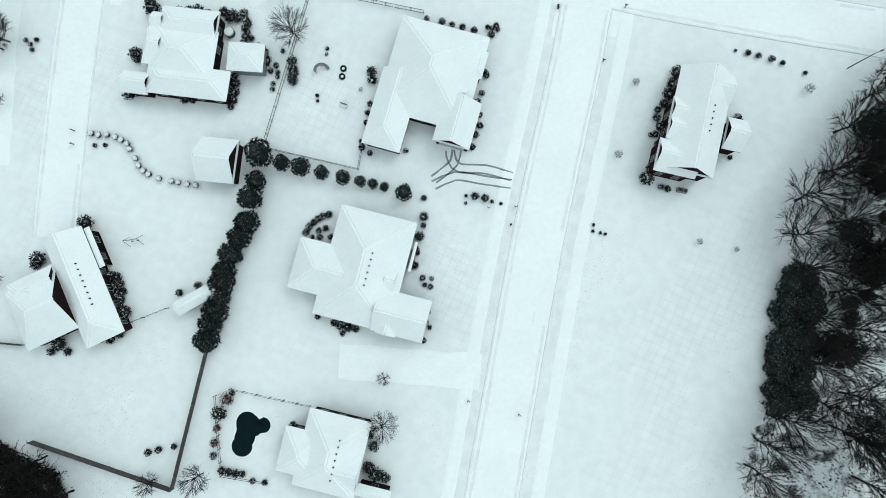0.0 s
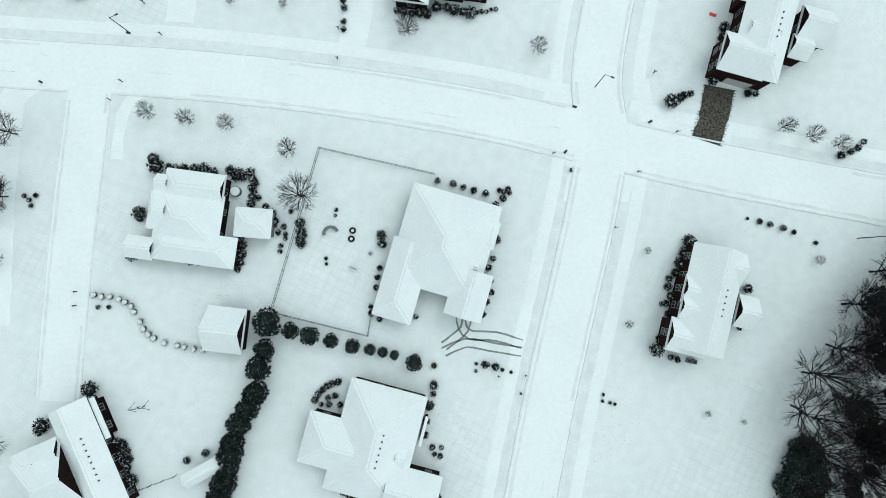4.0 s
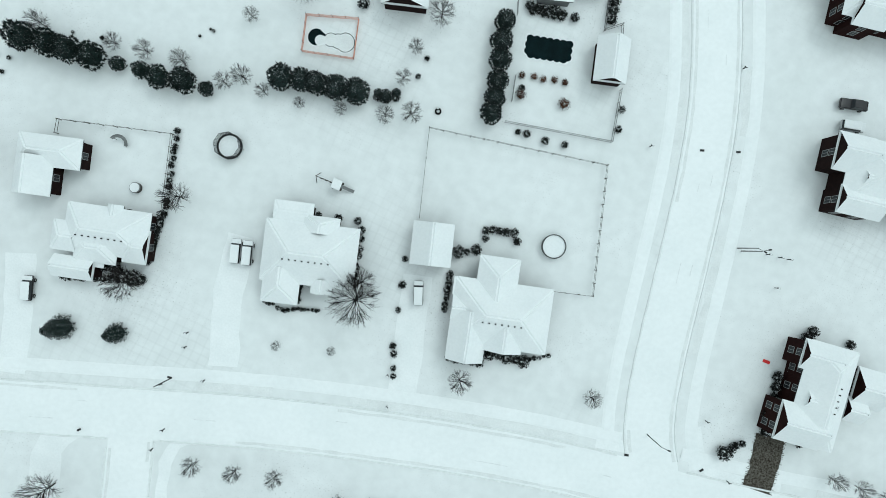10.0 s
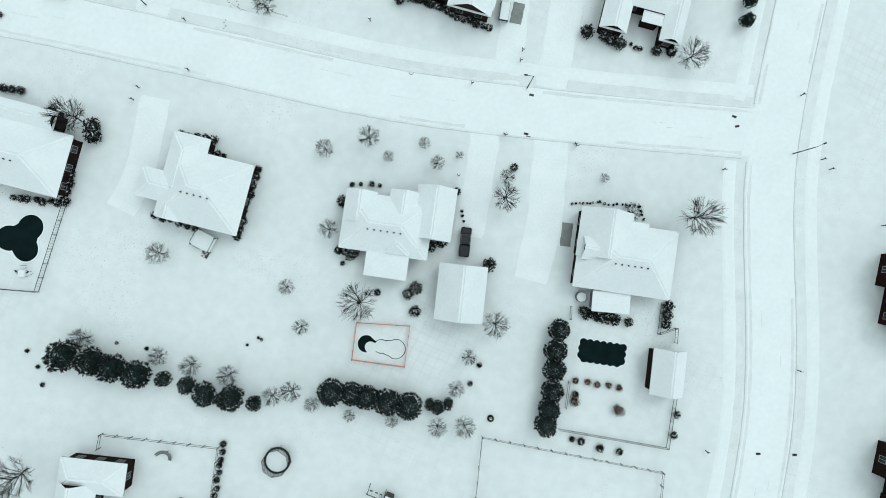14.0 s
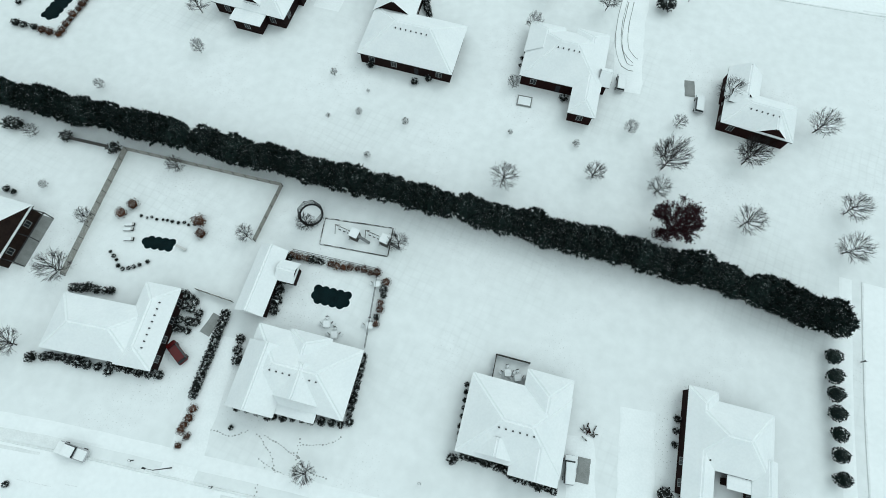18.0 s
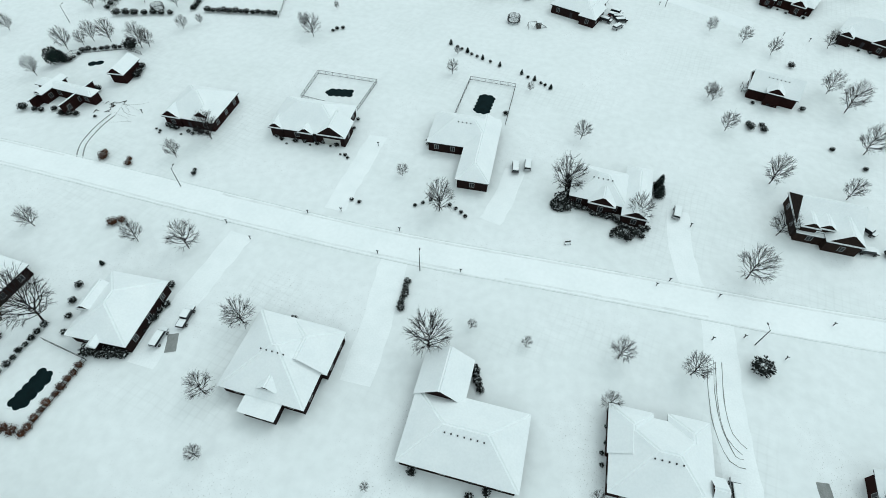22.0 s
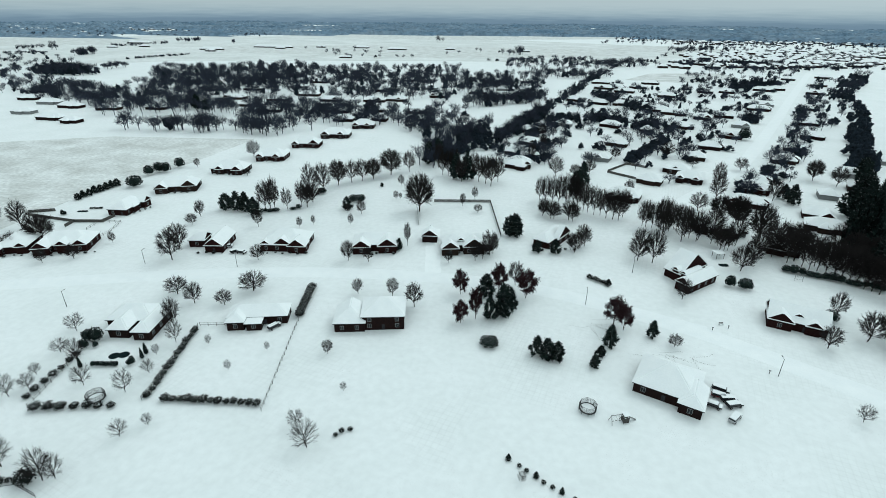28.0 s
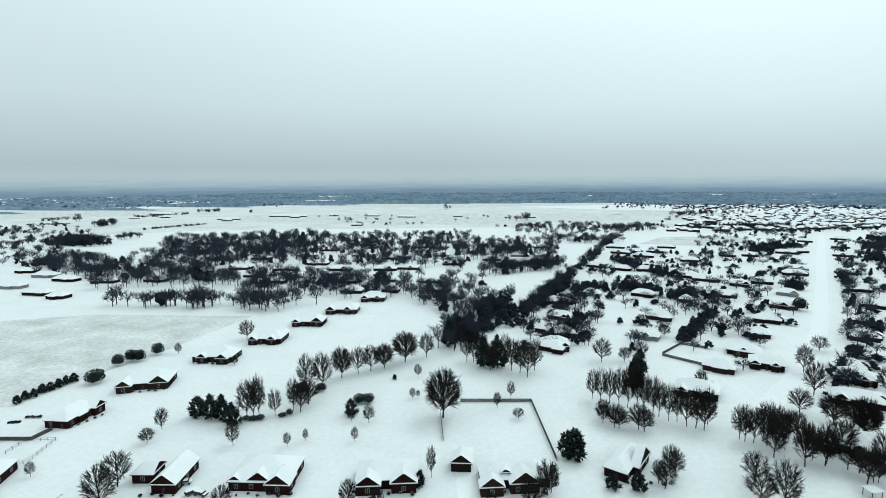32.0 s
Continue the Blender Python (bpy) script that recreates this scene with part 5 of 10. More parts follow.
def clear_of_streets(x, y, r=0.0):
    """The place moved sideways off the far streets, where it would stand on one."""
    for (ax, ay), (bx, by), half in FAR_STREETS:
        dx, dy = bx - ax, by - ay
        long = math.hypot(dx, dy)
        t = ((x - ax) * dx + (y - ay) * dy) / long ** 2
        side = ((x - ax) * -dy + (y - ay) * dx) / long
        if -0.1 < t < 1.05 and abs(side) < half + r:
            out = math.copysign(half + r, side) - side
            x, y = x - dy / long * out, y + dx / long * out
    return x, y


def far_trees(points, n, width, height, green=0.15, label="belt of bare trees among the houses"):
    """Many far trees as one mesh: bare ones and evergreens along a line."""
    cos, faces, mats, base = [], [], [], 0
    for k in range(n):
        p = lies_inside(points, far_rnd.random()) if len(points[0]) == 2 else inside_four(points[0])
        q = np.array((*clear_of_streets(p.x + far_rnd.uniform(-1, 1) * width, p.y + far_rnd.uniform(-1, 1) * width, far_rnd.uniform(1, 12)), 0.0))
        dark = far_rnd.random() < green
        co, fs = far_rnd.choice(FAR_GREEN if dark else FAR_BARE)
        a, s, h = far_rnd.uniform(0, 6.3), far_rnd.uniform(0.9, 1.6) * (height / 12.0) ** 0.5, height / 9.0 * far_rnd.uniform(0.65, 1.15)
        if dark:
            s, h = s * 0.95, h * 0.9
        turn = np.array(((math.cos(a) * s, -math.sin(a) * s, 0), (math.sin(a) * s, math.cos(a) * s, 0), (0, 0, h)))
        cos.append(co @ turn.T + q)
        faces += [[i + base for i in f] for f in fs]
        mats += [1 if dark else 0] * len(fs)
        base += len(co)
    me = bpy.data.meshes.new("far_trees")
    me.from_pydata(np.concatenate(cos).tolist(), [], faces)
    me.materials.append(HAZED_TWIG)
    me.materials.append(HAZED_LEAF)
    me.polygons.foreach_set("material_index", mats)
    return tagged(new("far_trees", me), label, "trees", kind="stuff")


def small_house(x, y, turn, w, d=11.0, walls="dark"):
    """A low house of a far street: a hipped roof and a front gable."""
    x, y = clear_of_streets(x, y, w * 0.45)
    wings = [(-w / 2, -d / 2, w / 2, d / 2, "h", 2.6)]
    if w > 12:
        g = far_rnd.choice((-w * 0.45, w * 0.05, -w * 0.2))
        wings.append((g, -d / 2 - far_rnd.uniform(1.0, 3.0), g + far_rnd.uniform(5.5, 8.0), 1.0, far_rnd.choice(("ygg", "yhg", "yhg")), 2.6))
        if far_rnd.random() < 0.5:
            wings.append((-g - 4.0, 0.0, -g + 2.5, d / 2 + 3.0, "ygh", 2.6))
    house(x, y, turn, wings, walls=walls, label="low brick house with a snowy roof on a far street", glazed=False)


def far_roofs(points, n, width):
    """A far estate: many small snowy gabled houses as one mesh."""
    bm = bmesh.new()
    for _ in range(n):
        p = lies_inside(points, far_rnd.random()) if len(points[0]) == 2 else inside_four(points[0])
        x, y = p.x + far_rnd.uniform(-1, 1) * width, p.y + far_rnd.uniform(-1, 1) * width
        w, d, h = far_rnd.uniform(6, 9), far_rnd.uniform(4.5, 6), far_rnd.uniform(2.8, 4.5)
        add_box(bm, x - w, y - d, 0, x + w, y + d, h, 0, 0)
        v = [bm.verts.new(q) for q in ((x - w - 0.4, y - d - 0.4, h), (x + w + 0.4, y - d - 0.4, h), (x + w + 0.4, y + d + 0.4, h), (x - w - 0.4, y + d + 0.4, h), (x - w * 0.5, y, h + 3.2), (x + w * 0.5, y, h + 3.2))]
        for q in ((0, 1, 5, 4), (2, 3, 4, 5), (1, 2, 5), (3, 0, 4)):
            bm.faces.new([v[i] for i in q]).material_index = 1
    tagged(new("far_estate", mesh_of(bm, "far_estate", BRICK_BROWN, SNOW_ROOF)), "dense far estate of small snowy houses", "houses", kind="stuff")


# ---- roads and drives ----
GROUND = tagged(new("ground", mesh_of(ground_bm(), "ground", SNOW_LAWN)), "snow-covered lawns and fields", "ground", kind="structure")
STREETS.append((smooth_line([(18.1, -51.2), (17.4, -3.3), (18.0, 45.9), (13.7, 67.0), (13.6, 121.1), (5.1, 166.7), (4.4, 199.6), (6.0, 231.2)], 3.0), 9.0))
STREETS.append((smooth_line([(-132.6, 36.9), (-94.0, 42.3), (-52.2, 47.9), (-8.7, 50.6), (35.4, 49.6), (84.6, 50.2)], 3.0), 9.0))
STREETS.append((smooth_line([(-175.5, 163.3), (-145.5, 166.3), (-106.5, 166.7), (-68.3, 166.7), (-32.3, 170.1), (3.6, 174.8)], 3.0), 9.0))
STREETS.append((smooth_line([(-286.6, 322.5), (-229.5, 318.5), (-172.5, 312.9), (-121.6, 308.6), (-73.2, 307.4), (-20.1, 306.1), (36.4, 307.3)], 3.0), 8.0))
STREETS.append((smooth_line([(-73.4, -19.4), (-77.6, 8.8), (-81.6, 43.3)], 3.0), 8.0))
STREETS.append((smooth_line([(-383.9, 420.3), (-319.9, 447.2), (-219.5, 477.6), (-129.0, 484.4), (-62.4, 464.4)], 3.0), 8.0))
STREETS.append((smooth_line([(-70.5, 467.9), (-44.5, 452.6), (-17.7, 435.7)], 3.0), 8.0))
STREETS.append((smooth_line([(360.2, 1373.6), (83.4, 834.7), (-18.0, 641.4), (-68.4, 547.9)], 3.0), 9.0))
STREETS.append((smooth_line([(-284.2, 1319.2), (-204.1, 901.9), (-203.1, 712.1)], 3.0), 8.0))
road("road", [(18.1, -51.2), (17.4, -3.3), (18.0, 45.9), (13.7, 67.0), (13.6, 121.1), (5.1, 166.7), (4.4, 199.6), (6.0, 231.2)], 9.0, "snow-packed street with faint wheel tracks", walks=((-1, 3.5), (1, 3.5)), z=0.05)
road("road", [(-132.6, 36.9), (-94.0, 42.3), (-52.2, 47.9), (-8.7, 50.6), (35.4, 49.6), (84.6, 50.2)], 9.0, "snow-packed cross street between the lawns", walks=((1, 3.5),), z=0.06)
road("road", [(-175.5, 163.3), (-145.5, 166.3), (-106.5, 166.7), (-68.3, 166.7), (-32.3, 170.1), (3.6, 174.8)], 9.0, "snow-packed curving street", walks=((1, 3.5),), z=0.07)
road("road", [(-286.6, 322.5), (-229.5, 318.5), (-172.5, 312.9), (-121.6, 308.6), (-73.2, 307.4), (-20.1, 306.1), (36.4, 307.3)], 8.0, "snow-packed street in front of the houses", z=0.08, tracks=False)
road("road", [(-73.4, -19.4), (-77.6, 8.8), (-81.6, 43.3)], 8.0, "snow-packed side street along the gardens", z=0.07, tracks=False)
road("road", [(-383.9, 420.3), (-319.9, 447.2), (-219.5, 477.6), (-129.0, 484.4), (-62.4, 464.4)], 8.0, "snow-packed far street before the row of houses", z=0.06, tracks=False, kerbs=False)
road("road", [(-70.5, 467.9), (-44.5, 452.6), (-17.7, 435.7)], 8.0, "snow-packed street curving past the gardens", z=0.07, tracks=False, kerbs=False)
# ---- houses ----
house(-12.8, -13.2, -2.9, [(-7.1, -10.2, 7.1, 10.2, "h", 3), (-12.8, -6.8, -2.9, 2.6, "xhg", 3), (3.8, -10.4, 13.3, -2.8, "xgg", 3), (4.2, -2.7, 6, 0.7, "xgg", 4), (4.8, -10.6, 8.4, -7.4, "ygg", 3.1), (7.7, 1.4, 8.1, 6.8, "f", 2.8)], vents=6, label="large brick house with a snow-covered hipped roof")
house(-8.0, 24.7, -4.3, [(-8.4, -9.2, 8.4, 9.2, "h", 3), (-9.1, -16.1, -1.9, -1.3, "yhg", 3), (3.4, -12.2, 10.3, -3.4, "ygg", 3), (6.4, 1.2, 8.9, 6.4, "h", 3), (1.9, -4.6, 7.1, -1.1, "xgg", 3.2)], label="large house with wide snow-covered roofs and a fenced yard", doors='20')
house(40.4, 24.3, -2.1, [(-4.7, -9.5, 4.7, 9.5, "ygg", 4.6), (-5.7, -10.3, 1.6, -4.4, "xgg", 4.6), (-4.9, -1.4, 1.5, 3.6, "xgg", 4.6), (-4.9, -4.2, -1.6, 0, "xgg", 5), (5.7, -3.3, 9.2, 2.5, "xgg", 3.4), (-0.2, 3.9, 4.7, 9.5, "xgg", 4.6)], walls="red", vents=5, label="red brick two-storey house with front gables under snow")
house(-55.1, 19.3, 4.1, [(-6.1, -5, 6.1, 5, "h", 3), (-5.3, 3.2, 5.8, 8.9, "xhg", 3), (-5.8, -8, 9.6, -2.3, "h", 3), (-7.5, -2.6, -3.6, 4.6, "xhg", 3), (-10.7, -8.4, -5.6, -4.3, "xgg", 2.6), (-7, 4.5, -4.7, 7.6, "xgg", 2.8)], label="brick house with a snow-covered roof and shrub beds")
house(-43.3, 21.1, 7.4, [(-3.4, -2.7, 3.4, 2.7, "h", 2.8)], walls="grey", label="square garden pavilion with a flat snow roof", name="pavilion", category="pavilion", glazed=False)
house(-44.0, 0.9, 5.4, [(-3.5, -4.1, 3.5, 4.1, "gx", 2.8)], label="small dark shed with a snow-covered gable roof", name="shed", category="shed", glazed=False)
house(-62.8, -26.9, 36.7, [(-3.7, -10.6, 3.7, 10.6, "yhg", 3), (-13.8, -6.4, -3.5, 5.2, "xhg", 3), (-13.2, 1.2, -8.1, 6.4, "xhg", 2.8), (-8.5, 0.9, -3.8, 6.3, "xgg", 3), (3.9, 2.1, 4.8, 10, "f", 2.6)], vents=8, label="brick house with a snowy roof and dotted roof vents")
house(-42.0, -24.7, 40.5, [(-4.3, -1.3, 4.3, 1.3, "gx", 2.5)], walls="grey", label="long low garden shed under snow", name="shed", category="shed", glazed=False)
house(-11.7, -46.5, -1.6, [(-5.6, -6.8, 5.6, 6.8, "h", 3), (-9, -5.1, -1.5, 2.8, "yhh", 3), (0.7, -5.7, 5.5, 1.8, "xgg", 3), (5.6, -5.9, 11.8, -3.9, "xgg", 2.9)], vents=7, label="house with a snowy roof beside a dark pool")
house(41.2, 75.0, -4.0, [(-4.5, -9.4, 4.5, 9.4, "h", 4.8), (-5.6, 3.9, 1.2, 9.3, "xgg", 4.8), (-3.2, -3.5, 2.3, 1.4, "xgg", 4.8), (-6.7, -9.7, 1.7, -2.5, "xgg", 4.8), (6.4, 0, 12, 7.1, "xgg", 3.2), (5.9, -3.2, 9.5, 1.3, "xgg", 3.2)], walls="red", vents=5, label="red brick two-storey house with three gables and a swept drive", doors='30')
house(-18.6, 76.9, 4.0, [(-9, -6, 9, 6, "h", 3), (-9, -9.1, -2.2, 0.2, "ygg", 3), (-5.2, 1.9, 2.2, 10.5, "ygh", 3), (-9.1, -1.8, -2.2, 2.7, "xgg", 3), (-9.3, 2.7, -2.8, 5.9, "f", 2.9), (-2.7, -6.5, 4.5, -1.7, "ygg", 3)], vents=7, label="brick corner house with a snow-covered hipped roof")
house(-33.6, 87.0, 5.9, [(-3.7, -3.9, 3.7, 3.9, "gy", 2.9)], label="detached garage with a snow-covered gable roof", name="garage", category="garage", glazed=False, doors='00')
house(-54.9, 80.5, 5.0, [(-8.5, -5.6, 8.5, 5.6, "h", 3), (-7.4, 5.6, -0.3, 9.1, "f", 3), (-7.8, -9.4, -1.2, -2.8, "yhg", 3), (-1.7, 3.9, 4.7, 7, "ygh", 3), (1, -6.9, 4.7, -4.3, "ygg", 3)], vents=8, label="brick house with a snowy hipped roof and a big bare tree", doors='20')
house(-91.4, 76.9, 3.6, [(-7.5, -4.3, 7.5, 4.3, "h", 3), (-5.2, -5.9, 2.4, -0.6, "h", 3), (-8.7, -9.3, -1.4, -5.4, "xgg", 2.8), (-9.5, -4.5, -5, 0.8, "xhg", 3), (3.5, -5, 7.8, 1.1, "xhg", 3), (-4, -6.7, 0.2, -5, "f", 2.7), (-0.3, 2.8, 2.4, 4.9, "ygg", 3)], vents=8, label="brick house with a complex snow-covered roof")
house(-104.4, 88.8, 5.1, [(-5.7, -2.8, 5.7, 2.8, "h", 3.0), (-5.7, -8.1, 1.0, -1.1, "gy", 3.0)], label="L-shaped outbuilding with a snow-covered roof by the fenced yard")
house(48.9, 116.5, -1.0, [(-11.7, -6, 11.7, 6, "h", 4.4), (-14.5, -1, -7.7, 6.1, "xgg", 4.4), (-9.3, -3.4, -5.4, 0.3, "xgg", 5.4), (-12, -8.4, -3.9, -3.3, "xgg", 4.4)], label="dark brick house with front gables and a snowy roof")
house(41.2, 150.1, -0.9, [(-10.9, -6.8, 10.9, 6.8, "h", 4.6), (-12.9, 0.2, -7.2, 7.2, "xgg", 4.6), (-8.9, -8.2, -2.8, -2.3, "xgg", 4.6)], walls="red", label="dark brick two-storey house with front gables beside the street")
house(-20.3, 145.5, 3.6, [(-8.9, -6.2, 8.9, 6.2, "h", 3), (-9.1, -0.6, 0.4, 8.2, "ygg", 3), (-2.2, 2.7, 3.2, 6.8, "f", 3.4), (-8.4, -1.1, -5.5, 2.9, "xgg", 4.2)], vents=6, label="brick house with a snowy roof beside a scalloped pool")
house(-21.2, 137.3, 6.9, [(-3.4, -1.8, 3.4, 1.8, "f", 2.6)], walls="grey", label="covered patio with a flat snow roof", name="patio_cover", category="patio cover", glazed=False)
house(-8.5, 127.0, 5.2, [(-3.0, -4.1, 3.0, 4.1, "gy", 2.8)], label="pool house with a snow-covered gable roof", name="pool_house", category="pool house", glazed=False)
house(-63.8, 142.4, 3.8, [(-7.8, -5.1, 7.8, 5.1, "h", 3), (4.7, -1.4, 11.7, 8.1, "ygg", 3), (-0, 1.5, 5.2, 6.5, "ygg", 3.1), (-7.7, -0.1, -2.4, 5.5, "ygg", 3), (-2.7, -9.3, 4.8, -4.1, "f", 3), (0.1, -4.9, 4.8, -1.3, "yhg", 3.3), (4.5, -5.2, 8, -1.1, "yhg", 3)], vents=6, label="wide brick house with many snow-covered roofs")
house(-48.2, 133.3, 5.8, [(-4.3, -5.0, 4.3, 5.0, "gy", 2.9)], label="large detached garage with a snow-covered gable roof", name="garage", category="garage", glazed=False)
house(-96.5, 141.6, -2.2, [(-7.4, -6.4, 7.4, 6.4, "h", 3), (-7.7, -0.9, -1.2, 9, "ygh", 3), (-11.5, -3.7, -3.8, 1.6, "xhg", 2.9), (-6.9, -6.5, -3, -1.5, "ygg", 3)], vents=5, label="brick house with a snowy roof and a small back deck")
house(-129.8, 140.9, -2.5, [(-8.7, -5.6, 8.7, 5.6, "h", 3), (-9.3, 5.6, 5, 9, "xgg", 3)], vents=4, label="brick house with a snowy roof near a kidney-shaped pool")
house(-127.4, 194.3, 1.1, [(-3.3, -7.4, 3.3, 7.4, "h", 3), (-16.7, -7.1, 0.4, 2.8, "xhh", 3)], vents=8, label="L-shaped house with a snowy roof and a shrub bed")
house(-99.1, 192.4, -2.3, [(-9.6, -6, 9.6, 6, "h", 3), (-10.1, -8.4, -1.8, 3, "ygg", 3), (-3.2, -4.9, 5.3, 1.2, "ygg", 3.4), (-1.9, -7.6, 5, -4.7, "f", 2.7), (-3.8, 2.2, 3.8, 6.5, "ygh", 3)], vents=8, label="brick house with a wide snowy roof and a walled pool yard")
house(-110.7, 206.5, -2.7, [(-2.6, -6.4, 2.6, 6.4, "gy", 3.0), (2.2, 0.7, 5.7, 4.6, "gx", 3.0)], label="pool shed with a snow-covered gable roof", name="pool_house", category="pool house", glazed=False)
house(-61.5, 191.5, -2.7, [(-8.7, -6.5, 8.7, 6.5, "xhh", 3), (0.4, -7.8, 8.5, 9.5, "ygh", 3), (-6.1, -5.8, 1, -2.8, "ygg", 3)], walls="brown", vents=6, label="brown brick house with a snowy roof and a walled patio")
house(-30.7, 195.0, -2.3, [(-2.5, -9, 2.5, 9, "ygh", 3), (-2.4, -3.6, 12, 7.5, "xhh", 3), (8.8, -8.5, 12.8, 0, "ygg", 2.8), (4.9, -5.8, 8.8, -3.8, "f", 2.6)], vents=5, label="brick house with a snowy roof and an entrance court")
house(-20.4, 263.8, -7.5, [(-7.5, -4.7, 7.5, 4.7, "h", 3), (-7.8, 2.2, -0.7, 10.4, "ygg", 3), (-0.3, -4.7, 6.1, -1, "ygg", 3), (-7.1, 0.2, -3.7, 3.8, "xgg", 4.2)], walls="red", vents=6, label="red brick house with a snowy roof")
house(-62.7, 269.3, -2.7, [(-8.8, -7.3, 8.8, 7.3, "h", 3), (2.9, -14, 8.7, 3.2, "yhg", 3), (-9.1, -0.8, -1.2, 8.2, "ygh", 3), (8, -5.3, 10.5, -0.4, "xgg", 2.8), (1.4, 0.6, 8.7, 8.8, "ygh", 3)], walls="red", vents=5, label="brick house with a long snow-covered rear wing")
house(-96.5, 266.6, -3.3, [(-10.7, -6.9, 10.7, 6.9, "h", 3), (-11, 5.4, -1.4, 14.7, "ygg", 3)], vents=7, label="brick house with a broad snowy hipped roof")
house(-134.1, 274.7, -4.6, [(-8.8, -8.6, 8.8, 8.6, "h", 3), (-1.6, -1.1, 10, 8.5, "ygh", 3), (-2.9, -11.9, 4.4, -6.9, "f", 2.7), (-1, -7.4, 2.9, -3.7, "ygg", 4)], vents=5, label="brick house with a snowy roof and a back porch")
house(-171.4, 278.5, -0.2, [(-6.7, -8, 6.7, 8, "h", 3), (-7.3, -2.6, -3.1, 4.2, "ygg", 4.2), (-0.9, -9.4, 1.1, -2.2, "ygg", 3)], label="house with a snowy roof and a dormer beside a pool")
house(-209.3, 280.7, -7.5, [(-11.7, -5.3, 11.7, 5.3, "h", 3.0)], label="house with a snowy roof at the edge of the gardens")
house(-73.1, 336.1, -6.3, [(-7.1, -6.2, 7.1, 6.2, "h", 3), (6, -9.2, 12.6, 9.7, "ygh", 3), (-2.3, -7.4, 4.4, -2.9, "ygg", 3)], vents=5, label="brick house with a snowy roof and round shrub beds")
house(-110.7, 350.2, -0.6, [(-9.4, -7, 9.4, 7, "h", 3), (1, -19.8, 9.8, 5.4, "yhg", 3)], vents=4, label="L-shaped brick house with a snowy roof and a pool")
house(-154.4, 347.5, -0.7, [(-10.7, -7.3, 10.7, 7.3, "h", 3), (-10.6, -7.5, -6.3, -2.9, "ygg", 3), (-1.6, -8, 2.7, -4.1, "ygg", 3), (3.8, -7.7, 12.1, -0, "ygg", 3)], label="brick house with three front gables and a fenced pool", doors='30')
house(-188.6, 346.3, -2.3, [(-8, -7.7, 8, 7.7, "h", 3), (-7.8, -8.1, -2, -3.4, "ygg", 3), (1, -7, 7.8, -1.7, "ygg", 3)], walls="red", label="long brick house with front gables and a snowy roof")
house(-231.7, 345.3, -7.0, [(-10.4, -1.8, 10.4, 1.8, "h", 3.0), (5.0, -8.6, 5.2, 5.1, "gy", 3.2), (-6.3, -6.0, -3.5, 4.1, "gy", 3.2), (-6.1, -9.1, -5.6, -1.6, "gy", 2.8)], walls="red", label="red brick house with three front gables and a detached garage", doors='11')
house(-221.7, 359.0, 1.5, [(-2.7, -4.7, 2.7, 4.7, "gy", 3.0)], walls="red", label="detached brick garage with a snowy roof", name="garage", category="garage", glazed=False, doors='00')
house(-19.6, 336.4, -4.4, [(-7.2, -6.2, 7.2, 6.2, "xgg", 3.2), (-0.8, -8.9, 7.6, 2.4, "ygg", 3.2), (-6.8, -7, -2.5, -2, "ygg", 4.6), (-3.3, -6.6, 0.9, -1.6, "ygg", 4.6), (-6.9, -7.4, 0.2, -3.3, "f", 2.7)], walls="brown", label="tan house with dormers and a snowy roof")
house(-19.9, 391.7, -15.2, [(-7.3, -5.0, 7.3, 5.0, "gx", 3.0), (-2.3, -6.6, 2.8, 0.5, "gy", 4.0)], walls="red", vents=6, label="brick house with a snowy gable roof and a dormer", doors='00')
house(-80.2, 433.6, -21.9, [(-9.4, -7.4, 7.4, 8, "h", 3), (2.7, -9.5, 9.3, 1.2, "yhg", 3)], walls="dark", label="brick house with a snowy roof, cars parked beside it")
house(-169.4, 452.0, 13.0, [(-7.3, -6.4, 7.3, 6.4, "h", 5), (-16.4, -7.3, -5.7, 4.1, "yhg", 3.2)], walls="dark", label="two-storey house with a dark back porch and a snowy roof")
house(-211.1, 445.0, 15.2, [(-10.2, -4.3, 9.9, 3.9, "h", 3), (-9.8, -7.4, -3.5, 0.4, "yhg", 3), (-3.5, -7.9, 2.1, -2.5, "f", 2.6)], walls="dark", label="brick house with a snowy roof above a fenced lawn")
house(-251.0, 436.4, 9.3, [(-8, -5.6, 7.8, 5, "xhh", 3), (-4.4, -11.1, 2.9, -1.7, "yhg", 3), (4.2, -12.3, 10.4, 2.5, "yhg", 3)], walls="dark", label="house with snowy roofs beside a pool garden")
house(-157.8, 211.2, -3.7, [(-17.0, -12.5, 0.0, 0.0, "xgg", 3)], walls="brown", label="long brick house with a snowy roof and a screened porch")
screen_porch(-157.8, 211.2, -3.7)
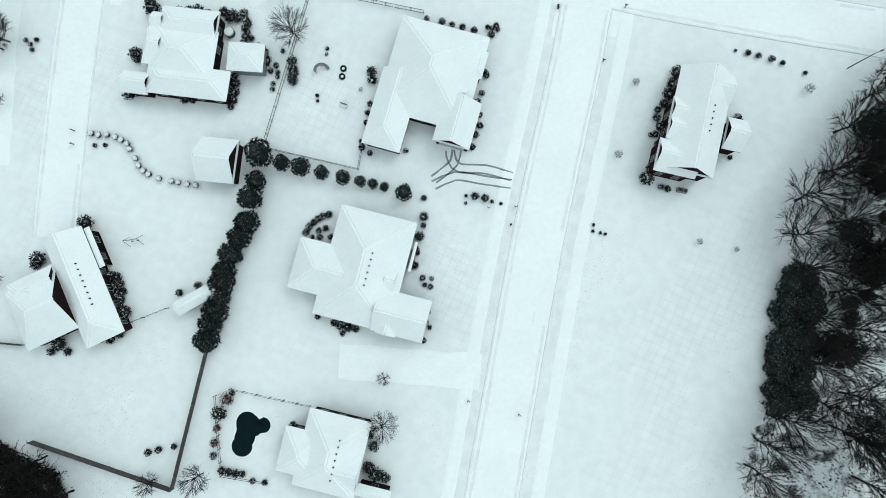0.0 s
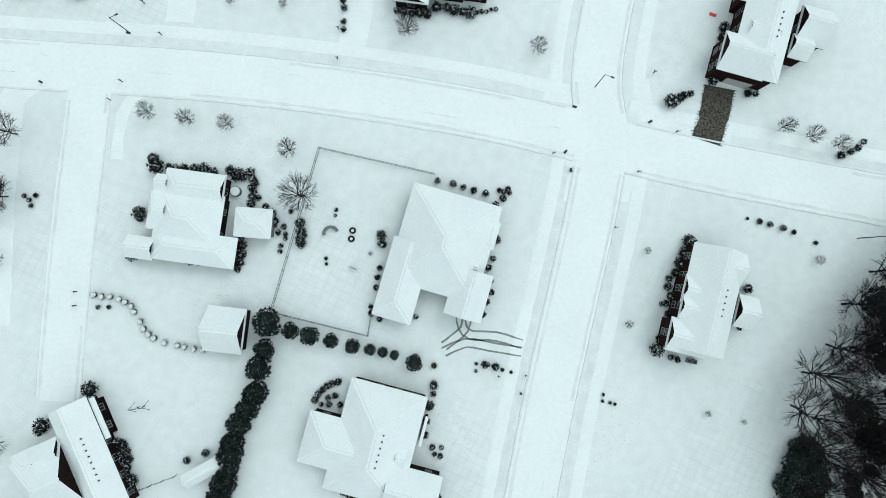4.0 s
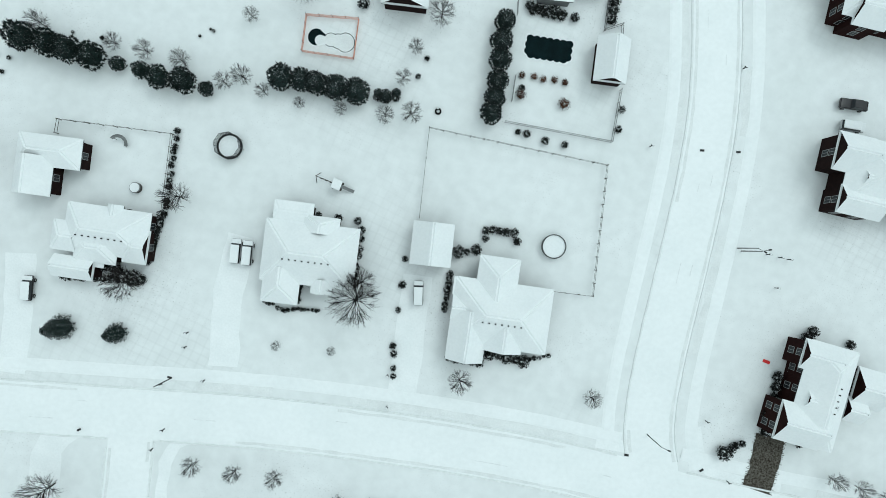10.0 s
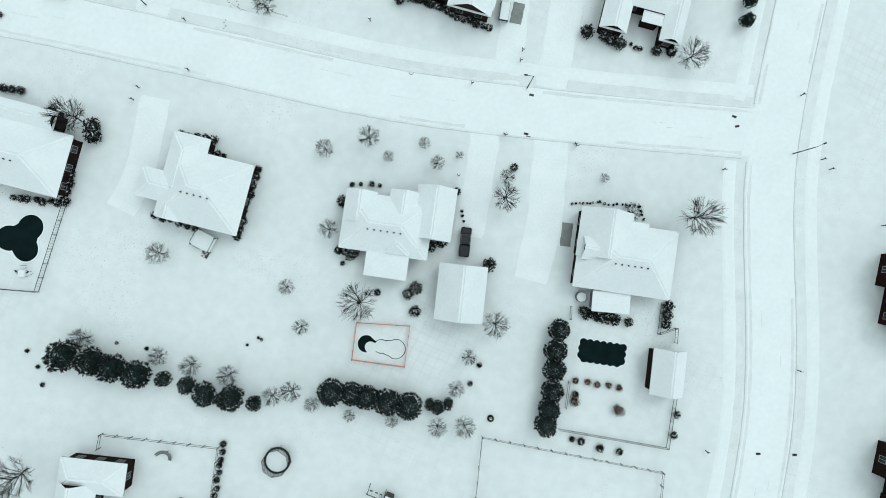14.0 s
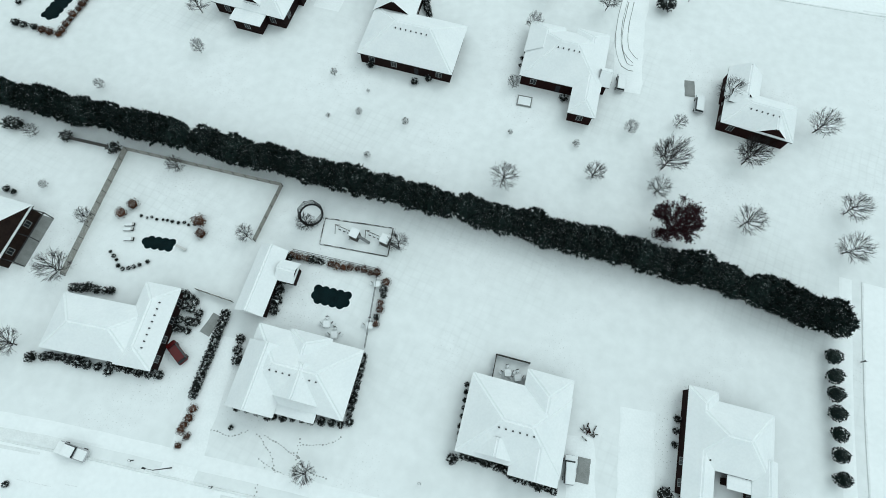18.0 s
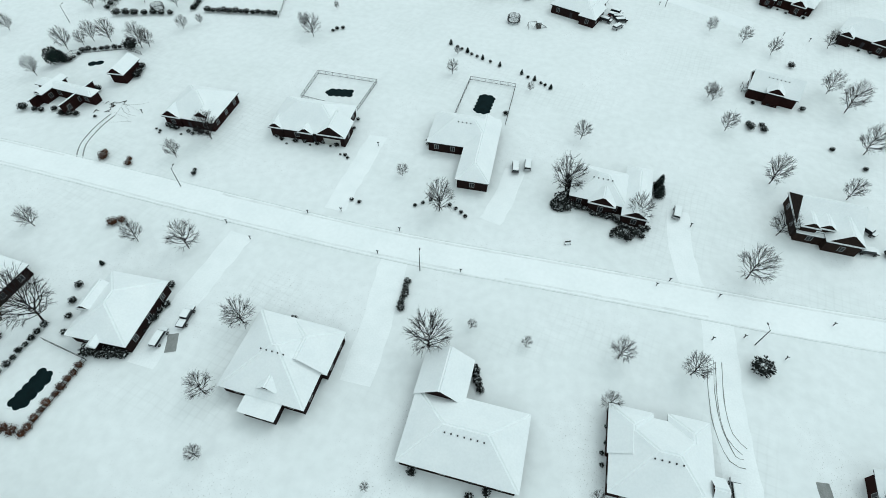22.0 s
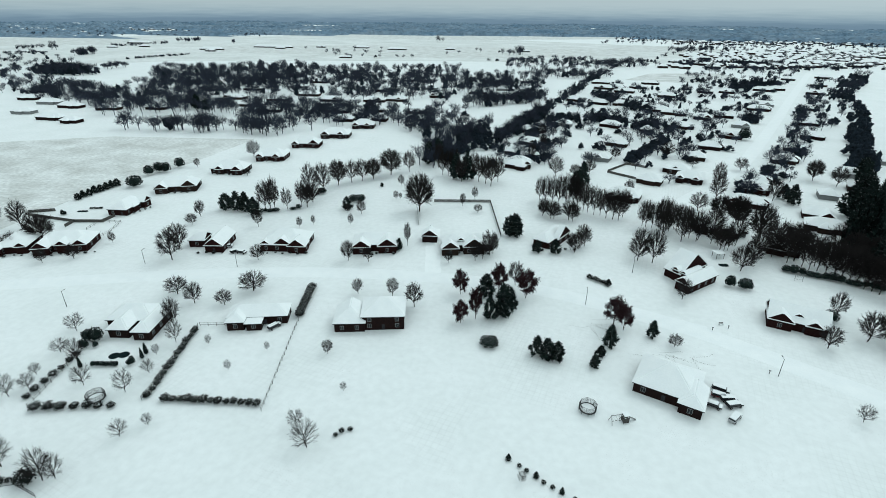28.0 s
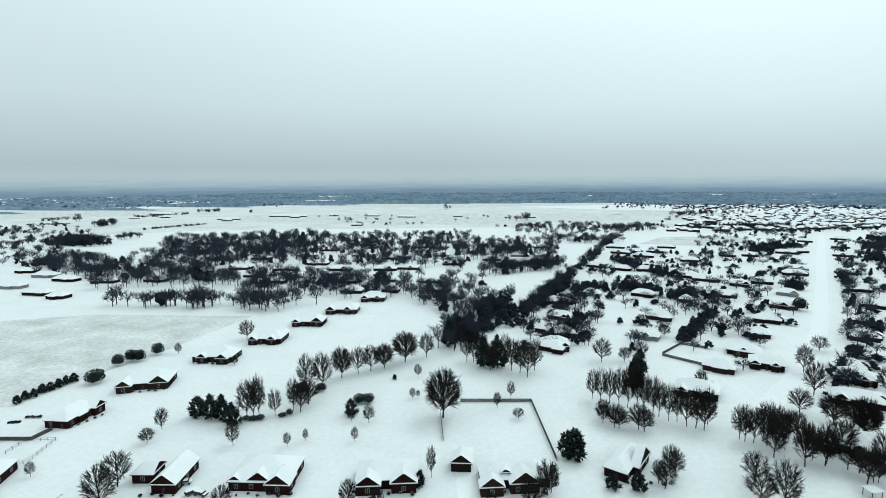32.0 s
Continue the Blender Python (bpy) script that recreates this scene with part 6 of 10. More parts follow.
# ---- houses of the further streets ----
shrub_bed([(-263.0, 486.5, 0.70), (-259.8, 487.8, 0.78), (-256.4, 487.5, 0.87), (-253.1, 488.7, 0.45)])
house(-259.5, 496.7, 9.7, [(-2.9, -8.5, 5.6, 7.1, "ygg", 3), (-12.4, -3.1, -4.6, 4.8, "xhg", 3)], walls="red", label="distant brick house with a snowy roof")
shrub_bed([(-237.2, 492.6, 0.87), (-233.8, 492.2, 0.45), (-230.6, 493.5, 0.53), (-227.2, 493.1, 0.62), (-224.0, 494.4, 0.70), (-220.6, 494.1, 0.78), (-217.4, 495.4, 0.87)])
house(-230.1, 503.1, 8.0, [(-9.2, -8.3, 11.1, 7.4, "h", 3), (-9.1, -8.1, -4.4, -3.5, "ygg", 3), (-2.9, -8.1, 4.7, -1.3, "ygg", 3.2), (3.3, -9.7, 11.6, -2.8, "ygg", 3)], walls="red", label="distant brick house with a snowy roof")
shrub_bed([(-198.5, 500.3, 0.45), (-194.7, 500.0, 0.53), (-191.1, 501.4, 0.62), (-187.3, 501.1, 0.70), (-183.7, 502.4, 0.78), (-179.9, 502.1, 0.87)])
house(-189.8, 509.2, 13.8, [(-10.1, -5.9, 10.1, 5.9, "xhh", 3), (-10.1, -9, -1.8, -3.5, "ygg", 3), (0.9, -8.5, 9.6, -2.4, "ygg", 3.2), (-1.7, -1.8, 1.6, 0.6, "ygg", 4.6)], walls="red", label="distant brick house with a snowy roof")
shrub_bed([(-158.4, 507.4, 0.70), (-155.4, 508.7, 0.78), (-152.1, 508.3, 0.87), (-149.0, 509.6, 0.45), (-145.7, 509.2, 0.53), (-142.6, 510.5, 0.62), (-139.3, 510.1, 0.70)])
house(-149.6, 516.1, 14.3, [(-11.3, -5.2, 11.3, 5.2, "xhh", 3), (-12.2, -9.1, -4.2, -4.9, "ygg", 3), (-2.7, -8.2, 7.1, -2.7, "ygg", 3.2), (-4.8, -4.1, -1.6, -1.3, "ygg", 4.6)], walls="brown", label="distant brick house with a snowy roof")
shrub_bed([(-116.7, 519.1, 0.53), (-113.2, 520.4, 0.62), (-109.5, 520.1, 0.70), (-106.0, 521.4, 0.78), (-102.2, 521.1, 0.87)])
house(-112.0, 530.1, -27.5, [(-4.8, -9.8, 3.3, 10.7, "h", 3), (2.3, -4, 5.3, 8.6, "xgg", 3)], walls="red", label="distant brick house with a snowy roof")
shrub_bed([(-324.8, 593.5, 0.53), (-321.0, 593.2, 0.62), (-317.4, 594.5, 0.70), (-313.6, 594.2, 0.78), (-310.1, 595.6, 0.87), (-306.3, 595.3, 0.45)])
house(-315.8, 596.2, 8.0, [(-11.2, 0.0, 11.2, 14.0, "h", 3.0), (3.4, -3.1, 10.3, 7.7, "gy", 3.0), (-7.6, -1.9, -1.8, 7.0, "gy", 3.0), (-10.5, 5.6, -5.8, 17.0, "gy", 3.0)], walls="dark", label="distant brick house with a snowy roof")
shrub_bed([(-333.4, 552.3, 0.45), (-330.0, 552.8, 0.53), (-327.3, 554.8, 0.62), (-323.9, 555.2, 0.70), (-321.1, 557.3, 0.78), (-317.7, 557.7, 0.87), (-314.9, 559.8, 0.45)])
house(-324.9, 557.8, 22.0, [(-11.6, 0.0, 11.6, 14.0, "h", 3.0), (-10.7, -3.1, -3.6, 7.7, "gy", 3.0), (2.8, -1.0, 11.6, 9.8, "gy", 3.0)], walls="brown", label="distant brick house with a snowy roof")
shrub_bed([(-324.6, 520.5, 0.6), (-323.9, 523.0, 0.7), (-322.9, 526.0, 0.6), (-322.0, 529.0, 0.7), (-321.6, 532.0, 0.6)])
house(-330.6, 527.6, 5.0, [(-5.6, -9.0, 5.2, 9.0, "yhh", 3), (-1.0, 2.6, 7.4, 8.8, "xgg", 3.2), (-0.5, -4.0, 6.0, 1.0, "xgh", 2.8)], walls="red", label="distant brick house with a snowy roof")
shrub_bed([(-325.9, 471.9, 0.45), (-322.5, 472.4, 0.53), (-319.8, 474.4, 0.62), (-316.5, 474.8, 0.70), (-313.7, 476.8, 0.78), (-310.4, 477.3, 0.87), (-307.6, 479.3, 0.45)])
house(-323.5, 482.5, 21.3, [(-10.5, -6.0, 10.8, 7.2, "xhh", 3), (-10.5, -9.4, -3.4, 0, "ygg", 3.1), (-1.6, -8.2, 3.4, -1, "ygg", 3.6), (4.6, -7.6, 10.6, 1, "ygg", 3)], walls="red", label="distant brick house with a snowy roof")
shrub_bed([(-344.3, 467.2, 0.78), (-340.9, 467.6, 0.87), (-338.2, 469.6, 0.45), (-334.8, 470.1, 0.53)])
house(-340.4, 470.8, 22.0, [(-6.6, 0.0, 6.6, 14.0, "h", 3.0), (-6.0, -2.6, -2.5, 7.7, "gy", 3.0), (1.6, -1.0, 6.6, 9.8, "gy", 3.0)], walls="red", label="distant brick house with a snowy roof")
shrub_bed([(-312.3, 627.0, 0.78), (-309.0, 628.3, 0.87), (-305.6, 627.9, 0.45), (-302.3, 629.2, 0.53), (-298.8, 628.9, 0.62), (-295.6, 630.2, 0.70)])
house(-304.2, 630.4, 8.0, [(-10.2, 0.0, 10.2, 14.0, "h", 3.0), (-9.4, -2.8, -3.6, 7.7, "gy", 3.0), (2.0, -2.2, 7.6, 7.0, "gy", 3.0), (5.3, 5.6, 9.6, 17.0, "gy", 3.0)], walls="red", label="distant brick house with a snowy roof")
shrub_bed([(-304.5, 667.5, 0.45), (-300.9, 667.2, 0.53), (-297.4, 668.5, 0.62), (-293.8, 668.2, 0.70), (-290.3, 669.5, 0.78), (-286.6, 669.2, 0.87)])
house(-295.8, 670.1, 8.0, [(-10.8, 0.0, 10.8, 14.0, "h", 3.0), (-9.9, -2.6, -4.1, 7.7, "gy", 3.0), (2.6, -1.0, 10.8, 9.8, "gy", 3.0)], walls="red", label="distant brick house with a snowy roof")
shrub_bed([(-295.7, 701.9, 0.78), (-292.2, 701.5, 0.87), (-288.9, 702.8, 0.45), (-285.3, 702.5, 0.53), (-282.0, 703.8, 0.62), (-278.5, 703.4, 0.70), (-275.2, 704.7, 0.78)])
house(-285.7, 705.3, 8.0, [(-12.1, 0.0, 12.1, 14.0, "h", 3.0), (-11.1, -3.1, -3.7, 7.7, "gy", 3.0), (2.0, -1.9, 8.3, 7.0, "gy", 3.0), (6.3, 5.6, 11.4, 17.0, "gy", 3.0)], walls="dark", label="distant brick house with a snowy roof")
shrub_bed([(-283.0, 743.0, 0.45), (-279.5, 742.6, 0.53), (-276.3, 743.9, 0.62), (-272.9, 743.6, 0.70), (-269.6, 744.8, 0.78), (-266.2, 744.5, 0.87)])
house(-274.9, 746.1, 8.0, [(-10.1, 0.0, 10.1, 14.0, "h", 3.0), (-9.3, -3.2, -2.9, 7.7, "gy", 3.0), (1.5, -1.8, 6.6, 7.0, "gy", 3.0)], walls="dark", label="distant brick house with a snowy roof")
house(-57.4, 498.4, -47.3, [(-3.1, -9.5, 3.4, 9.3, "ygg", 3.2), (-12, -3.7, -4.2, 14, "xgg", 3), (-8.5, -4.1, -5.2, 6, "ygg", 4.4), (-4.5, -4.5, -1.8, 6.2, "ygg", 4.4)], walls="red", label="dark red brick house with dormers under snow")
shrub_bed([(-38.0, 476.4, 0.45), (-35.0, 474.1, 0.53), (-31.3, 473.3, 0.62), (-28.3, 471.0, 0.70), (-24.7, 470.2, 0.78)])
house(-30.1, 478.6, -18.5, [(-9, -8.1, 9, 2.5, "xgg", 3), (-9, -9.6, -1, 0, "ygg", 3), (1.9, -9, 7, 0.1, "ygg", 3), (-1.8, -6.5, 1.8, -1.6, "ygg", 4.2)], walls="red", label="distant brick house with a snowy roof")
house(-167.3, 520.1, 6.8, [(-3.8, -3.2, 3.8, 3.2, "ygg", 3)], walls="dark", label="detached garage with a snowy roof", name="garage", category="garage", glazed=False, doors='00')
# ---- hedges and evergreens ----
# garden hedge rows
hedge_row(-36.5, -9.2, -38.6, -19.0, 4, 2.2, 5.0)
hedge_row(-38.5, -21.1, -38.9, -32.0, 5, 2.2, 5.0)
evergreen(-36.7, 3.8, 2.6, 6.3)
evergreen(-32.6, 3.0, 1.6, 3.9)
evergreen(-28.9, 2.9, 1.8, 4.4)
evergreen(-24.9, 2.7, 1.4, 3.4)
evergreen(-20.8, 2.5, 1.4, 3.4)
evergreen(-17.5, 2.5, 1.1, 2.6)
evergreen(-15.1, 2.5, 1.0, 2.3)
evergreen(-12.8, 2.4, 0.9, 2.1)
evergreen(-8.9, 2.0, 1.6, 3.9)
evergreen(-5.2, 1.9, 0.7, 1.8)
evergreen(-36.5, -1.3, 1.9, 4.5)
evergreen(-36.6, -4.8, 2.3, 5.5)
for x, y, r in ((-29.1, 130.4, 1.95), (-29.0, 126.6, 2.1), (-28.5, 123.1, 2.1), (-28.1, 119.2, 2.0), (-28.0, 116.0, 2.0), (-28.0, 113.1, 2.1), (-67.2, 111.1, 2.4), (-63.6, 111.5, 2.1), (-60.8, 111.4, 2.2), (-56.9, 111.4, 2.4), (-53.1, 111.5, 2.4), (-49.4, 112.4, 0.85), (-47.8, 112.0, 1.3), (-46.1, 113.2, 0.85)):
    evergreen(x, y, r, r * 2.0, "evergreens of the hedge row", clipped=True)
for x, y, r in ((-114.3, 108.1, 2.8), (-109.5, 108.0, 2.6), (-105.8, 107.6, 2.6), (-101.3, 107.3, 2.6), (-97.0, 107.1, 1.5), (-92.6, 106.9, 1.7), (-88.8, 106.3, 2.3), (-84.5, 106.5, 2.5), (-80.3, 106.2, 1.5)):
    evergreen(x, y, r * 0.94, r * 2.1)
hedge_row(-77.1, 228.5, -27.1, 225.2, 20, 2.9, 8.0)
hedge_row(-25.3, 224.8, -24.1, 224.4, 1, 2.6, 6.5)
hedge_row(-21.2, 223.6, -6.8, 221.4, 7, 3.1, 8.5)
hedge_row(-199.7, 234.8, -173.5, 233.4, 10, 2.7, 7.5)
hedge_row(-171.3, 233.4, -136.9, 231.8, 13, 2.8, 8.0)
hedge_row(-134.0, 231.5, -133.5, 231.4, 1, 1.9, 5.0)
hedge_row(-130.3, 231.7, -106.5, 230.2, 10, 2.8, 8.0)
hedge_row(-103.9, 230.0, -81.0, 228.5, 10, 2.7, 7.8)
evergreen(-6.5, 215.0, 1.4, 3.4)
evergreen(-6.4, 211.6, 1.4, 3.3)
evergreen(-6.4, 208.4, 1.4, 3.3)
evergreen(-6.3, 205.1, 1.4, 3.3)
evergreen(-6.2, 201.6, 1.3, 3.2)
evergreen(-6.2, 198.2, 1.3, 3.2)
evergreen(-6.1, 194.4, 1.3, 3.2)
# ---- driveways ----
drive([(-68.7, 81.0), (-69.0, 70.0), (-67.1, 56.3)], 5.0)
drive([(-34.9, 80.7), (-34.0, 68.9), (-33.0, 57.0)], 5.0)
drive([(-108.1, 69.2), (-106.4, 58.7), (-105.4, 47.0)], 5.0)
drive([(-35.8, 138.1), (-35.5, 149.0), (-37.3, 164.7)], 6.0)
drive([(-49.0, 143.8), (-49.1, 154.5), (-49.9, 164.5)], 5.0)
drive([(-112.1, 135.1), (-110.3, 144.0), (-110.4, 156.6)], 5.0)
drive([(-114.8, 195.6), (-114.7, 184.4), (-114.4, 168.9)], 5.5)
drive([(-40.0, 198.6), (-39.6, 186.0), (-39.5, 174.2)], 5.5)
drive([(-49.8, 192.1), (-48.5, 183.1), (-47.9, 172.4)], 4.5)
drive([(-119.3, 273.6), (-118.9, 287.4), (-119.5, 306.9)], 6.0)
drive([(-162.1, 268.7), (-160.6, 285.0), (-157.3, 304.5)], 5.5)
drive([(-47.6, 266.0), (-48.1, 280.5), (-47.6, 304.5)], 6.0)
drive([(-53.0, 334.1), (-53.4, 321.5), (-51.3, 307.1)], 5.0)
drive([(-135.2, 346.6), (-136.9, 330.1), (-138.2, 316.7)], 5.0)
drive([(-168.3, 533.7), (-162.8, 504.2), (-158.5, 482.4)], 6.0)
drive([(-95.0, 340.6), (-96.7, 330.1), (-99.2, 320.7)], 5.0)
drive([(-14.5, -31.2), (-2.0, -29.4), (11.6, -27.8)], 6.0)
# ---- gardens at the start of the flight ----
tree(-36.0, 28.2, 7.7, 6.7)
tree(-3.7, -40.3, 6.0, 5.2)
tree(-34.8, -56.2, 6.3, 5.5)
tree(-93.1, 18.4, 6.6, 5.7)
tree(-89.9, 4.7, 3.9, 3.4)
tree(-43.3, -59.1, 4.9, 4.2)
tree(-81.5, -28.8, 5.1, 4.4)
snowy_shrub(-70.9, 1.6, 0.73)
snowy_shrub(-69.4, 1.6, 0.73)
snowy_shrub(-67.7, 1.9, 0.72)
snowy_shrub(-66.0, 1.8, 0.72)
snowy_shrub(-64.8, 1.5, 0.72)
snowy_shrub(-63.5, 1.0, 0.72)
snowy_shrub(-62.7, 0.1, 0.72)
snowy_shrub(-61.1, -1.4, 0.72)
snowy_shrub(-60.2, -2.7, 0.72)
snowy_shrub(-59.1, -3.5, 0.72)
snowy_shrub(-57.9, -4.0, 0.72)
snowy_shrub(-55.7, -4.4, 0.72)
snowy_shrub(-53.2, -4.4, 0.72)
snowy_shrub(-51.9, -4.4, 0.71)
snowy_shrub(-50.1, -4.4, 0.71)
snowy_shrub(-48.4, -4.3, 0.71)
shrub(-69.7, -0.5, 0.50)
shrub(-67.7, -0.1, 0.50)
shrub(-25.6, -8.9, 0.81)
shrub(-25.3, -7.7, 0.76)
shrub(-24.7, -6.7, 0.76)
shrub(-24.0, -5.9, 0.76)
shrub(-23.2, -5.3, 0.81)
shrub(-22.2, -4.7, 0.81)
shrub(-23.4, -8.0, 0.65)
shrub(-22.2, -7.4, 0.70)
shrub(-20.9, -8.8, 0.65)
shrub(-24.4, -9.5, 0.54)
shrub(-22.9, -9.2, 0.65)
shrub(-16.9, -24.4, 0.74)
shrub(-15.5, -24.6, 0.96)
shrub(-14.0, -24.7, 0.95)
shrub(-12.6, -24.7, 0.74)
shrub(-14.9, -25.9, 0.64)
shrub(-20.1, -23.8, 0.64)
shrub(-4.5, -1.6, 0.96)
shrub(-4.5, -5.5, 1.07)
shrub(-4.5, -8.3, 0.85)
shrub(-4.3, -10.9, 0.85)
shrub(-2.4, -12.9, 0.64)
shrub(-0.7, -12.7, 0.53)
shrub(-0.6, -14.2, 0.63)
shrub(-1.7, -14.1, 0.53)
shrub(0.0, -24.1, 0.74)
shrub(-0.2, -18.8, 0.63)
shrub(-0.1, -20.8, 0.63)
shrub(0.7, -21.6, 0.53)
shrub(0.0, 33.9, 0.76)
shrub(0.2, 32.0, 0.76)
shrub(0.3, 30.0, 0.76)
shrub(1.3, 28.1, 0.54)
shrub(2.0, 19.6, 0.65)
shrub(2.2, 17.7, 0.65)
shrub(2.0, 15.7, 0.75)
shrub(1.8, 13.2, 0.75)
shrub(1.7, 37.4, 0.65)
shrub(1.1, 35.6, 0.65)
shrub(0.1, 36.8, 0.54)
shrub(-18.7, 9.1, 0.76)
shrub(-17.1, 8.3, 0.65)
shrub(-19.1, 10.2, 0.54)
shrub(-10.4, 10.1, 0.54)
shrub(-0.3, 25.3, 0.65)
shrub(-0.8, 23.0, 0.65)
shrub(36.9, 34.6, 1.38)
shrub(36.3, 32.4, 1.06)
shrub(36.0, 30.3, 1.17)
shrub(35.5, 28.2, 0.95)
shrub(34.7, 27.0, 0.74)
shrub(34.7, 25.4, 0.85)
shrub(35.6, 23.8, 0.95)
shrub(35.0, 22.2, 0.74)
shrub(35.8, 20.5, 0.84)
shrub(36.6, 19.2, 0.95)
shrub(36.1, 17.3, 0.74)
shrub(35.1, 15.6, 0.84)
shrub(34.8, 13.6, 1.47)
shrub(39.1, 12.5, 0.73)
shrub(37.8, 12.6, 0.63)
shrub(34.2, 22.0, 0.53)
shrub(49.4, 28.1, 0.94)
shrub(49.4, 20.6, 0.52)
shrub(-50.7, 29.9, 1.12)
shrub(-48.9, 29.8, 1.12)
shrub(-46.9, 30.4, 1.01)
shrub(-45.7, 28.6, 0.89)
shrub(-45.6, 26.9, 0.78)
shrub(-44.4, 26.0, 0.67)
shrub(-41.2, 23.7, 0.89)
shrub(-40.3, 22.4, 0.78)
shrub(-38.3, 18.0, 0.55)
shrub(-38.5, 21.6, 0.66)
shrub(-37.9, 24.7, 0.55)
shrub(-37.9, 20.3, 0.55)
shrub(-45.3, 14.6, 1.00)
shrub(-45.3, 16.6, 0.89)
shrub(-45.9, 18.2, 0.78)
shrub(-54.4, 11.6, 0.89)
shrub(-52.9, 11.7, 0.67)
shrub(-65.0, 10.7, 1.45)
shrub(-65.6, 29.2, 1.24)
shrub(-35.5, 22.9, 1.11)
shrub(-34.9, 21.4, 1.10)
shrub(-34.9, 19.8, 0.99)
shrub(-20.0, 23.8, 1.10)
shrub(-29.5, 26.8, 0.44)
shrub(-29.4, 17.4, 0.44)
shrub(-67.3, -15.6, 1.66)
shrub(-74.5, -24.0, 1.54)
shrub(-75.0, -25.2, 0.99)
shrub(-60.5, -24.3, 0.98)
shrub(-59.1, -24.4, 1.20)
shrub(-58.2, -25.4, 0.98)
shrub(-59.2, -26.2, 1.20)
shrub(-58.2, -27.3, 1.20)
shrub(-57.2, -26.7, 0.87)
shrub(-57.3, -28.2, 0.98)
shrub(-55.8, -30.3, 1.52)
shrub(-56.0, -34.5, 1.08)
shrub(-57.4, -35.8, 0.98)
shrub(-66.7, -38.6, 1.41)
shrub(-64.8, -39.7, 0.87)
shrub(-67.9, -40.4, 0.87)
shrub(-46.7, -24.7, 0.81)
shrub(-43.5, -22.7, 0.81)
shrub(-40.5, -20.2, 0.70)
shrub(-33.2, -42.0, 1.27, rust=True)
shrub(-34.0, -44.8, 1.49)
shrub(-34.0, -47.6, 0.85, rust=True)
shrub(-33.8, -50.2, 0.95, rust=True)
shrub(-33.5, -52.5, 0.74)
shrub(-31.3, -54.8, 0.84)
shrub(-30.0, -54.8, 0.84)
shrub(-28.7, -54.8, 0.84)
shrub(-27.5, -54.6, 0.74)
shrub(-25.3, -55.4, 0.63)
shrub(-23.1, -55.2, 0.63)
shrub(-32.7, -40.8, 0.64)
shrub(-20.3, -44.0, 0.74)
shrub(-4.9, -44.7, 1.04)
shrub(-4.9, -48.5, 1.25)
shrub(-3.3, -49.5, 1.45)
shrub(-1.7, -49.6, 1.04)
shrub(-6.0, -43.0, 0.73)
shrub(4.2, 4.1, 0.85)
shrub(6.1, 4.1, 0.85)
shrub(2.5, 3.9, 0.37)
shrub(7.5, 3.8, 0.43)
shrub(9.2, 3.7, 0.37)
shrub(2.7, 2.5, 0.37)
shrub(-4.2, -3.2, 0.64)
shrub(26.9, 3.2, 0.37)
shrub(27.0, 2.0, 0.37)
shrub(28.4, 2.0, 0.37)
shrub(29.3, 1.9, 0.37)
tree(29.6, 31.3, 1.7, 1.5)
tree(28.9, 17.1, 1.7, 1.5)
tree(46.4, 3.9, 1.4, 1.2)
tree(53.2, 3.8, 1.2, 1.0)
tree(-5.6, -32.3, 3.1, 2.7)
tree(61.4, 36.2, 1.9, 1.7)
tree(-21.3, 20.1, 1.0, 0.9)
shrub(-45.5, -54.5, 0.74)
shrub(-43.7, -53.6, 0.74)
shrub(-41.1, -52.5, 0.64)
fence([(-39.0, -33.6), (-39.5, -60.0), (-67.5, -57.1)], "board")
fence([(-54.4, -32.0), (-48.2, -28.0)], "rail")
fence([(-85.1, -41.6), (-73.6, -40.3)], "board")
fence([(-18.5, 4.8), (-37.3, 5.4), (-35.1, 37.7), (-12.6, 37.3)], "iron")
fence([(-18.5, 4.8), (-18.7, 8.6)], "iron")
fence([(-23.1, -55.2), (-31.1, -55.6), (-35.6, -41.9), (-33.1, -40.1), (-17.9, -40.1)], "rail")
pool(-28.7, -47.2, 0, 1, 1, label="Y-shaped pool of dark green water in a snowy yard", circles=[(-0.10, 0.96, 1.76), (-0.19, 1.74, 1.80), (1.62, 0.98, 1.29), (2.95, 1.77, 1.32), (-0.07, -1.51, 1.76), (-0.12, -2.74, 1.80), (0.11, -0.21, 1.45), (0.20, -0.38, 1.48)])
swing_frame(-57.4, -16.9, 20)
hot_tub(-48.9, 26.3)
garden_arch(-29.4, 22.2, 30)
tyre_stack(-25.6, 23.6)
tyre_stack(-25.5, 22.0)
bench(-24.0, 16.4, -10)
track([(-2.2, 11.9), (-1.4, 10.0), (0.4, 8.9), (5.2, 9.6), (10.2, 9.2)])
track([(-1.0, 12.2), (-1.0, 9.7), (-2.6, 7.5), (-4.1, 5.8)])
track([(10.4, 7.8), (4.5, 7.5), (-0.3, 7.2), (-3.9, 4.7)])
air_conditioner(41.2, 12.7)
air_conditioner(42.2, 12.7)
air_conditioner(-59.8, -24.0)
air_conditioner(-58.3, -26.7)
hydrant(12.7, 43.2)
hydrant(11.8, 0.2)
mailbox(23.0, 34.4)
mailbox(10.4, -33.2)
mailbox(12.0, 3.7)
mailbox(7.1, 2.5)
mailbox(-74.5, 1.5)
mailbox(-74.0, -1.1)
mailbox(19.9, -33.7)
street_lamp(68.2, 41.8, 33.6)
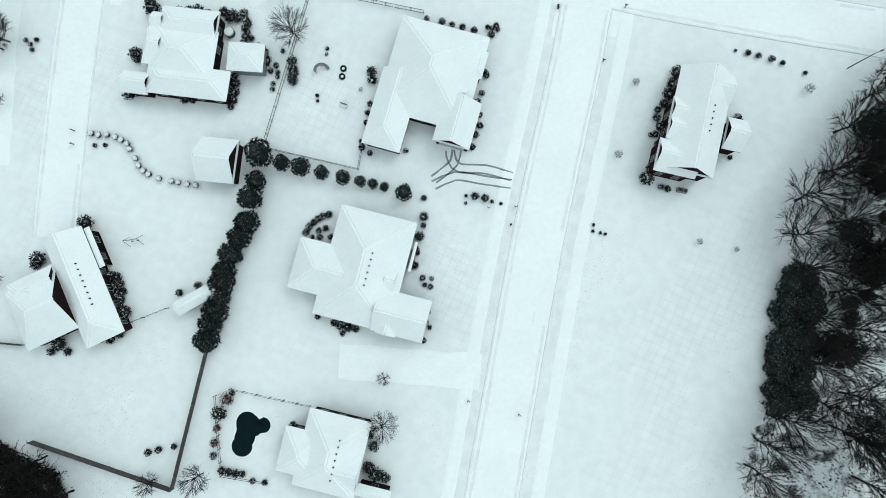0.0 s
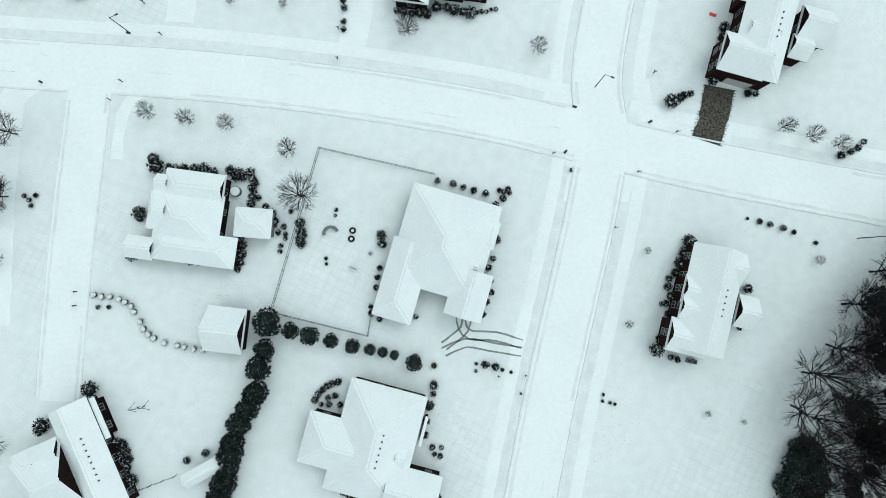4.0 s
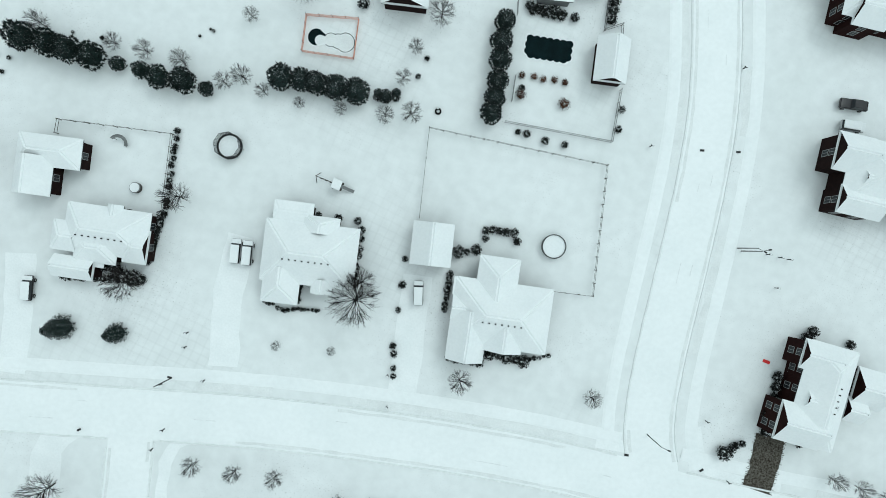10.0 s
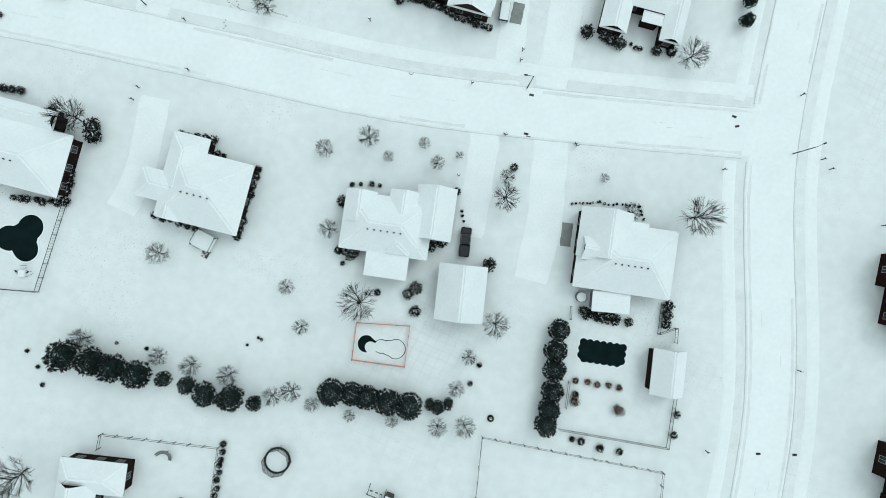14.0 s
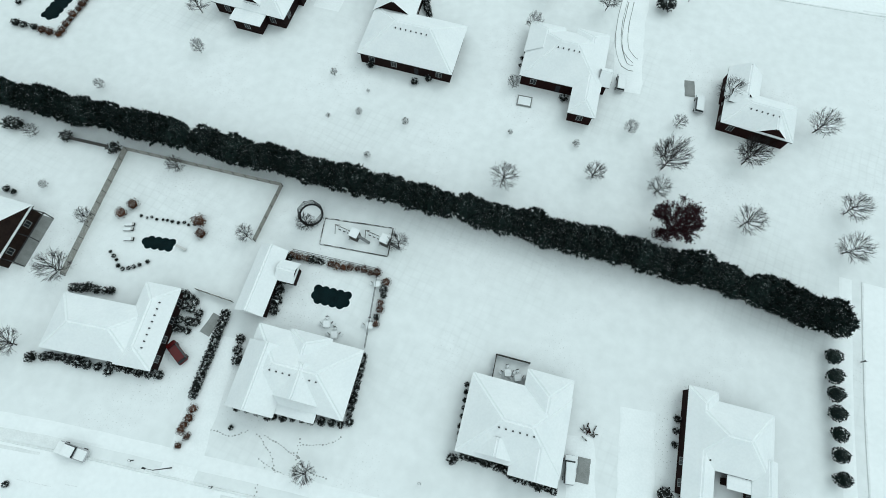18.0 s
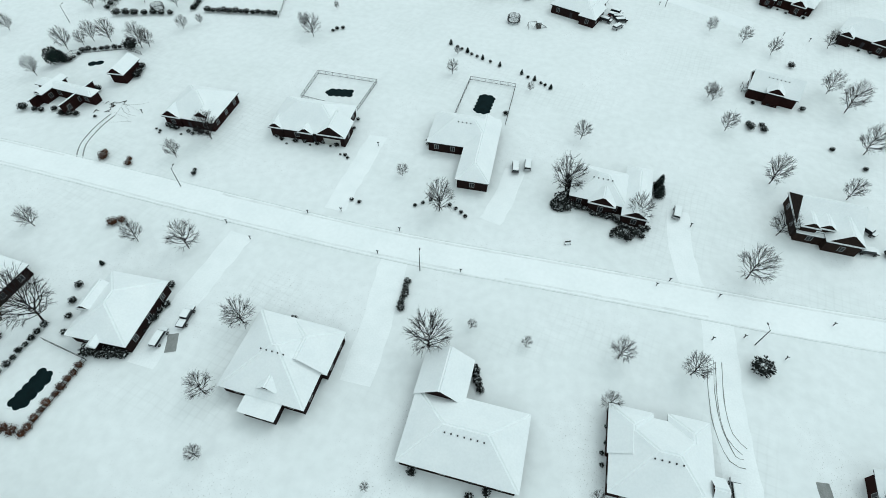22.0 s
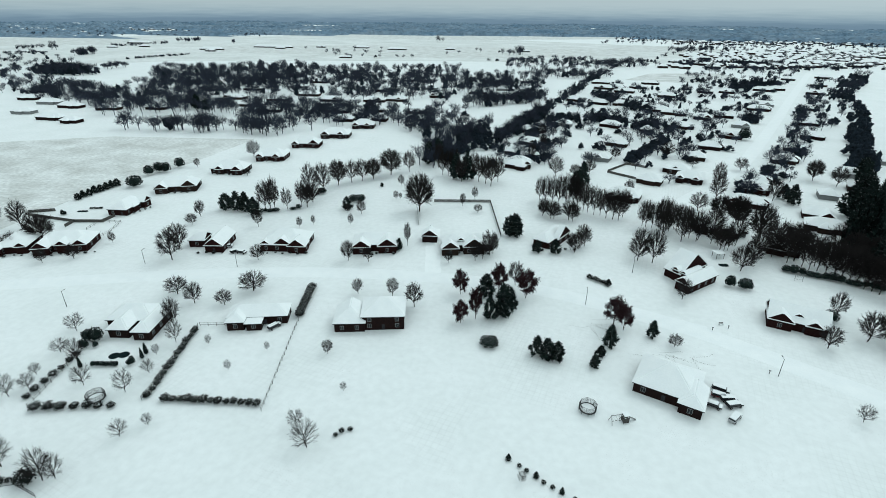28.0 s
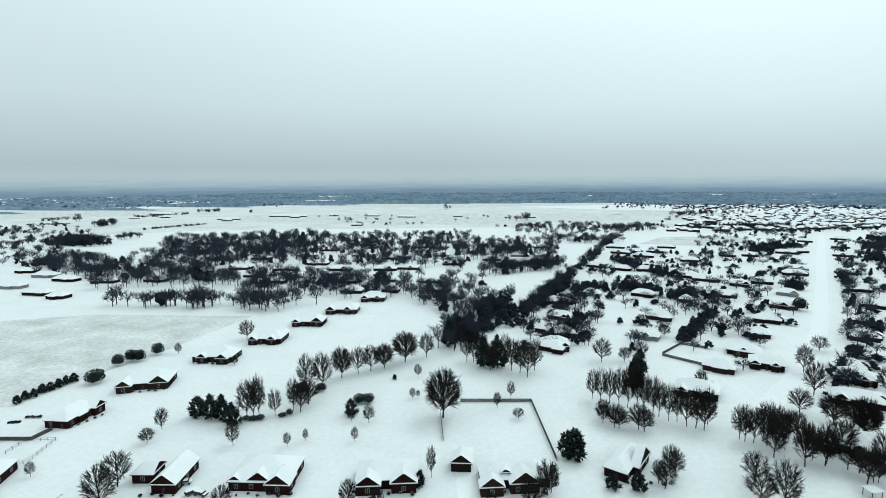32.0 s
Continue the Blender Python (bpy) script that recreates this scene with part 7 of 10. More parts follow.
for x, y, r in ((47.1, 41.2, 0.35), (49.4, 41.1, 0.63), (51.4, 40.9, 0.63), (53.9, 40.7, 0.70), (56.1, 40.4, 0.56), (60.5, 39.3, 0.49)):
    shrub(x, y, r)
# ---- cross street ----
tree(-23.3, 63.3, 5.2, 4.5)
tree(1.7, 65.0, 3.7, 3.2)
tree(-68.3, 37.7, 4.0, 3.4)
tree(-60.7, 37.9, 4.0, 3.4)
tree(-53.0, 38.5, 4.0, 3.4)
tree(-40.5, 36.2, 4.4, 3.9)
tree(-93.0, 28.5, 7.9, 6.9)
tree(-91.8, 16.4, 8.6, 7.5)
tree(-58.0, 62.3, 2.0, 1.7)
tree(-47.8, 63.5, 2.0, 1.7)
tree(50.2, 59.5, 4.0, 3.4)
tree(55.4, 58.9, 4.0, 3.4)
tree(60.6, 58.2, 4.0, 3.4)
tree(-86.8, 68.4, 7.5, 6.5)
tree(-44.9, 77.4, 6.5, 5.6)
evergreen(-97.3, 57.5, 2.7, 8.2)
evergreen(-87.3, 58.5, 2.2, 6.6)
tree(-45.3, 74.3, 10.0, 8.7)
tree(-81.0, 85.5, 6.3, 5.5)
tree(-92.6, 14.6, 7.2, 6.3)
shrub(-87.3, 16.6, 0.53)
shrub(-86.3, 17.7, 0.54)
shrub(-86.7, 15.6, 0.53)
shrub(-88.4, 17.2, 0.54)
shrub(-64.5, 28.0, 1.72)
shrub(-62.4, 28.3, 0.86)
shrub(-61.1, 28.3, 0.86)
shrub(-59.4, 28.5, 1.07)
shrub(-57.3, 28.7, 1.29)
shrub(-55.7, 29.0, 1.39)
shrub(-53.7, 28.9, 1.07)
shrub(-49.4, 29.1, 1.07)
shrub(-48.1, 29.3, 0.97)
shrub(-46.3, 29.2, 0.86)
shrub(-46.0, 27.6, 0.86)
shrub(-45.6, 26.0, 0.86)
shrub(-45.5, 24.6, 0.96)
shrub(-42.7, 24.6, 0.75)
shrub(-65.7, 18.6, 1.50)
shrub(-65.6, 17.5, 0.75)
shrub(-44.9, 15.0, 0.85)
shrub(-45.0, 13.3, 0.85)
shrub(-45.3, 11.9, 0.75)
shrub(-40.3, 21.6, 0.75)
shrub(-39.3, 20.3, 0.64)
shrub(-37.7, 19.5, 0.53)
shrub(-34.7, 20.7, 1.07)
shrub(-34.5, 19.1, 1.07)
shrub(-38.2, 16.9, 0.53)
shrub(-11.7, 36.2, 0.64)
shrub(-8.7, 36.2, 0.75)
shrub(-6.7, 36.0, 0.64)
shrub(-4.7, 35.8, 0.75)
shrub(-2.3, 35.7, 0.75)
shrub(1.0, 36.7, 0.64)
shrub(2.1, 36.7, 0.54)
shrub(1.1, 35.3, 0.75)
shrub(1.7, 27.4, 0.75)
shrub(1.6, 23.8, 0.64)
shrub(1.1, 22.0, 0.75)
shrub(1.0, 20.2, 0.64)
shrub(2.6, 17.5, 0.64)
shrub(-19.5, 22.3, 0.96)
shrub(-19.0, 17.7, 0.64)
shrub(-19.1, 15.9, 0.64)
shrub(-18.9, 14.0, 0.64)
shrub(28.7, 60.0, 1.51)
shrub(30.1, 61.1, 0.97)
shrub(30.8, 61.8, 0.86)
shrub(32.0, 62.4, 0.76)
shrub(35.6, 76.1, 0.87)
shrub(35.8, 74.2, 0.87)
shrub(62.0, 56.6, 0.86)
shrub(63.7, 57.6, 0.75)
shrub(64.9, 58.6, 0.75)
shrub(65.8, 60.0, 0.65)
shrub(-29.4, 25.7, 0.37)
shrub(-29.1, 16.4, 0.37)
shrub(39.7, 84.5, 1.31)
shrub(39.0, 82.4, 1.20)
shrub(38.7, 80.1, 1.20)
shrub(38.4, 77.8, 1.09)
shrub(35.9, 76.4, 0.98)
shrub(36.0, 74.5, 0.98)
shrub(35.9, 72.3, 0.98)
shrub(35.8, 70.6, 1.31)
shrub(35.5, 68.9, 1.42)
shrub(35.6, 67.1, 1.42)
shrub(35.7, 65.6, 1.09)
shrub(40.5, 86.0, 1.20)
shrub(48.3, 85.2, 0.99)
shrub(42.6, 64.6, 0.87)
shrub(44.2, 64.9, 0.66)
driveway_bare([(37.4, 64.9), (37.4, 59.4), (36.8, 54.1)], 5.2)
sled(33.4, 78.6, -10)
mailbox(24.5, 65.1)
mailbox(29.2, 98.6)
mailbox(31.6, 98.5)
mailbox(33.3, 98.5)
mailbox(32.1, 92.7)
mailbox(8.7, 45.9)
mailbox(25.2, 45.7)
mailbox(30.9, 54.7)
mailbox(-36.6, 61.2)
mailbox(-35.5, 55.4)
mailbox(-75.3, 42.6)
mailbox(-76.6, 38.6)
mailbox(-69.9, 53.1)
mailbox(-74.6, 58.5)
mailbox(-74.8, 61.2)
drain(11.0, 55.6, 0)
drain(25.7, 55.7, 40)
drain(-76.4, 52.2, 0)
drain(11.0, 46.7, 60)
drain(12.8, 115.3, 10)
drain(19.7, 116.5, 10)
hydrant(12.6, 43.6)
hydrant(-90.6, 39.3)
street_lamp(14.1, 60.2, -11.6)
street_lamp(24.3, 98.2, 22.8)
street_lamp(-76.0, 52.2, 33.1)
# ---- gardens past the cross street ----
shrub(-36.8, 66.8, 0.75)
shrub(-36.3, 65.3, 0.75)
shrub(-35.8, 62.7, 0.64)
shrub(-35.5, 61.2, 0.64)
shrub(-37.2, 73.6, 0.64)
shrub(-37.4, 78.3, 0.85)
shrub(-38.0, 83.2, 0.64)
shrub(-24.3, 91.6, 0.86)
shrub(-23.1, 92.1, 0.86)
shrub(-21.8, 92.1, 0.86)
shrub(-20.4, 92.2, 0.97)
shrub(-19.0, 92.3, 0.97)
shrub(-24.0, 90.1, 0.75)
shrub(-18.1, 90.9, 0.86)
shrub(-28.5, 86.6, 1.29)
shrub(-25.4, 87.7, 1.18)
shrub(-26.9, 87.0, 0.75)
shrub_row(-29.2, 82.2, -28.7, 75.5, 8, 0.70)
shrub_row(-18.7, 69.1, -12.1, 69.2, 5, 1.07)
shrub_row(-12.1, 69.2, -7.6, 71.0, 6, 0.48)
shrub_row(-26.1, 66.6, -20.5, 67.2, 5, 0.96)
shrub_row(-46.9, 86.9, -46.4, 76.6, 7, 0.85)
shrub_row(-62.2, 70.0, -58.5, 69.2, 7, 0.42)
shrub_row(-58.5, 69.0, -51.8, 70.5, 12, 0.42)
shrub_row(-56.2, 74.4, -56.3, 71.5, 4, 0.85)
shrub_row(-55.5, 88.0, -48.0, 88.3, 3, 0.74)
shrub_row(-83.8, 81.8, -84.7, 72.6, 10, 0.95)
shrub_row(-99.5, 66.7, -85.5, 68.7, 12, 0.79)
shrub_row(-84.5, 97.4, -83.3, 82.0, 13, 0.63)
shrub_row(-94.5, 70.5, -85.0, 69.3, 8, 0.95)
fence([(-106.0, 95.0), (-85.1, 96.8), (-83.8, 81.8)], "rail")
fence([(-106.0, 95.0), (-105.9, 92.4)], "rail")
fence([(-9.6, 83.1), (-2.0, 83.8), (-4.5, 108.5), (-38.7, 108.2), (-37.0, 91.4)], "rail")
trampoline(-74.2, 96.8, 2.4)
trampoline(-106.7, 221.8, 2.4)
swing_set(-54.6, 94.3, -10)
round_pool(-11.2, 91.4, 2.2)
hot_tub(-89.7, 85.6)
garden_arch(-94.3, 93.1, -20)
car(-34.2, 77.5, 100.6, "white")
car(-69.0, 78.0, 96.7, "white")
car(-66.8, 78.1, 96.7, "white")
car(-104.9, 63.3, 97.7, "black")
mailbox(-37.9, 111.9)
mailbox(2.9, 113.9)
mailbox(-4.3, 166.2)
mailbox(-32.5, 164.6)
mailbox(-45.9, 163.7)
mailbox(27.9, 162.3)
mailbox(15.9, 170.7)
mailbox(14.0, 172.2)
mailbox(-53.0, 154.4)
mailbox(17.1, 132.1)
drain(-41.7, 164.3, 0)
drain(-3.2, 174.9, 20)
tyre_stack(-37.8, 111.7)
street_lamp(8.4, 172.1, 36.1)
street_lamp(23.5, 98.6, -17.6)
# ---- gardens with the hedges ----
pool(-19.9, 127.7, 3.5, 9.6, 4.7, 17, 0.1)
pool(-127.9, 126.4, 0, 1, 1, label="kidney-shaped pool with dark water", circles=[(0.58, 1.28, 1.97), (1.06, 2.34, 2.01), (0.63, -1.13, 1.87), (1.14, -2.06, 1.91), (-1.40, -0.31, 1.97), (-2.55, -0.56, 2.01), (0.00, 0.00, 1.78), (0.00, 0.00, 1.81)])
pool(-60.3, 120.4, 0, 1, 1, label="half snowed-in kidney pool inside an orange net fence", circles=[(-2.89, 0.02, 1.67), (-0.02, 0.10, 1.41), (2.75, 0.16, 1.83), (1.58, 0.12, 1.46)], snowed=1.2)
net_fence([(-65.6, 123.9), (-55.9, 125.3), (-55.3, 117.8), (-65.0, 117.1), (-65.6, 123.9)])
fence([(-25.1, 112.4), (-4.6, 113.0), (-5.0, 123.0)], "iron")
fence([(-6.9, 132.4), (-7.3, 135.1), (-10.4, 133.3), (-10.8, 139.0)], "iron")
fence([(-27.5, 135.0), (-27.1, 132.6)], "iron")
fence([(-121.6, 133.6), (-122.8, 117.5), (-134.0, 116.1)], "iron")
fence([(-25.0, 121.3), (-24.7, 116.5)], "iron")
shrub(-23.8, 121.7, 0.75, rust=True)
shrub(-21.5, 121.9, 0.75, rust=True)
shrub(-19.7, 121.8, 0.75, rust=True)
shrub(-17.6, 122.1, 0.75, rust=True)
shrub(-15.6, 122.1, 0.75, rust=True)
shrub(-23.3, 118.0, 1.07, rust=True)
shrub(-23.3, 119.3, 0.75)
shrub(-15.0, 118.1, 1.18, rust=True)
shrub(-22.3, 111.1, 0.64)
shrub(-20.6, 111.0, 0.86)
shrub(-16.9, 110.5, 0.86)
shrub(-13.2, 110.6, 0.75)
shrub(-4.0, 119.4, 0.76)
shrub(-3.8, 115.6, 0.76)
shrub(-16.4, 134.3, 0.97)
shrub(-9.7, 138.9, 1.18)
shrub(-9.6, 137.1, 1.18)
shrub(-9.5, 135.4, 1.08)
shrub(-44.0, 139.3, 1.37)
shrub(-56.4, 132.3, 1.36)
shrub(-57.5, 131.0, 1.15)
shrub(-55.6, 128.2, 1.15)
shrub(-63.0, 130.1, 0.73)
shrub(-41.9, 120.9, 0.58)
shrub(-42.8, 117.2, 0.58)
shrub(-81.9, 117.3, 0.36)
shrub(-82.5, 117.5, 0.31)
shrub(-84.2, 115.8, 0.31)
shrub(-107.2, 111.4, 0.36)
shrub(-101.7, 111.5, 0.46)
shrub(-122.3, 106.8, 0.45)
shrub(-119.8, 104.4, 0.46)
shrub(-118.3, 101.4, 0.46)
shrub(-117.6, 104.2, 0.46)
shrub(-119.1, 147.3, 1.72)
shrub(-43.1, 158.0, 0.84)
shrub(-46.0, 112.4, 0.84)
shrub(-49.3, 111.7, 0.95)
shrub(-72.8, 145.0, 1.25)
shrub(-71.6, 136.2, 0.94)
shrub(-69.2, 136.2, 1.56)
shrub(-52.7, 151.4, 0.84)
shrub(-53.5, 141.5, 1.26)
shrub(-55.2, 140.3, 1.15)
shrub(-70.4, 134.0, 0.52)
shrub_row(-25.3, 134.6, -18.4, 134.7, 8, 0.85)
shrub_row(-24.3, 133.9, -19.1, 133.9, 6, 0.75)
shrub_row(-31.1, 153.9, -25.9, 155.2, 9, 0.27)
shrub_row(-25.9, 155.0, -18.5, 156.0, 10, 0.27)
shrub_row(-18.5, 156.0, -17.2, 153.9, 4, 0.27)
shrub_row(-89.3, 147.7, -90.1, 134.7, 9, 0.82)
shrub_row(-105.4, 135.4, -98.0, 134.6, 6, 0.71)
shrub_row(-122.3, 144.4, -121.5, 134.6, 7, 0.91)
shrub_row(-130.8, 133.1, -121.7, 134.1, 8, 0.70)
shrub_row(-98.1, 149.0, -95.9, 148.5, 3, 0.82)
shrub_row(-71.9, 148.6, -66.8, 149.5, 4, 0.52)
tree(-8.5, 155.8, 8.2, 7.1)
tree(-20.3, 154.5, 3.9, 3.4)
tree(-26.4, 159.6, 2.0, 1.7)
tree(-77.8, 153.7, 3.8, 3.3)
tree(-70.4, 157.5, 4.5, 4.0)
tree(-66.3, 154.9, 2.4, 2.1)
tree(-60.3, 158.8, 2.4, 2.1)
tree(-57.2, 155.7, 2.9, 2.5)
tree(-53.6, 158.0, 1.7, 1.5)
tree(-44.2, 155.8, 3.4, 3.0)
tree(-43.7, 151.8, 5.8, 5.1)
tree(-65.9, 127.9, 7.4, 6.5)
tree(-79.2, 127.8, 3.1, 2.7)
tree(-75.1, 121.3, 3.3, 2.9)
tree(-102.7, 128.8, 4.2, 3.7)
tree(-122.5, 149.4, 7.2, 6.3)
tree(-112.1, 111.4, 4.7, 4.1)
tree(-98.6, 111.0, 3.5, 3.1)
tree(-92.6, 110.6, 4.0, 3.5)
tree(-85.8, 110.3, 4.3, 3.7)
tree(-77.4, 108.2, 3.8, 3.3)
tree(-74.3, 109.8, 4.5, 3.9)
tree(-40.9, 128.9, 5.1, 4.4)
tree(-44.2, 122.1, 3.4, 3.0)
tree(-45.3, 116.1, 3.4, 3.0)
tree(-42.4, 109.9, 4.4, 3.8)
tree(-47.3, 108.6, 3.6, 3.2)
tree(-63.2, 107.4, 2.6, 2.3)
tree(-55.6, 108.0, 2.7, 2.3)
tree(-70.2, 108.1, 3.1, 2.7)
tree(-117.6, 86.2, 7.7, 6.7)
tree(-117.2, 70.3, 7.2, 6.3)
tree(-74.0, 139.6, 4.1, 3.5)
car(-49.2, 142.5, 95.8, "black", bed=True, label="black pickup truck free of snow on a cleared strip")
bare_patch(-30.9, 147.9, 5, 1.5, 4.4)
hot_tub(-26.0, 137.1)
deck(-95.8, 132.6, -15)
patio_set(-126.1, 120.2, 10)
shrub_row(-51.0, 148.2, -49.8, 145.3, 4, 0.32)
# ---- gardens before the long hedge ----
car(38.8, 129.7, 4.0, "black", bed=True, label="black pickup truck free of snow beside the house")
car(39.5, 125.7, 3.0, "white")
car(-132.4, 172.1, 174.5, "white", bed=True)
car(-51.0, 186.4, 93.5, "white")
car(-121.9, 191.0, 145.1, "red", label="red car free of snow beside the house")
bare_patch(-118.2, 197.1, -17, 1.6, 4.0)
bare_patch(-48.5, 186.8, 0, 1.8, 4.0)
box_hedge(-116.1, 199.5, -116.5, 184.9, 1.7, 1.3)
shrub(-115.7, 182.6, 0.92, rust=True)
shrub(-115.9, 181.0, 0.91, rust=True)
shrub(-116.5, 178.9, 0.81, rust=True)
shrub(-115.1, 178.2, 0.81, rust=True)
shrub(-116.0, 176.5, 0.70, rust=True)
shrub(-116.3, 179.8, 0.81, rust=True)
shrub(-141.5, 216.4, 1.24, rust=True)
shrub(-143.0, 214.3, 1.23, rust=True)
shrub(-127.5, 215.8, 1.46, rust=True)
shrub(-126.3, 213.4, 1.23, rust=True)
shrub(-108.4, 181.0, 0.51)
shrub(-70.5, 184.0, 1.02)
shrub(-35.1, 185.9, 1.44)
shrub(-28.0, 185.2, 0.92)
shrub(-146.5, 184.9, 1.13)
shrub_row(-139.1, 214.5, -128.4, 215.0, 11, 0.34)
shrub_row(-141.8, 206.2, -138.1, 203.6, 5, 0.44)
shrub_row(-138.1, 203.6, -134.3, 205.7, 5, 0.43)
shrub_row(-125.5, 201.5, -122.1, 200.5, 4, 0.86)
shrub_row(-125.3, 199.2, -120.9, 198.7, 4, 0.86)
shrub_row(-125.2, 196.8, -120.8, 196.9, 4, 0.85)
shrub_row(-125.0, 195.1, -121.8, 195.0, 4, 0.85)
shrub_row(-144.6, 185.6, -139.8, 185.9, 5, 0.82)
shrub_row(-138.2, 185.9, -132.5, 185.5, 4, 1.03)
shrub_row(-132.3, 186.4, -123.7, 186.6, 6, 0.93)
shrub_row(-89.6, 197.5, -89.1, 185.9, 11, 0.75)
shrub_row(-108.8, 184.4, -102.9, 184.3, 4, 0.92)
shrub_row(-101.7, 184.0, -90.4, 185.4, 8, 0.72)
shrub_row(-107.9, 213.2, -102.0, 213.0, 7, 0.78, rust=True)
shrub_row(-100.2, 212.8, -91.1, 213.0, 8, 0.84, rust=True)
shrub_row(-89.1, 211.6, -88.9, 203.5, 7, 0.89, rust=True)
shrub_row(-108.2, 212.3, -107.8, 201.9, 6, 1.11)
shrub_row(-112.0, 195.7, -111.2, 191.9, 3, 1.06)
shrub_row(-68.6, 185.1, -61.4, 184.2, 8, 0.82)
shrub_row(-60.5, 183.5, -53.3, 182.6, 7, 0.82)
shrub_row(-70.5, 196.6, -70.1, 186.7, 8, 0.53)
shrub_row(-33.5, 198.4, -33.7, 194.0, 3, 0.75)
shrub_row(-31.8, 185.6, -28.9, 185.2, 3, 1.13)
shrub_row(-21.6, 185.5, -18.7, 185.6, 2, 1.03)
shrub_row(-26.2, 185.6, -24.6, 185.1, 3, 0.51)
shrub_row(-145.1, 198.3, -138.1, 199.3, 6, 0.96)
shrub(-173.7, 228.2, 1.51)
shrub(-172.1, 228.2, 1.51)
shrub(-161.0, 227.9, 1.39)
shrub(-150.3, 227.3, 1.50)
shrub(-167.2, 214.3, 0.78)
shrub(-165.6, 214.0, 0.67)
tree(-150.5, 186.3, 6.2, 5.4)
tree(-148.5, 201.0, 6.4, 5.6)
tree(-148.7, 211.8, 3.8, 3.3)
tree(-117.5, 214.9, 4.1, 3.6)
tree(-94.0, 176.9, 4.6, 4.0)
tree(-88.5, 219.4, 4.4, 3.9)
tree(-106.8, 219.4, 4.4, 3.9)
tree(-136.0, 225.9, 4.2, 3.7)
tree(-71.1, 237.4, 6.0, 5.2)
tree(-53.0, 242.8, 5.0, 4.4)
tree(-39.3, 250.6, 5.7, 4.9)
tree(-39.9, 242.2, 5.0, 4.4)
tree(-36.4, 259.4, 3.5, 3.0)
tree(-46.5, 255.7, 3.5, 3.0)
tree(-57.4, 249.5, 2.0, 1.7)
tree(-71.4, 249.5, 1.4, 1.2)
tree(-93.7, 246.9, 2.0, 1.7)
tree(-103.9, 247.1, 2.0, 1.7)
tree(-110.1, 244.9, 1.3, 1.1)
tree(-22.4, 238.4, 6.3, 5.5)
tree(-1.5, 245.8, 6.2, 5.4)
tree(-2.4, 236.8, 6.6, 5.7)
tree(-6.9, 264.5, 6.8, 5.9)
tree(-21.8, 255.4, 5.8, 5.0)
tree(-15.5, 185.1, 5.9, 5.1)
tree(-99.5, 237.4, 1.6, 1.4)
tree(-160.1, 216.6, 2.1, 1.8)
tree(-167.9, 227.1, 3.2, 2.8)
tree(-37.4, 233.6, 10.1, 8.7, russet=True)
pool(-133.8, 209.9, 3.7, 7.0, 2.9, 9, 0.14)
pool(-98.4, 206.7, -1.2, 7.9, 3.9, 11, 0.12)
swing_set(-98.6, 219.7, -12)
swing_set(-92.6, 219.8, -12)
edging([(-104.0, 222.0), (-90.4, 222.8), (-90.0, 216.8), (-103.6, 216.5), (-104.0, 222.0)])
fence([(-148.1, 200.1), (-148.1, 227.8), (-114.4, 226.9), (-115.8, 214.3)], "vinyl")
fence([(-122.9, 202.7), (-115.8, 201.9)], "vinyl")
fence([(-107.8, 214.0), (-91.0, 213.7), (-89.7, 198.9)], "iron")
fence([(-66.3, 197.5), (-66.2, 202.7), (-60.1, 202.4)], "board")
fence([(-161.9, 227.7), (-148.8, 227.4)], "board")
patio_set(-97.6, 201.5, 15)
patio_set(-95.7, 199.9, 15)
patio_set(-90.5, 210.9, 15)
patio_set(-89.9, 202.9, 15)
sun_lounger(-140.6, 212.4, 12)
sun_lounger(-140.4, 211.4, 12)
sun_lounger(-139.5, 209.5, 12)
diving_board(-128.9, 209.9, -14)
patio_set(-63.7, 199.9, 15)
patio_set(-61.8, 199.4, 15)
wood_pile(-48.0, 192.5, 0)
mailbox(-108.2, 171.7)
mailbox(-105.6, 162.8)
mailbox(-122.5, 172.8)
mailbox(-54.1, 171.8)
mailbox(-46.1, 178.0)
mailbox(-46.1, 180.0)
mailbox(-32.8, 164.9)
mailbox(-46.2, 163.8)
mailbox(7.7, 183.4)
mailbox(-114.2, 155.3)
mailbox(-113.7, 157.7)
mailbox(-75.1, 179.2)
mailbox(-0.3, 215.6)
drain(-4.1, 176.6, -10)
drain(-42.2, 164.8, 0)
drain(-42.7, 172.2, 0)
hydrant(9.1, 209.3)
manhole(-65.6, 171.4)
shrub(-140.9, 165.3, 0.58)
shrub(-141.2, 165.0, 0.39)
street_lamp(-115.9, 173.0, 180.0)
street_lamp(-43.8, 173.3, -175.3)
shrub_row(-138.5, 152.4, -133.9, 152.3, 4, 0.74)
shrub_row(-104.4, 150.8, -98.2, 151.1, 5, 0.83)
shrub(-127.5, 150.1, 1.01)
shrub(-125.9, 149.7, 0.73)
shrub(-119.6, 148.8, 1.65)
footprints(-108.1, 174.3, -96.2, 180.0)
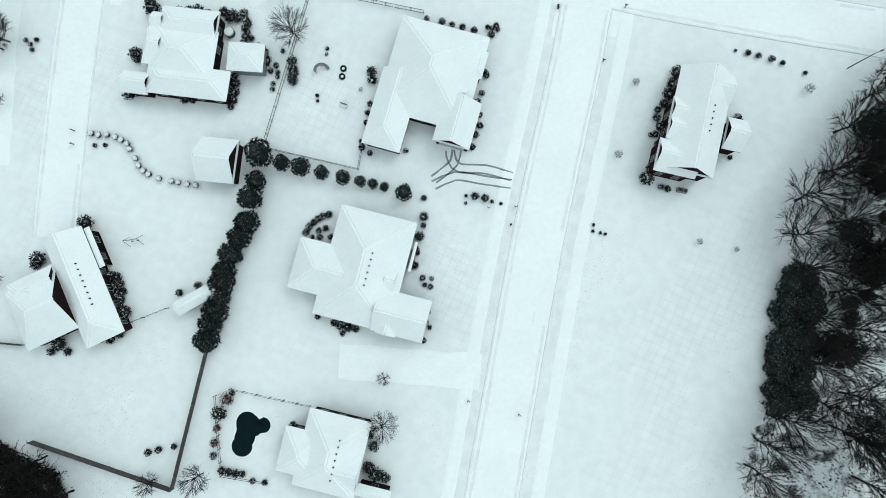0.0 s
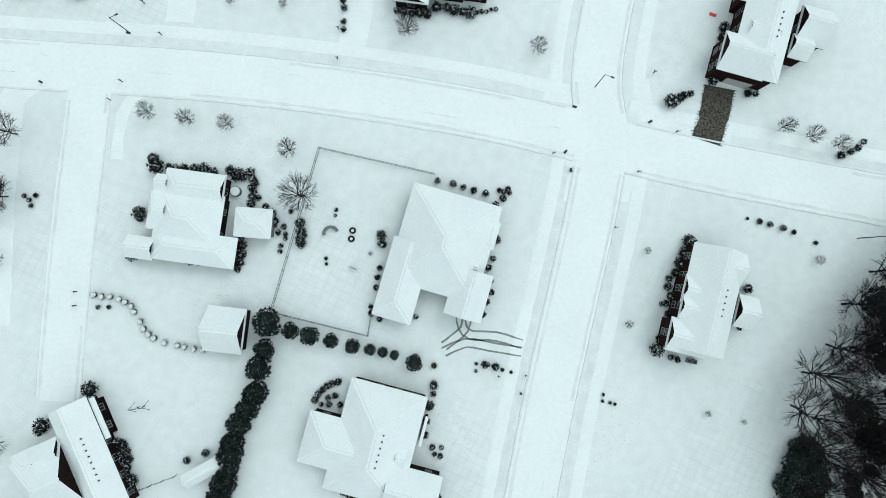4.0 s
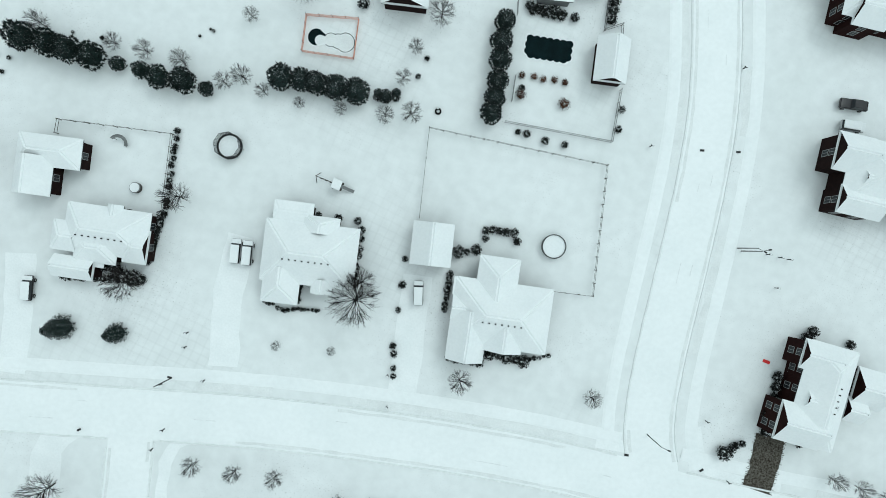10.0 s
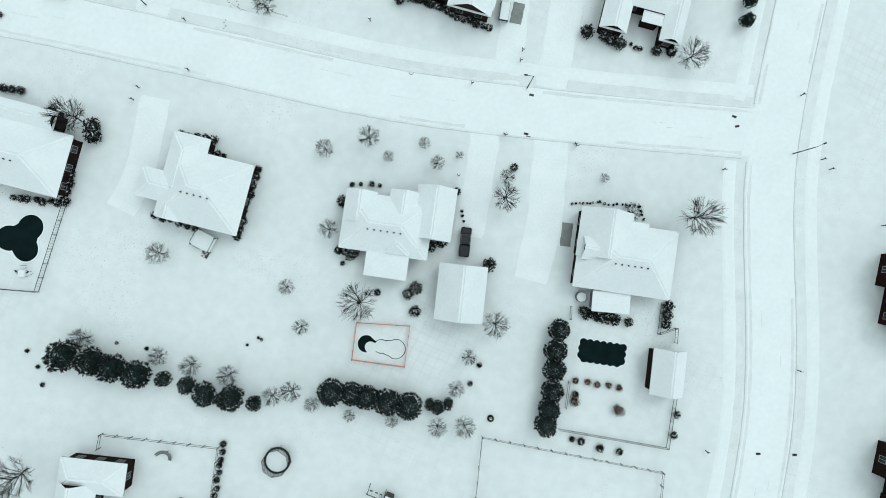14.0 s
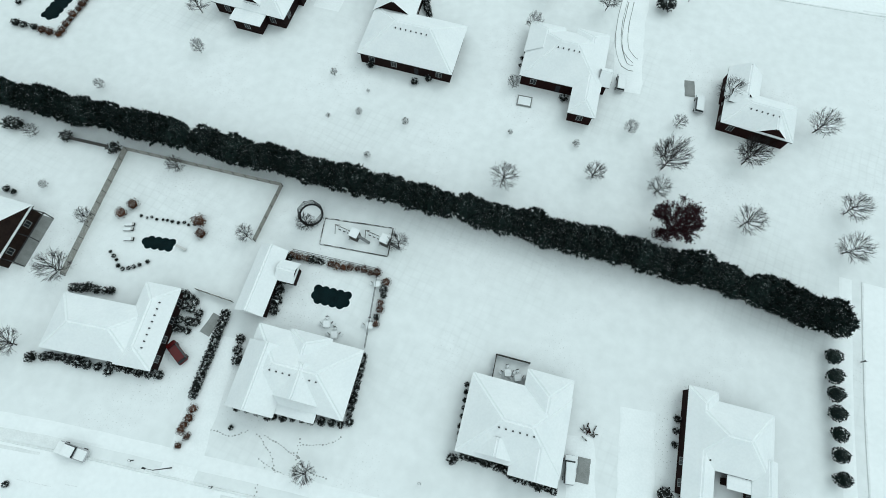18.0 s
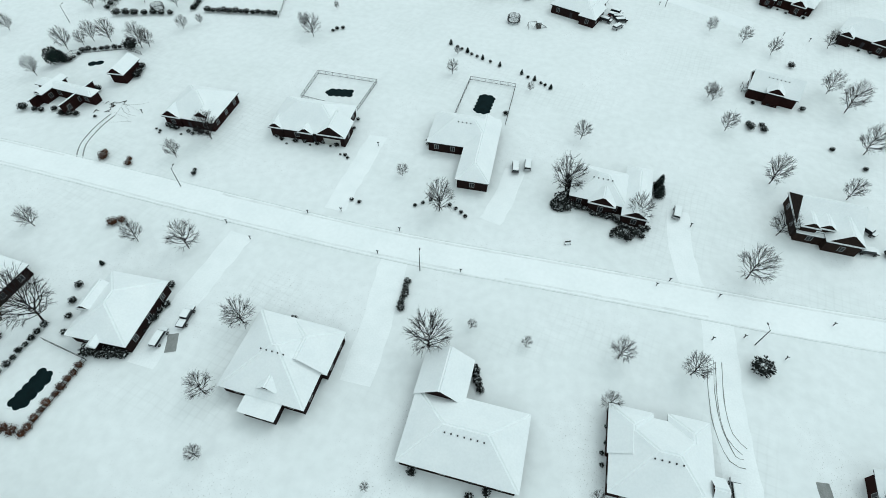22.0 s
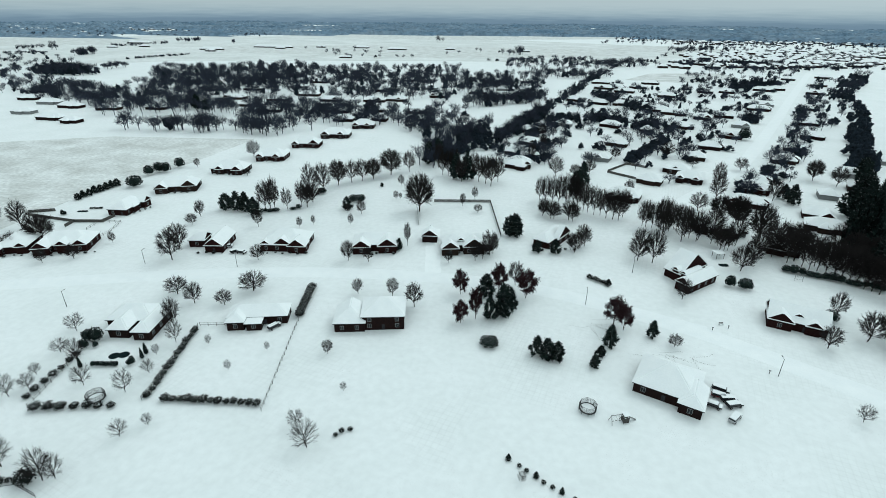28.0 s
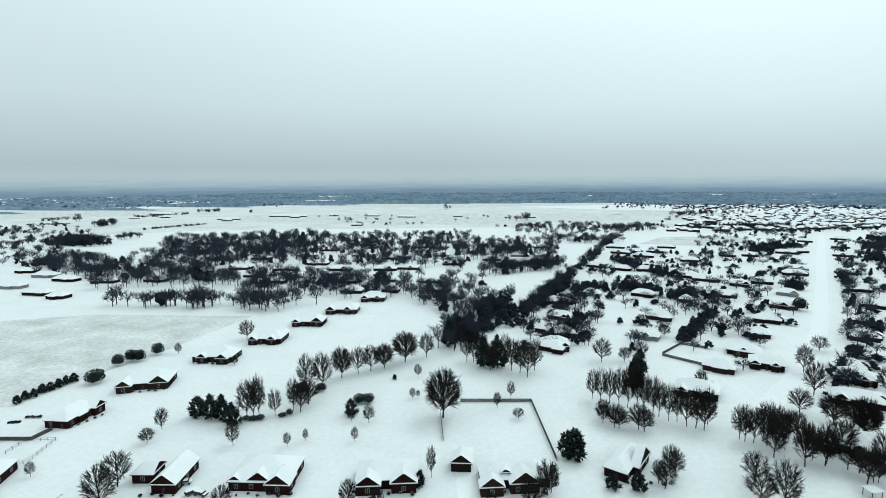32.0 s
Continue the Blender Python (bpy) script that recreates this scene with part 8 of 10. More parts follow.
# ---- houses past the long hedge ----
car(-161.3, 274.8, 88.3, "white")
car(-158.4, 280.4, 90.4, "black", bed=True, label="dark pickup truck with a snowy bed on the drive")
car(-197.1, 270.9, 89.6, "white")
car(-194.4, 267.3, 75.4, "black")
car(-49.4, 267.5, 89.0, "white")
car(-31.9, 265.7, 86.3, "white")
car(-95.1, 341.0, 94.4, "grey")
car(-91.9, 342.7, 90.7, "white", label="white van covered with snow beside the house")
car(-53.5, 332.8, 77.6, "white")
car(-8.0, 336.4, -45.1, "black")
car(-9.9, 329.2, -0.5, "black")
car(-3.9, 329.2, 1.5, "black")
bare_patch(-158.6, 274.5, 20, 1.8, 4.2)
bare_patch(-33.8, 270.1, 4, 1.8, 4.4)
pool(-179.6, 260.1, 79.2, 9.0, 4.4, 11, 0.14)
fence([(-184.8, 253.4), (-175.0, 252.0), (-173.1, 267.6), (-184.1, 269.8)], "iron")
shrub_row(-188.4, 258.8, -186.1, 272.8, 10, 0.82)
shrub_row(-175.0, 253.6, -173.6, 266.3, 9, 0.90, rust=True)
shrub_row(-185.7, 253.2, -175.1, 252.3, 6, 1.02, rust=True)
shrub_row(-173.7, 269.2, -166.2, 270.1, 7, 1.34)
shrub_row(-166.8, 272.3, -164.2, 282.5, 7, 1.11)
shrub_row(-185.4, 283.1, -181.2, 272.3, 4, 0.92)
shrub_row(-114.8, 298.9, -114.8, 291.9, 7, 0.88)
shrub_row(-97.0, 281.5, -95.2, 277.0, 6, 0.86)
shrub_row(-71.2, 271.8, -70.8, 277.7, 3, 0.57)
shrub(-165.7, 287.4, 0.93)
shrub(-136.0, 284.6, 0.90)
shrub(-94.2, 257.6, 0.97)
shrub(-91.4, 259.1, 0.87)
shrub(-104.8, 259.8, 0.88)
shrub(-72.0, 269.7, 0.51)
shrub(-72.0, 267.6, 0.50)
shrub(-40.7, 292.2, 2.49)
shrub(-61.4, 260.6, 1.06)
shrub(-52.2, 267.3, 0.77)
shrub(-189.0, 301.2, 1.43, rust=True)
shrub(-187.4, 302.4, 1.15, rust=True)
shrub(-205.3, 321.9, 1.57, rust=True)
shrub(-197.6, 321.1, 1.09, rust=True)
shrub(-178.6, 321.2, 0.77)
shrub(-29.1, 372.9, 1.40)
shrub(-25.4, 372.3, 1.22)
shrub(-7.8, 367.3, 0.85)
shrub(-1.1, 360.3, 0.82)
shrub(-118.8, 346.0, 2.31)
shrub(-100.5, 364.4, 0.88)
shrub(-134.8, 320.7, 0.60)
shrub(-132.7, 320.3, 0.60)
planter(-69.6, 258.3, 0)
evergreen(-57.7, 341.0, 1.7, 7.6)
evergreen(-184.2, 289.6, 0.7, 2.0)
shrub(-82.3, 330.7, 2.29)
shrub(-83.7, 329.0, 1.21)
shrub(-80.7, 328.8, 1.21)
shrub(-68.0, 322.7, 1.61)
shrub(-66.0, 321.9, 1.60)
shrub(-64.3, 324.1, 1.32)
shrub(-73.0, 330.7, 1.21)
shrub(-70.7, 329.5, 1.21)
shrub(-62.6, 325.9, 1.18)
shrub(-118.6, 322.1, 0.60)
shrub(-116.8, 323.4, 0.60)
shrub(-115.1, 324.7, 0.61)
shrub(-113.1, 325.4, 0.61)
shrub(-110.0, 324.0, 0.60)
shrub(-108.3, 323.1, 0.60)
shrub(-106.8, 322.1, 0.60)
shrub(-105.5, 320.9, 0.59)
tree(-146.2, 281.8, 8.2, 6.1)
tree(-146.7, 266.0, 7.0, 5.2)
tree(-187.4, 273.8, 15.3, 11.3)
tree(-142.6, 254.9, 4.2, 3.1)
tree(-106.8, 283.6, 12.1, 9.0)
tree(-180.2, 297.4, 6.8, 5.0)
tree(-167.4, 297.9, 8.6, 6.4)
tree(-207.3, 296.8, 6.5, 4.8)
tree(-98.9, 290.4, 2.8, 2.1)
tree(-87.3, 288.5, 3.1, 2.3)
tree(-68.6, 289.4, 6.8, 5.0)
tree(-54.6, 288.6, 7.3, 5.4)
tree(-70.7, 278.4, 5.1, 3.8)
tree(-111.9, 255.7, 2.3, 1.7)
tree(-103.5, 253.0, 1.1, 0.8)
tree(-38.9, 248.1, 9.9, 7.3)
tree(-22.2, 253.0, 8.7, 6.5)
tree(-26.8, 267.9, 7.3, 5.4)
tree(-112.3, 321.7, 10.1, 7.5)
tree(-124.3, 332.2, 4.2, 3.1)
tree(-78.0, 357.5, 6.4, 4.7)
tree(-81.4, 335.0, 11.7, 8.7)
tree(-63.8, 328.4, 8.9, 6.6)
tree(-39.5, 315.5, 10.1, 7.5)
tree(-30.0, 330.7, 8.4, 6.2)
tree(-28.0, 349.5, 9.5, 7.0)
tree(-36.4, 370.4, 6.6, 4.9)
tree(-38.2, 385.0, 5.4, 4.0)
tree(1.2, 387.2, 10.8, 8.0)
tree(-1.7, 396.6, 8.1, 6.0)
tree(0.8, 367.4, 9.6, 7.1)
tree(-9.2, 347.4, 7.2, 5.3)
tree(-186.7, 326.4, 6.0, 4.4)
tree(-180.9, 335.6, 9.3, 6.9)
tree(-159.6, 241.2, 2.8, 2.1)
tree(-72.8, 261.4, 3.8, 2.8)
mailbox(-123.7, 305.4)
mailbox(-144.2, 314.2)
mailbox(-154.6, 303.5)
mailbox(-162.4, 307.1)
mailbox(-103.7, 304.1)
mailbox(-46.4, 309.0)
mailbox(-59.9, 309.3)
mailbox(-56.9, 311.2)
mailbox(-42.6, 299.5)
mailbox(-49.3, 297.6)
mailbox(-23.3, 306.4)
mailbox(-120.4, 313.3)
mailbox(-136.3, 316.6)
mailbox(-134.0, 342.6)
mailbox(-206.5, 342.3)
mailbox(-50.4, 329.3)
mailbox(-35.1, 296.0)
street_lamp(-179.8, 316.4, 100)
street_lamp(-112.9, 302.6, 100)
street_lamp(-40.6, 298.2, 100)
pool(-152.7, 364.3, 6.7, 9.3, 4.4, 9, 0.14)
pool(-107.5, 368.1, 84, 10.8, 5.7, 14, 0.06, label="rectangular pool under a dark cover")
fence([(-152.5, 357.2), (-163.1, 359.0), (-162.6, 372.9), (-142.7, 371.9), (-144.5, 356.7)], "iron")
fence([(-115.4, 359.7), (-113.8, 380.0), (-99.1, 379.0), (-100.0, 358.9)], "iron")
evergreen(-123.9, 399.8, 0.9, 2.8)
evergreen(-117.4, 395.9, 0.9, 2.7)
evergreen(-111.7, 392.7, 0.8, 2.7)
evergreen(-105.5, 389.8, 0.8, 2.6)
evergreen(-97.9, 386.7, 0.8, 2.6)
evergreen(-93.5, 384.0, 0.8, 2.6)
evergreen(-88.1, 380.4, 0.8, 2.5)
shrub(-121.3, 398.2, 0.67)
shrub(-119.6, 397.2, 0.67)
shrub(-115.7, 394.6, 0.66)
shrub(-113.7, 393.7, 0.65)
shrub(-108.9, 391.4, 0.65)
shrub(-95.7, 385.0, 0.62)
shrub(-91.3, 382.6, 0.62)
shrub(-89.9, 381.8, 0.61)
tree(-120.1, 382.1, 5.3, 3.9)
tree(-94.4, 377.9, 3.3, 2.4)
tree(-120.6, 394.2, 3.0, 2.3)
track([(-50.1, 292.5), (-50.7, 285.1), (-50.5, 278.5), (-48.8, 273.4), (-46.8, 272.9)], width=0.1)
track([(-48.8, 292.7), (-49.5, 284.2), (-48.8, 277.7), (-46.4, 275.1)], width=0.1)
track([(-211.2, 319.1), (-214.6, 325.8), (-215.3, 333.6), (-214.5, 339.8)])
bench(-80.0, 317.4, 20)
tree(-172.3, 394.6, 8.2, 6.1)
tree(-177.7, 400.4, 5.5, 4.0)
tree(-39.3, 386.7, 5.4, 4.0)
tree(-14.5, 417.4, 6.2, 4.6)
tree(-22.9, 423.5, 5.9, 4.4)
tree(-33.5, 429.1, 5.6, 4.2)
evergreen(-247.7, 359.8, 2.5, 6.1)
evergreen(-246.5, 362.1, 2.1, 5.8)
tree(-250.2, 368.6, 8.1, 6.0)
tree(-246.6, 372.1, 5.5, 4.0)
tree(-244.8, 375.2, 7.4, 5.5)
tree(-239.1, 376.3, 8.3, 6.2)
tree(-226.5, 374.8, 9.1, 6.7)
tree(-224.2, 375.8, 6.8, 5.1)
shrub_row(-244.6, 362.4, -244.1, 368.2, 4, 0.96)
shrub_row(-244.5, 368.6, -229.6, 374.8, 9, 0.99)
shrub(-229.7, 373.7, 2.52)
shrub(-29.3, 374.5, 0.99)
shrub(-25.6, 374.6, 0.99)
shrub(-15.5, 396.7, 0.48)
shrub(-165.7, 400.8, 0.82)
shrub(-163.8, 401.8, 0.82)
shrub(-166.7, 399.3, 0.73)
shrub(-206.2, 323.7, 1.10, rust=True)
shrub(-198.3, 322.9, 0.84, rust=True)
shrub(-179.0, 322.6, 0.59)
pool(-236.3, 362.8, 24.5, 6.2, 3.0, 3, 0.2)
footprints(-215.3, 335.9, -214.5, 344.9)
# ---- the further gardens ----
shrub_row(-247.5, 393.5, -228.8, 397.8, 7, 1.40)
shrub_row(-216.7, 402.9, -191.4, 405.8, 13, 1.34)
shrub_row(-228.9, 434.8, -222.2, 403.3, 15, 1.21)
shrub_row(-253.7, 396.4, -255.8, 415.3, 7, 1.14)
fence([(-222.9, 401.7), (-229.2, 436.1)], "rail")
fence([(-189.1, 403.8), (-197.9, 445.7)], "rail")
fence([(-250.3, 393.6), (-255.8, 415.3)], "rail")
fence([(-228.8, 436.7), (-220.7, 438.3)], "rail")
box_hedge(-202.3, 467.6, -198.8, 448.5, 3.0, 2.6)
pool(-243.4, 417.7, 22.5, 8.4, 3.6, 4, 0.1)
trampoline(-234.7, 399.4, 2.3)
trampoline(-104.2, 420.0, 2.3)
swing_set(-96.3, 417.5, 20)
tree(-219.0, 389.2, 5.3, 4.0)
tree(-214.8, 393.9, 4.0, 2.9)
evergreen(-97.7, 495.8, 0.9, 2.1)
evergreen(-91.0, 491.2, 1.1, 2.9)
shrub_row(-97.7, 495.8, -91.5, 491.7, 7, 1.15)
car(-65.9, 431.2, 11.1, "black")
car(-65.1, 428.9, 20.5, "black")
car(-66.5, 423.8, 49.5, "white")
car(-204.0, 440.4, 61.0, "black")
car(-244.8, 490.4, -7.0, "black")
street_lamp(-261.2, 384.8, 90)
street_lamp(-282.5, 438.9, 90)
street_lamp(-278.8, 473.8, 90)
street_lamp(-239.8, 478.4, 90)
street_lamp(-47.9, 444.9, 90)
street_lamp(-79.9, 504.4, 90)
street_lamp(-100.6, 475.3, 90)
mailbox(-199.1, 454.6)
mailbox(-54.4, 468.5)
mailbox(-60.0, 466.4)
mailbox(-7.5, 431.5)
mailbox(0.9, 429.3)
mailbox(-50.1, 445.6)
mailbox(3.5, 448.5)
# single trees round the far houses
evergreen(-354.1, 561.4, 4.5, 7.1)
evergreen(-211.3, 590.7, 1.0, 2.7)
evergreen(-178.7, 506.9, 1.4, 5.8)
evergreen(50.0, 770.8, 5.0, 10.0)
evergreen(-475.2, 800.7, 4.0, 16.0)
evergreen(-461.4, 797.1, 3.9, 12.6)
evergreen(-92.3, 616.6, 3.7, 14.6)
evergreen(-368.1, 534.6, 1.5, 4.2)
evergreen(-369.0, 539.1, 1.5, 4.3)
evergreen(-367.6, 541.8, 1.6, 4.4)
evergreen(-368.6, 546.7, 1.6, 4.5)
evergreen(-367.1, 549.6, 1.6, 4.5)
evergreen(-366.8, 553.6, 1.6, 4.6)
evergreen(-366.5, 557.1, 1.7, 4.7)
evergreen(-365.8, 560.8, 1.7, 4.7)
evergreen(-361.9, 583.3, 3.0, 6.7)
evergreen(-360.8, 590.5, 3.1, 6.9)
evergreen(-356.1, 591.3, 3.1, 6.9)
evergreen(-354.1, 602.7, 3.2, 7.1)
fence([(-175.3, 570.9), (-144.6, 576.3), (-135.3, 530.3)], "board")
fence([(-181.6, 557.0), (-176.6, 536.7)], "board")
fence([(-73.4, 651.1), (-58.3, 671.8), (-46.2, 665.6)], "board")
fence([(-73.8, 649.2), (-47.6, 629.8)], "board")
fence([(-344.2, 506.7), (-343.2, 500.5)], "board")
fence([(-330.2, 499.5), (-332.0, 508.2), (-321.4, 510.9), (-317.4, 498.5), (-317.8, 492.4)], "rail")
# stands of tall bare trees
# wood beside the first gardens
wood([(76.0, 40.0), (74.5, 20.0), (75.0, 4.0), (76.0, -14.0), (77.5, -30.0), (79.0, -45.0)], 26, 11.0, 16.0, ([(74.0, 44.0), (72.0, 24.0), (68.0, 8.0), (64.0, 1.0), (62.5, -8.0), (62.5, -22.0), (61.5, -34.0), (62.0, -48.0)], [(96.0, 44.0), (95.0, 24.0), (95.0, 8.0), (95.0, 0.0), (95.0, -8.0), (95.0, -22.0), (95.0, -34.0), (95.0, -48.0)]))
for x, y, high, wide in ((71.5, 36, 14, 9), (67.5, 29, 13, 9), (66, 21, 14, 10), (62.5, 15, 13, 10), (61.5, 8.5, 13, 9.5), (64.5, 2, 14, 9), (66, -6, 14, 9), (65.5, -14, 15, 10), (63.5, -24.5, 14, 9), (62, -29, 13, 8), (61, -34, 12, 8), (65.5, -39, 14, 9), (76, 45, 14, 9), (80, 50, 13, 9), (74.5, 40, 13, 8), (71, 24, 14, 9), (69, 12, 14, 9)):
    tree(x, y, high, wide, group="bare trees at the edge of the wood")
for k in range(34):
    evergreen(62.6 + 6.5 * plant_rnd.random(), 2.0 - 0.72 * k + plant_rnd.uniform(-0.6, 0.6), plant_rnd.uniform(1.7, 2.7), plant_rnd.uniform(1.8, 3.4), "low evergreens under the wood", round_top=True)
for k in range(14):
    evergreen(plant_rnd.uniform(72, 84), 34 - 3.0 * k + plant_rnd.uniform(-2, 2), plant_rnd.uniform(1.2, 2.4), plant_rnd.uniform(2.0, 4.5), "low evergreens under the wood", round_top=True)
evergreen(71.7, 10.3, 2.6, 6.1)
evergreen(74.7, 6.5, 3.1, 7.3)
evergreen(71.4, -10.4, 3.3, 8.0)
evergreen(62.6, -1.0, 2.2, 5.4)
evergreen(72.1, 30.2, 3.1, 7.4)
evergreen(75.6, 20.3, 2.6, 6.2)
wood([(-81.8, -53.8), (-72.7, -58.2), (-64.6, -63.8), (-60.2, -68.1)], 18, 9.0, 13.0, ([(-86.5, -61.2), (-77.5, -61.3), (-69.6, -65.9), (-65.9, -75.5)], [(-81.2, -55.8), (-71.2, -60.0), (-60.7, -61.9), (-55.5, -73.2)]))
# houses and garden things among the stands
shrub_bed([(-42.4, 554.9, 0.45), (-39.9, 552.7, 0.53), (-36.7, 551.9, 0.62), (-34.3, 549.7, 0.70), (-31.0, 548.9, 0.78), (-28.6, 546.6, 0.87)])
house(-34.7, 552.3, -28.0, [(-9.7, 0.0, 9.7, 12.0, "h", 3.0), (-8.9, -3.4, -2.5, 6.6, "gy", 3.0), (1.3, -1.6, 6.1, 6.0, "gy", 3.0)], walls="red", label="distant brick house with a snowy roof")
shrub_bed([(-79.6, 594.4, 0.78), (-76.4, 592.4, 0.87), (-72.8, 591.9, 0.45), (-69.6, 589.9, 0.53), (-65.9, 589.4, 0.62)])
house(-72.3, 593.1, -20.0, [(-9.1, 0.0, 9.1, 12.0, "h", 3.0), (-8.3, -2.8, -3.2, 6.6, "gy", 3.0), (1.7, -2.2, 6.7, 6.0, "gy", 3.0), (4.7, 4.8, 8.5, 15.0, "gy", 3.0)], walls="dark", label="distant brick house with a snowy roof")
shrub_bed([(-0.6, 623.6, 0.62), (2.2, 621.5, 0.70), (5.7, 620.8, 0.78), (8.5, 618.7, 0.87), (12.0, 618.0, 0.45)])
house(6.2, 622.0, -24.0, [(-8.6, 0.0, 8.6, 12.0, "h", 3.0), (-7.9, -3.5, -2.1, 6.6, "gy", 3.0), (1.0, -1.5, 5.2, 6.0, "gy", 3.0)], walls="red", label="distant brick house with a snowy roof")
shrub_bed([(-33.2, 636.6, 0.78), (-30.4, 634.7, 0.87), (-27.0, 634.3, 0.45), (-24.2, 632.4, 0.53), (-20.9, 632.1, 0.62)])
house(-26.6, 635.5, -20.0, [(-8.2, 0.0, 8.2, 12.0, "h", 3.0), (-7.6, -2.9, -2.7, 6.6, "gy", 3.0), (1.5, -2.1, 5.9, 6.0, "gy", 3.0), (4.3, 4.8, 7.7, 15.0, "gy", 3.0)], walls="dark", label="distant brick house with a snowy roof")
shrub_bed([(-34.8, 652.8, 0.70), (-31.3, 652.4, 0.78), (-28.3, 650.5, 0.87), (-24.7, 650.1, 0.45)])
house(-29.2, 653.1, -20.0, [(-7.0, 0.0, 7.0, 12.0, "h", 3.0)], walls="brown", label="distant brick house with a snowy roof")
shrub_bed([(-138.1, 646.3, 0.70), (-134.9, 647.4, 0.78), (-131.5, 646.9, 0.87), (-128.2, 648.0, 0.45), (-124.8, 647.5, 0.53)])
house(-131.7, 649.0, 5.0, [(-8.3, 0.0, 8.3, 12.0, "h", 3.0), (2.0, -3.5, 7.7, 6.6, "gy", 3.0), (-5.0, -1.5, -1.0, 6.0, "gy", 3.0)], walls="brown", label="distant brick house with a snowy roof")
shrub_bed([(-131.8, 670.5, 0.45), (-127.9, 670.0, 0.53), (-124.1, 671.1, 0.62), (-120.2, 670.6, 0.70)])
house(-126.1, 672.3, 5.0, [(-7.7, 0.0, 7.7, 12.0, "h", 3.0)], walls="dark", label="distant brick house with a snowy roof")
pool(-40.8, 518.8, 10.0, 4.6, 3.2, 7, 0.1)
pergola(-41.0, 526.3, 18.0)
tree(53.6, 657.8, 13.7, 10.1)
car(-66.7, 435.0, -23.2, "black")
car(-67.7, 431.9, -18.2, "red")
car(-70.8, 427.9, -21.6, "black")
fence([(-366.0, 518.0), (-377.0, 513.0), (-374.0, 509.8), (-344.2, 506.7), (-330.6, 509.2), (-330.2, 517.5)], "board")
pool(-352.1, 520.4, 10.0, 6.4, 3.4, 6, 0.1)
evergreen(-358.5, 514.8, 1.0, 2.6)
evergreen(-356.8, 514.4, 0.9, 2.2)
shrub_row(-351.0, 524.5, -345.5, 525.5, 6, 0.75)
car(-253.9, 494.7, 28.2, "white")
car(-247.9, 490.8, 53.5, "black")
swing_frame(-15.5, 510.3, -20)
bench(-56.1, 470.4, 10)
footprints(-99.7, 472.4, -98.8, 456.7)
footprints(-85.2, 456.1, -70.2, 445.0)
# gardens along the edge of the wood
shrub_bed([(-11.2, 454.5, 0.78), (-8.7, 452.2, 0.87), (-5.5, 451.5, 0.45), (-3.0, 449.2, 0.53), (0.2, 448.5, 0.62), (2.6, 446.2, 0.70)])
house(-3.1, 452.5, -28.0, [(-9.6, 0.0, 9.6, 14.0, "h", 3.0), (-8.9, -2.8, -3.4, 7.7, "gy", 3.0), (1.8, -2.2, 7.2, 7.0, "gy", 3.0), (5.0, 5.6, 9.0, 17.0, "gy", 3.0)], walls="red", label="dark brick house with gables beside the wood")
shrub_bed([(10.2, 429.7, 0.45), (13.6, 428.6, 0.53), (16.2, 426.2, 0.62), (19.6, 425.2, 0.70), (22.2, 422.7, 0.78)])
house(17.4, 428.2, -30.0, [(-8.7, 0.0, 8.7, 14.0, "h", 3.0), (-8.0, -2.6, -3.3, 7.7, "gy", 3.0), (2.1, -1.0, 8.7, 9.8, "gy", 3.0)], walls="dark", label="dark brick house with gables beside the wood")
tree(6.1, 425.8, 6.9, 5.1)
tree(14.3, 487.5, 13.2, 9.7)
tree(27.8, 475.0, 12.6, 9.3)
# trees and evergreens beside the far gardens
tree(-277.8, 375.3, 6.2, 4.6)
tree(-249.9, 352.9, 7.0, 5.2)
tree(-379.1, 496.9, 11.8, 8.7)
tree(62.6, 647.7, 12.9, 9.6)
evergreen(65.1, 573.9, 4.5, 10.8)
# planting along the fronts past the hedge
shrub_row(-80.0, 330.2, -75.6, 329.7, 5, 0.95)
shrub_row(-74.4, 328.4, -71.0, 327.7, 4, 0.87)
shrub_row(-70.4, 328.3, -66.5, 325.5, 7, 0.93)
shrub_row(-62.3, 325.1, -61.2, 325.9, 2, 0.91)
shrub(-62.8, 323.1, 1.02)
shrub(-57.9, 341.9, 1.13)
shrub(-58.1, 337.8, 0.69)
shrub_bed([(-81.3, 328.3, 0.60), (-82.1, 327.9, 0.60), (-83.0, 327.8, 0.60), (-83.8, 328.0, 0.60), (-84.3, 328.5, 0.61), (-84.6, 329.3, 0.61), (-84.6, 330.2, 0.61), (-84.2, 331.0, 0.61), (-83.6, 331.7, 0.62), (-82.7, 332.2, 0.62), (-81.9, 332.3, 0.62), (-81.1, 332.1, 0.62), (-80.5, 331.5, 0.61)])
shrub_bed([(-69.7, 321.9, 0.58), (-69.7, 322.6, 0.58), (-69.5, 323.4, 0.58), (-69.0, 324.1, 0.58), (-68.4, 324.7, 0.58), (-67.7, 325.1, 0.58), (-66.9, 325.4, 0.59), (-66.2, 325.5, 0.59), (-65.5, 325.3, 0.58), (-65.0, 324.9, 0.58), (-64.6, 324.4, 0.58), (-64.5, 323.7, 0.58), (-64.6, 323.0, 0.58)])
shrub_bed([(-81.0, 340.6, 0.93), (-80.9, 338.7, 0.92), (-80.7, 336.9, 0.91), (-80.6, 335.1, 0.90), (-80.4, 333.3, 0.89)])
evergreen(-57.5, 338.6, 1.9, 5.4)
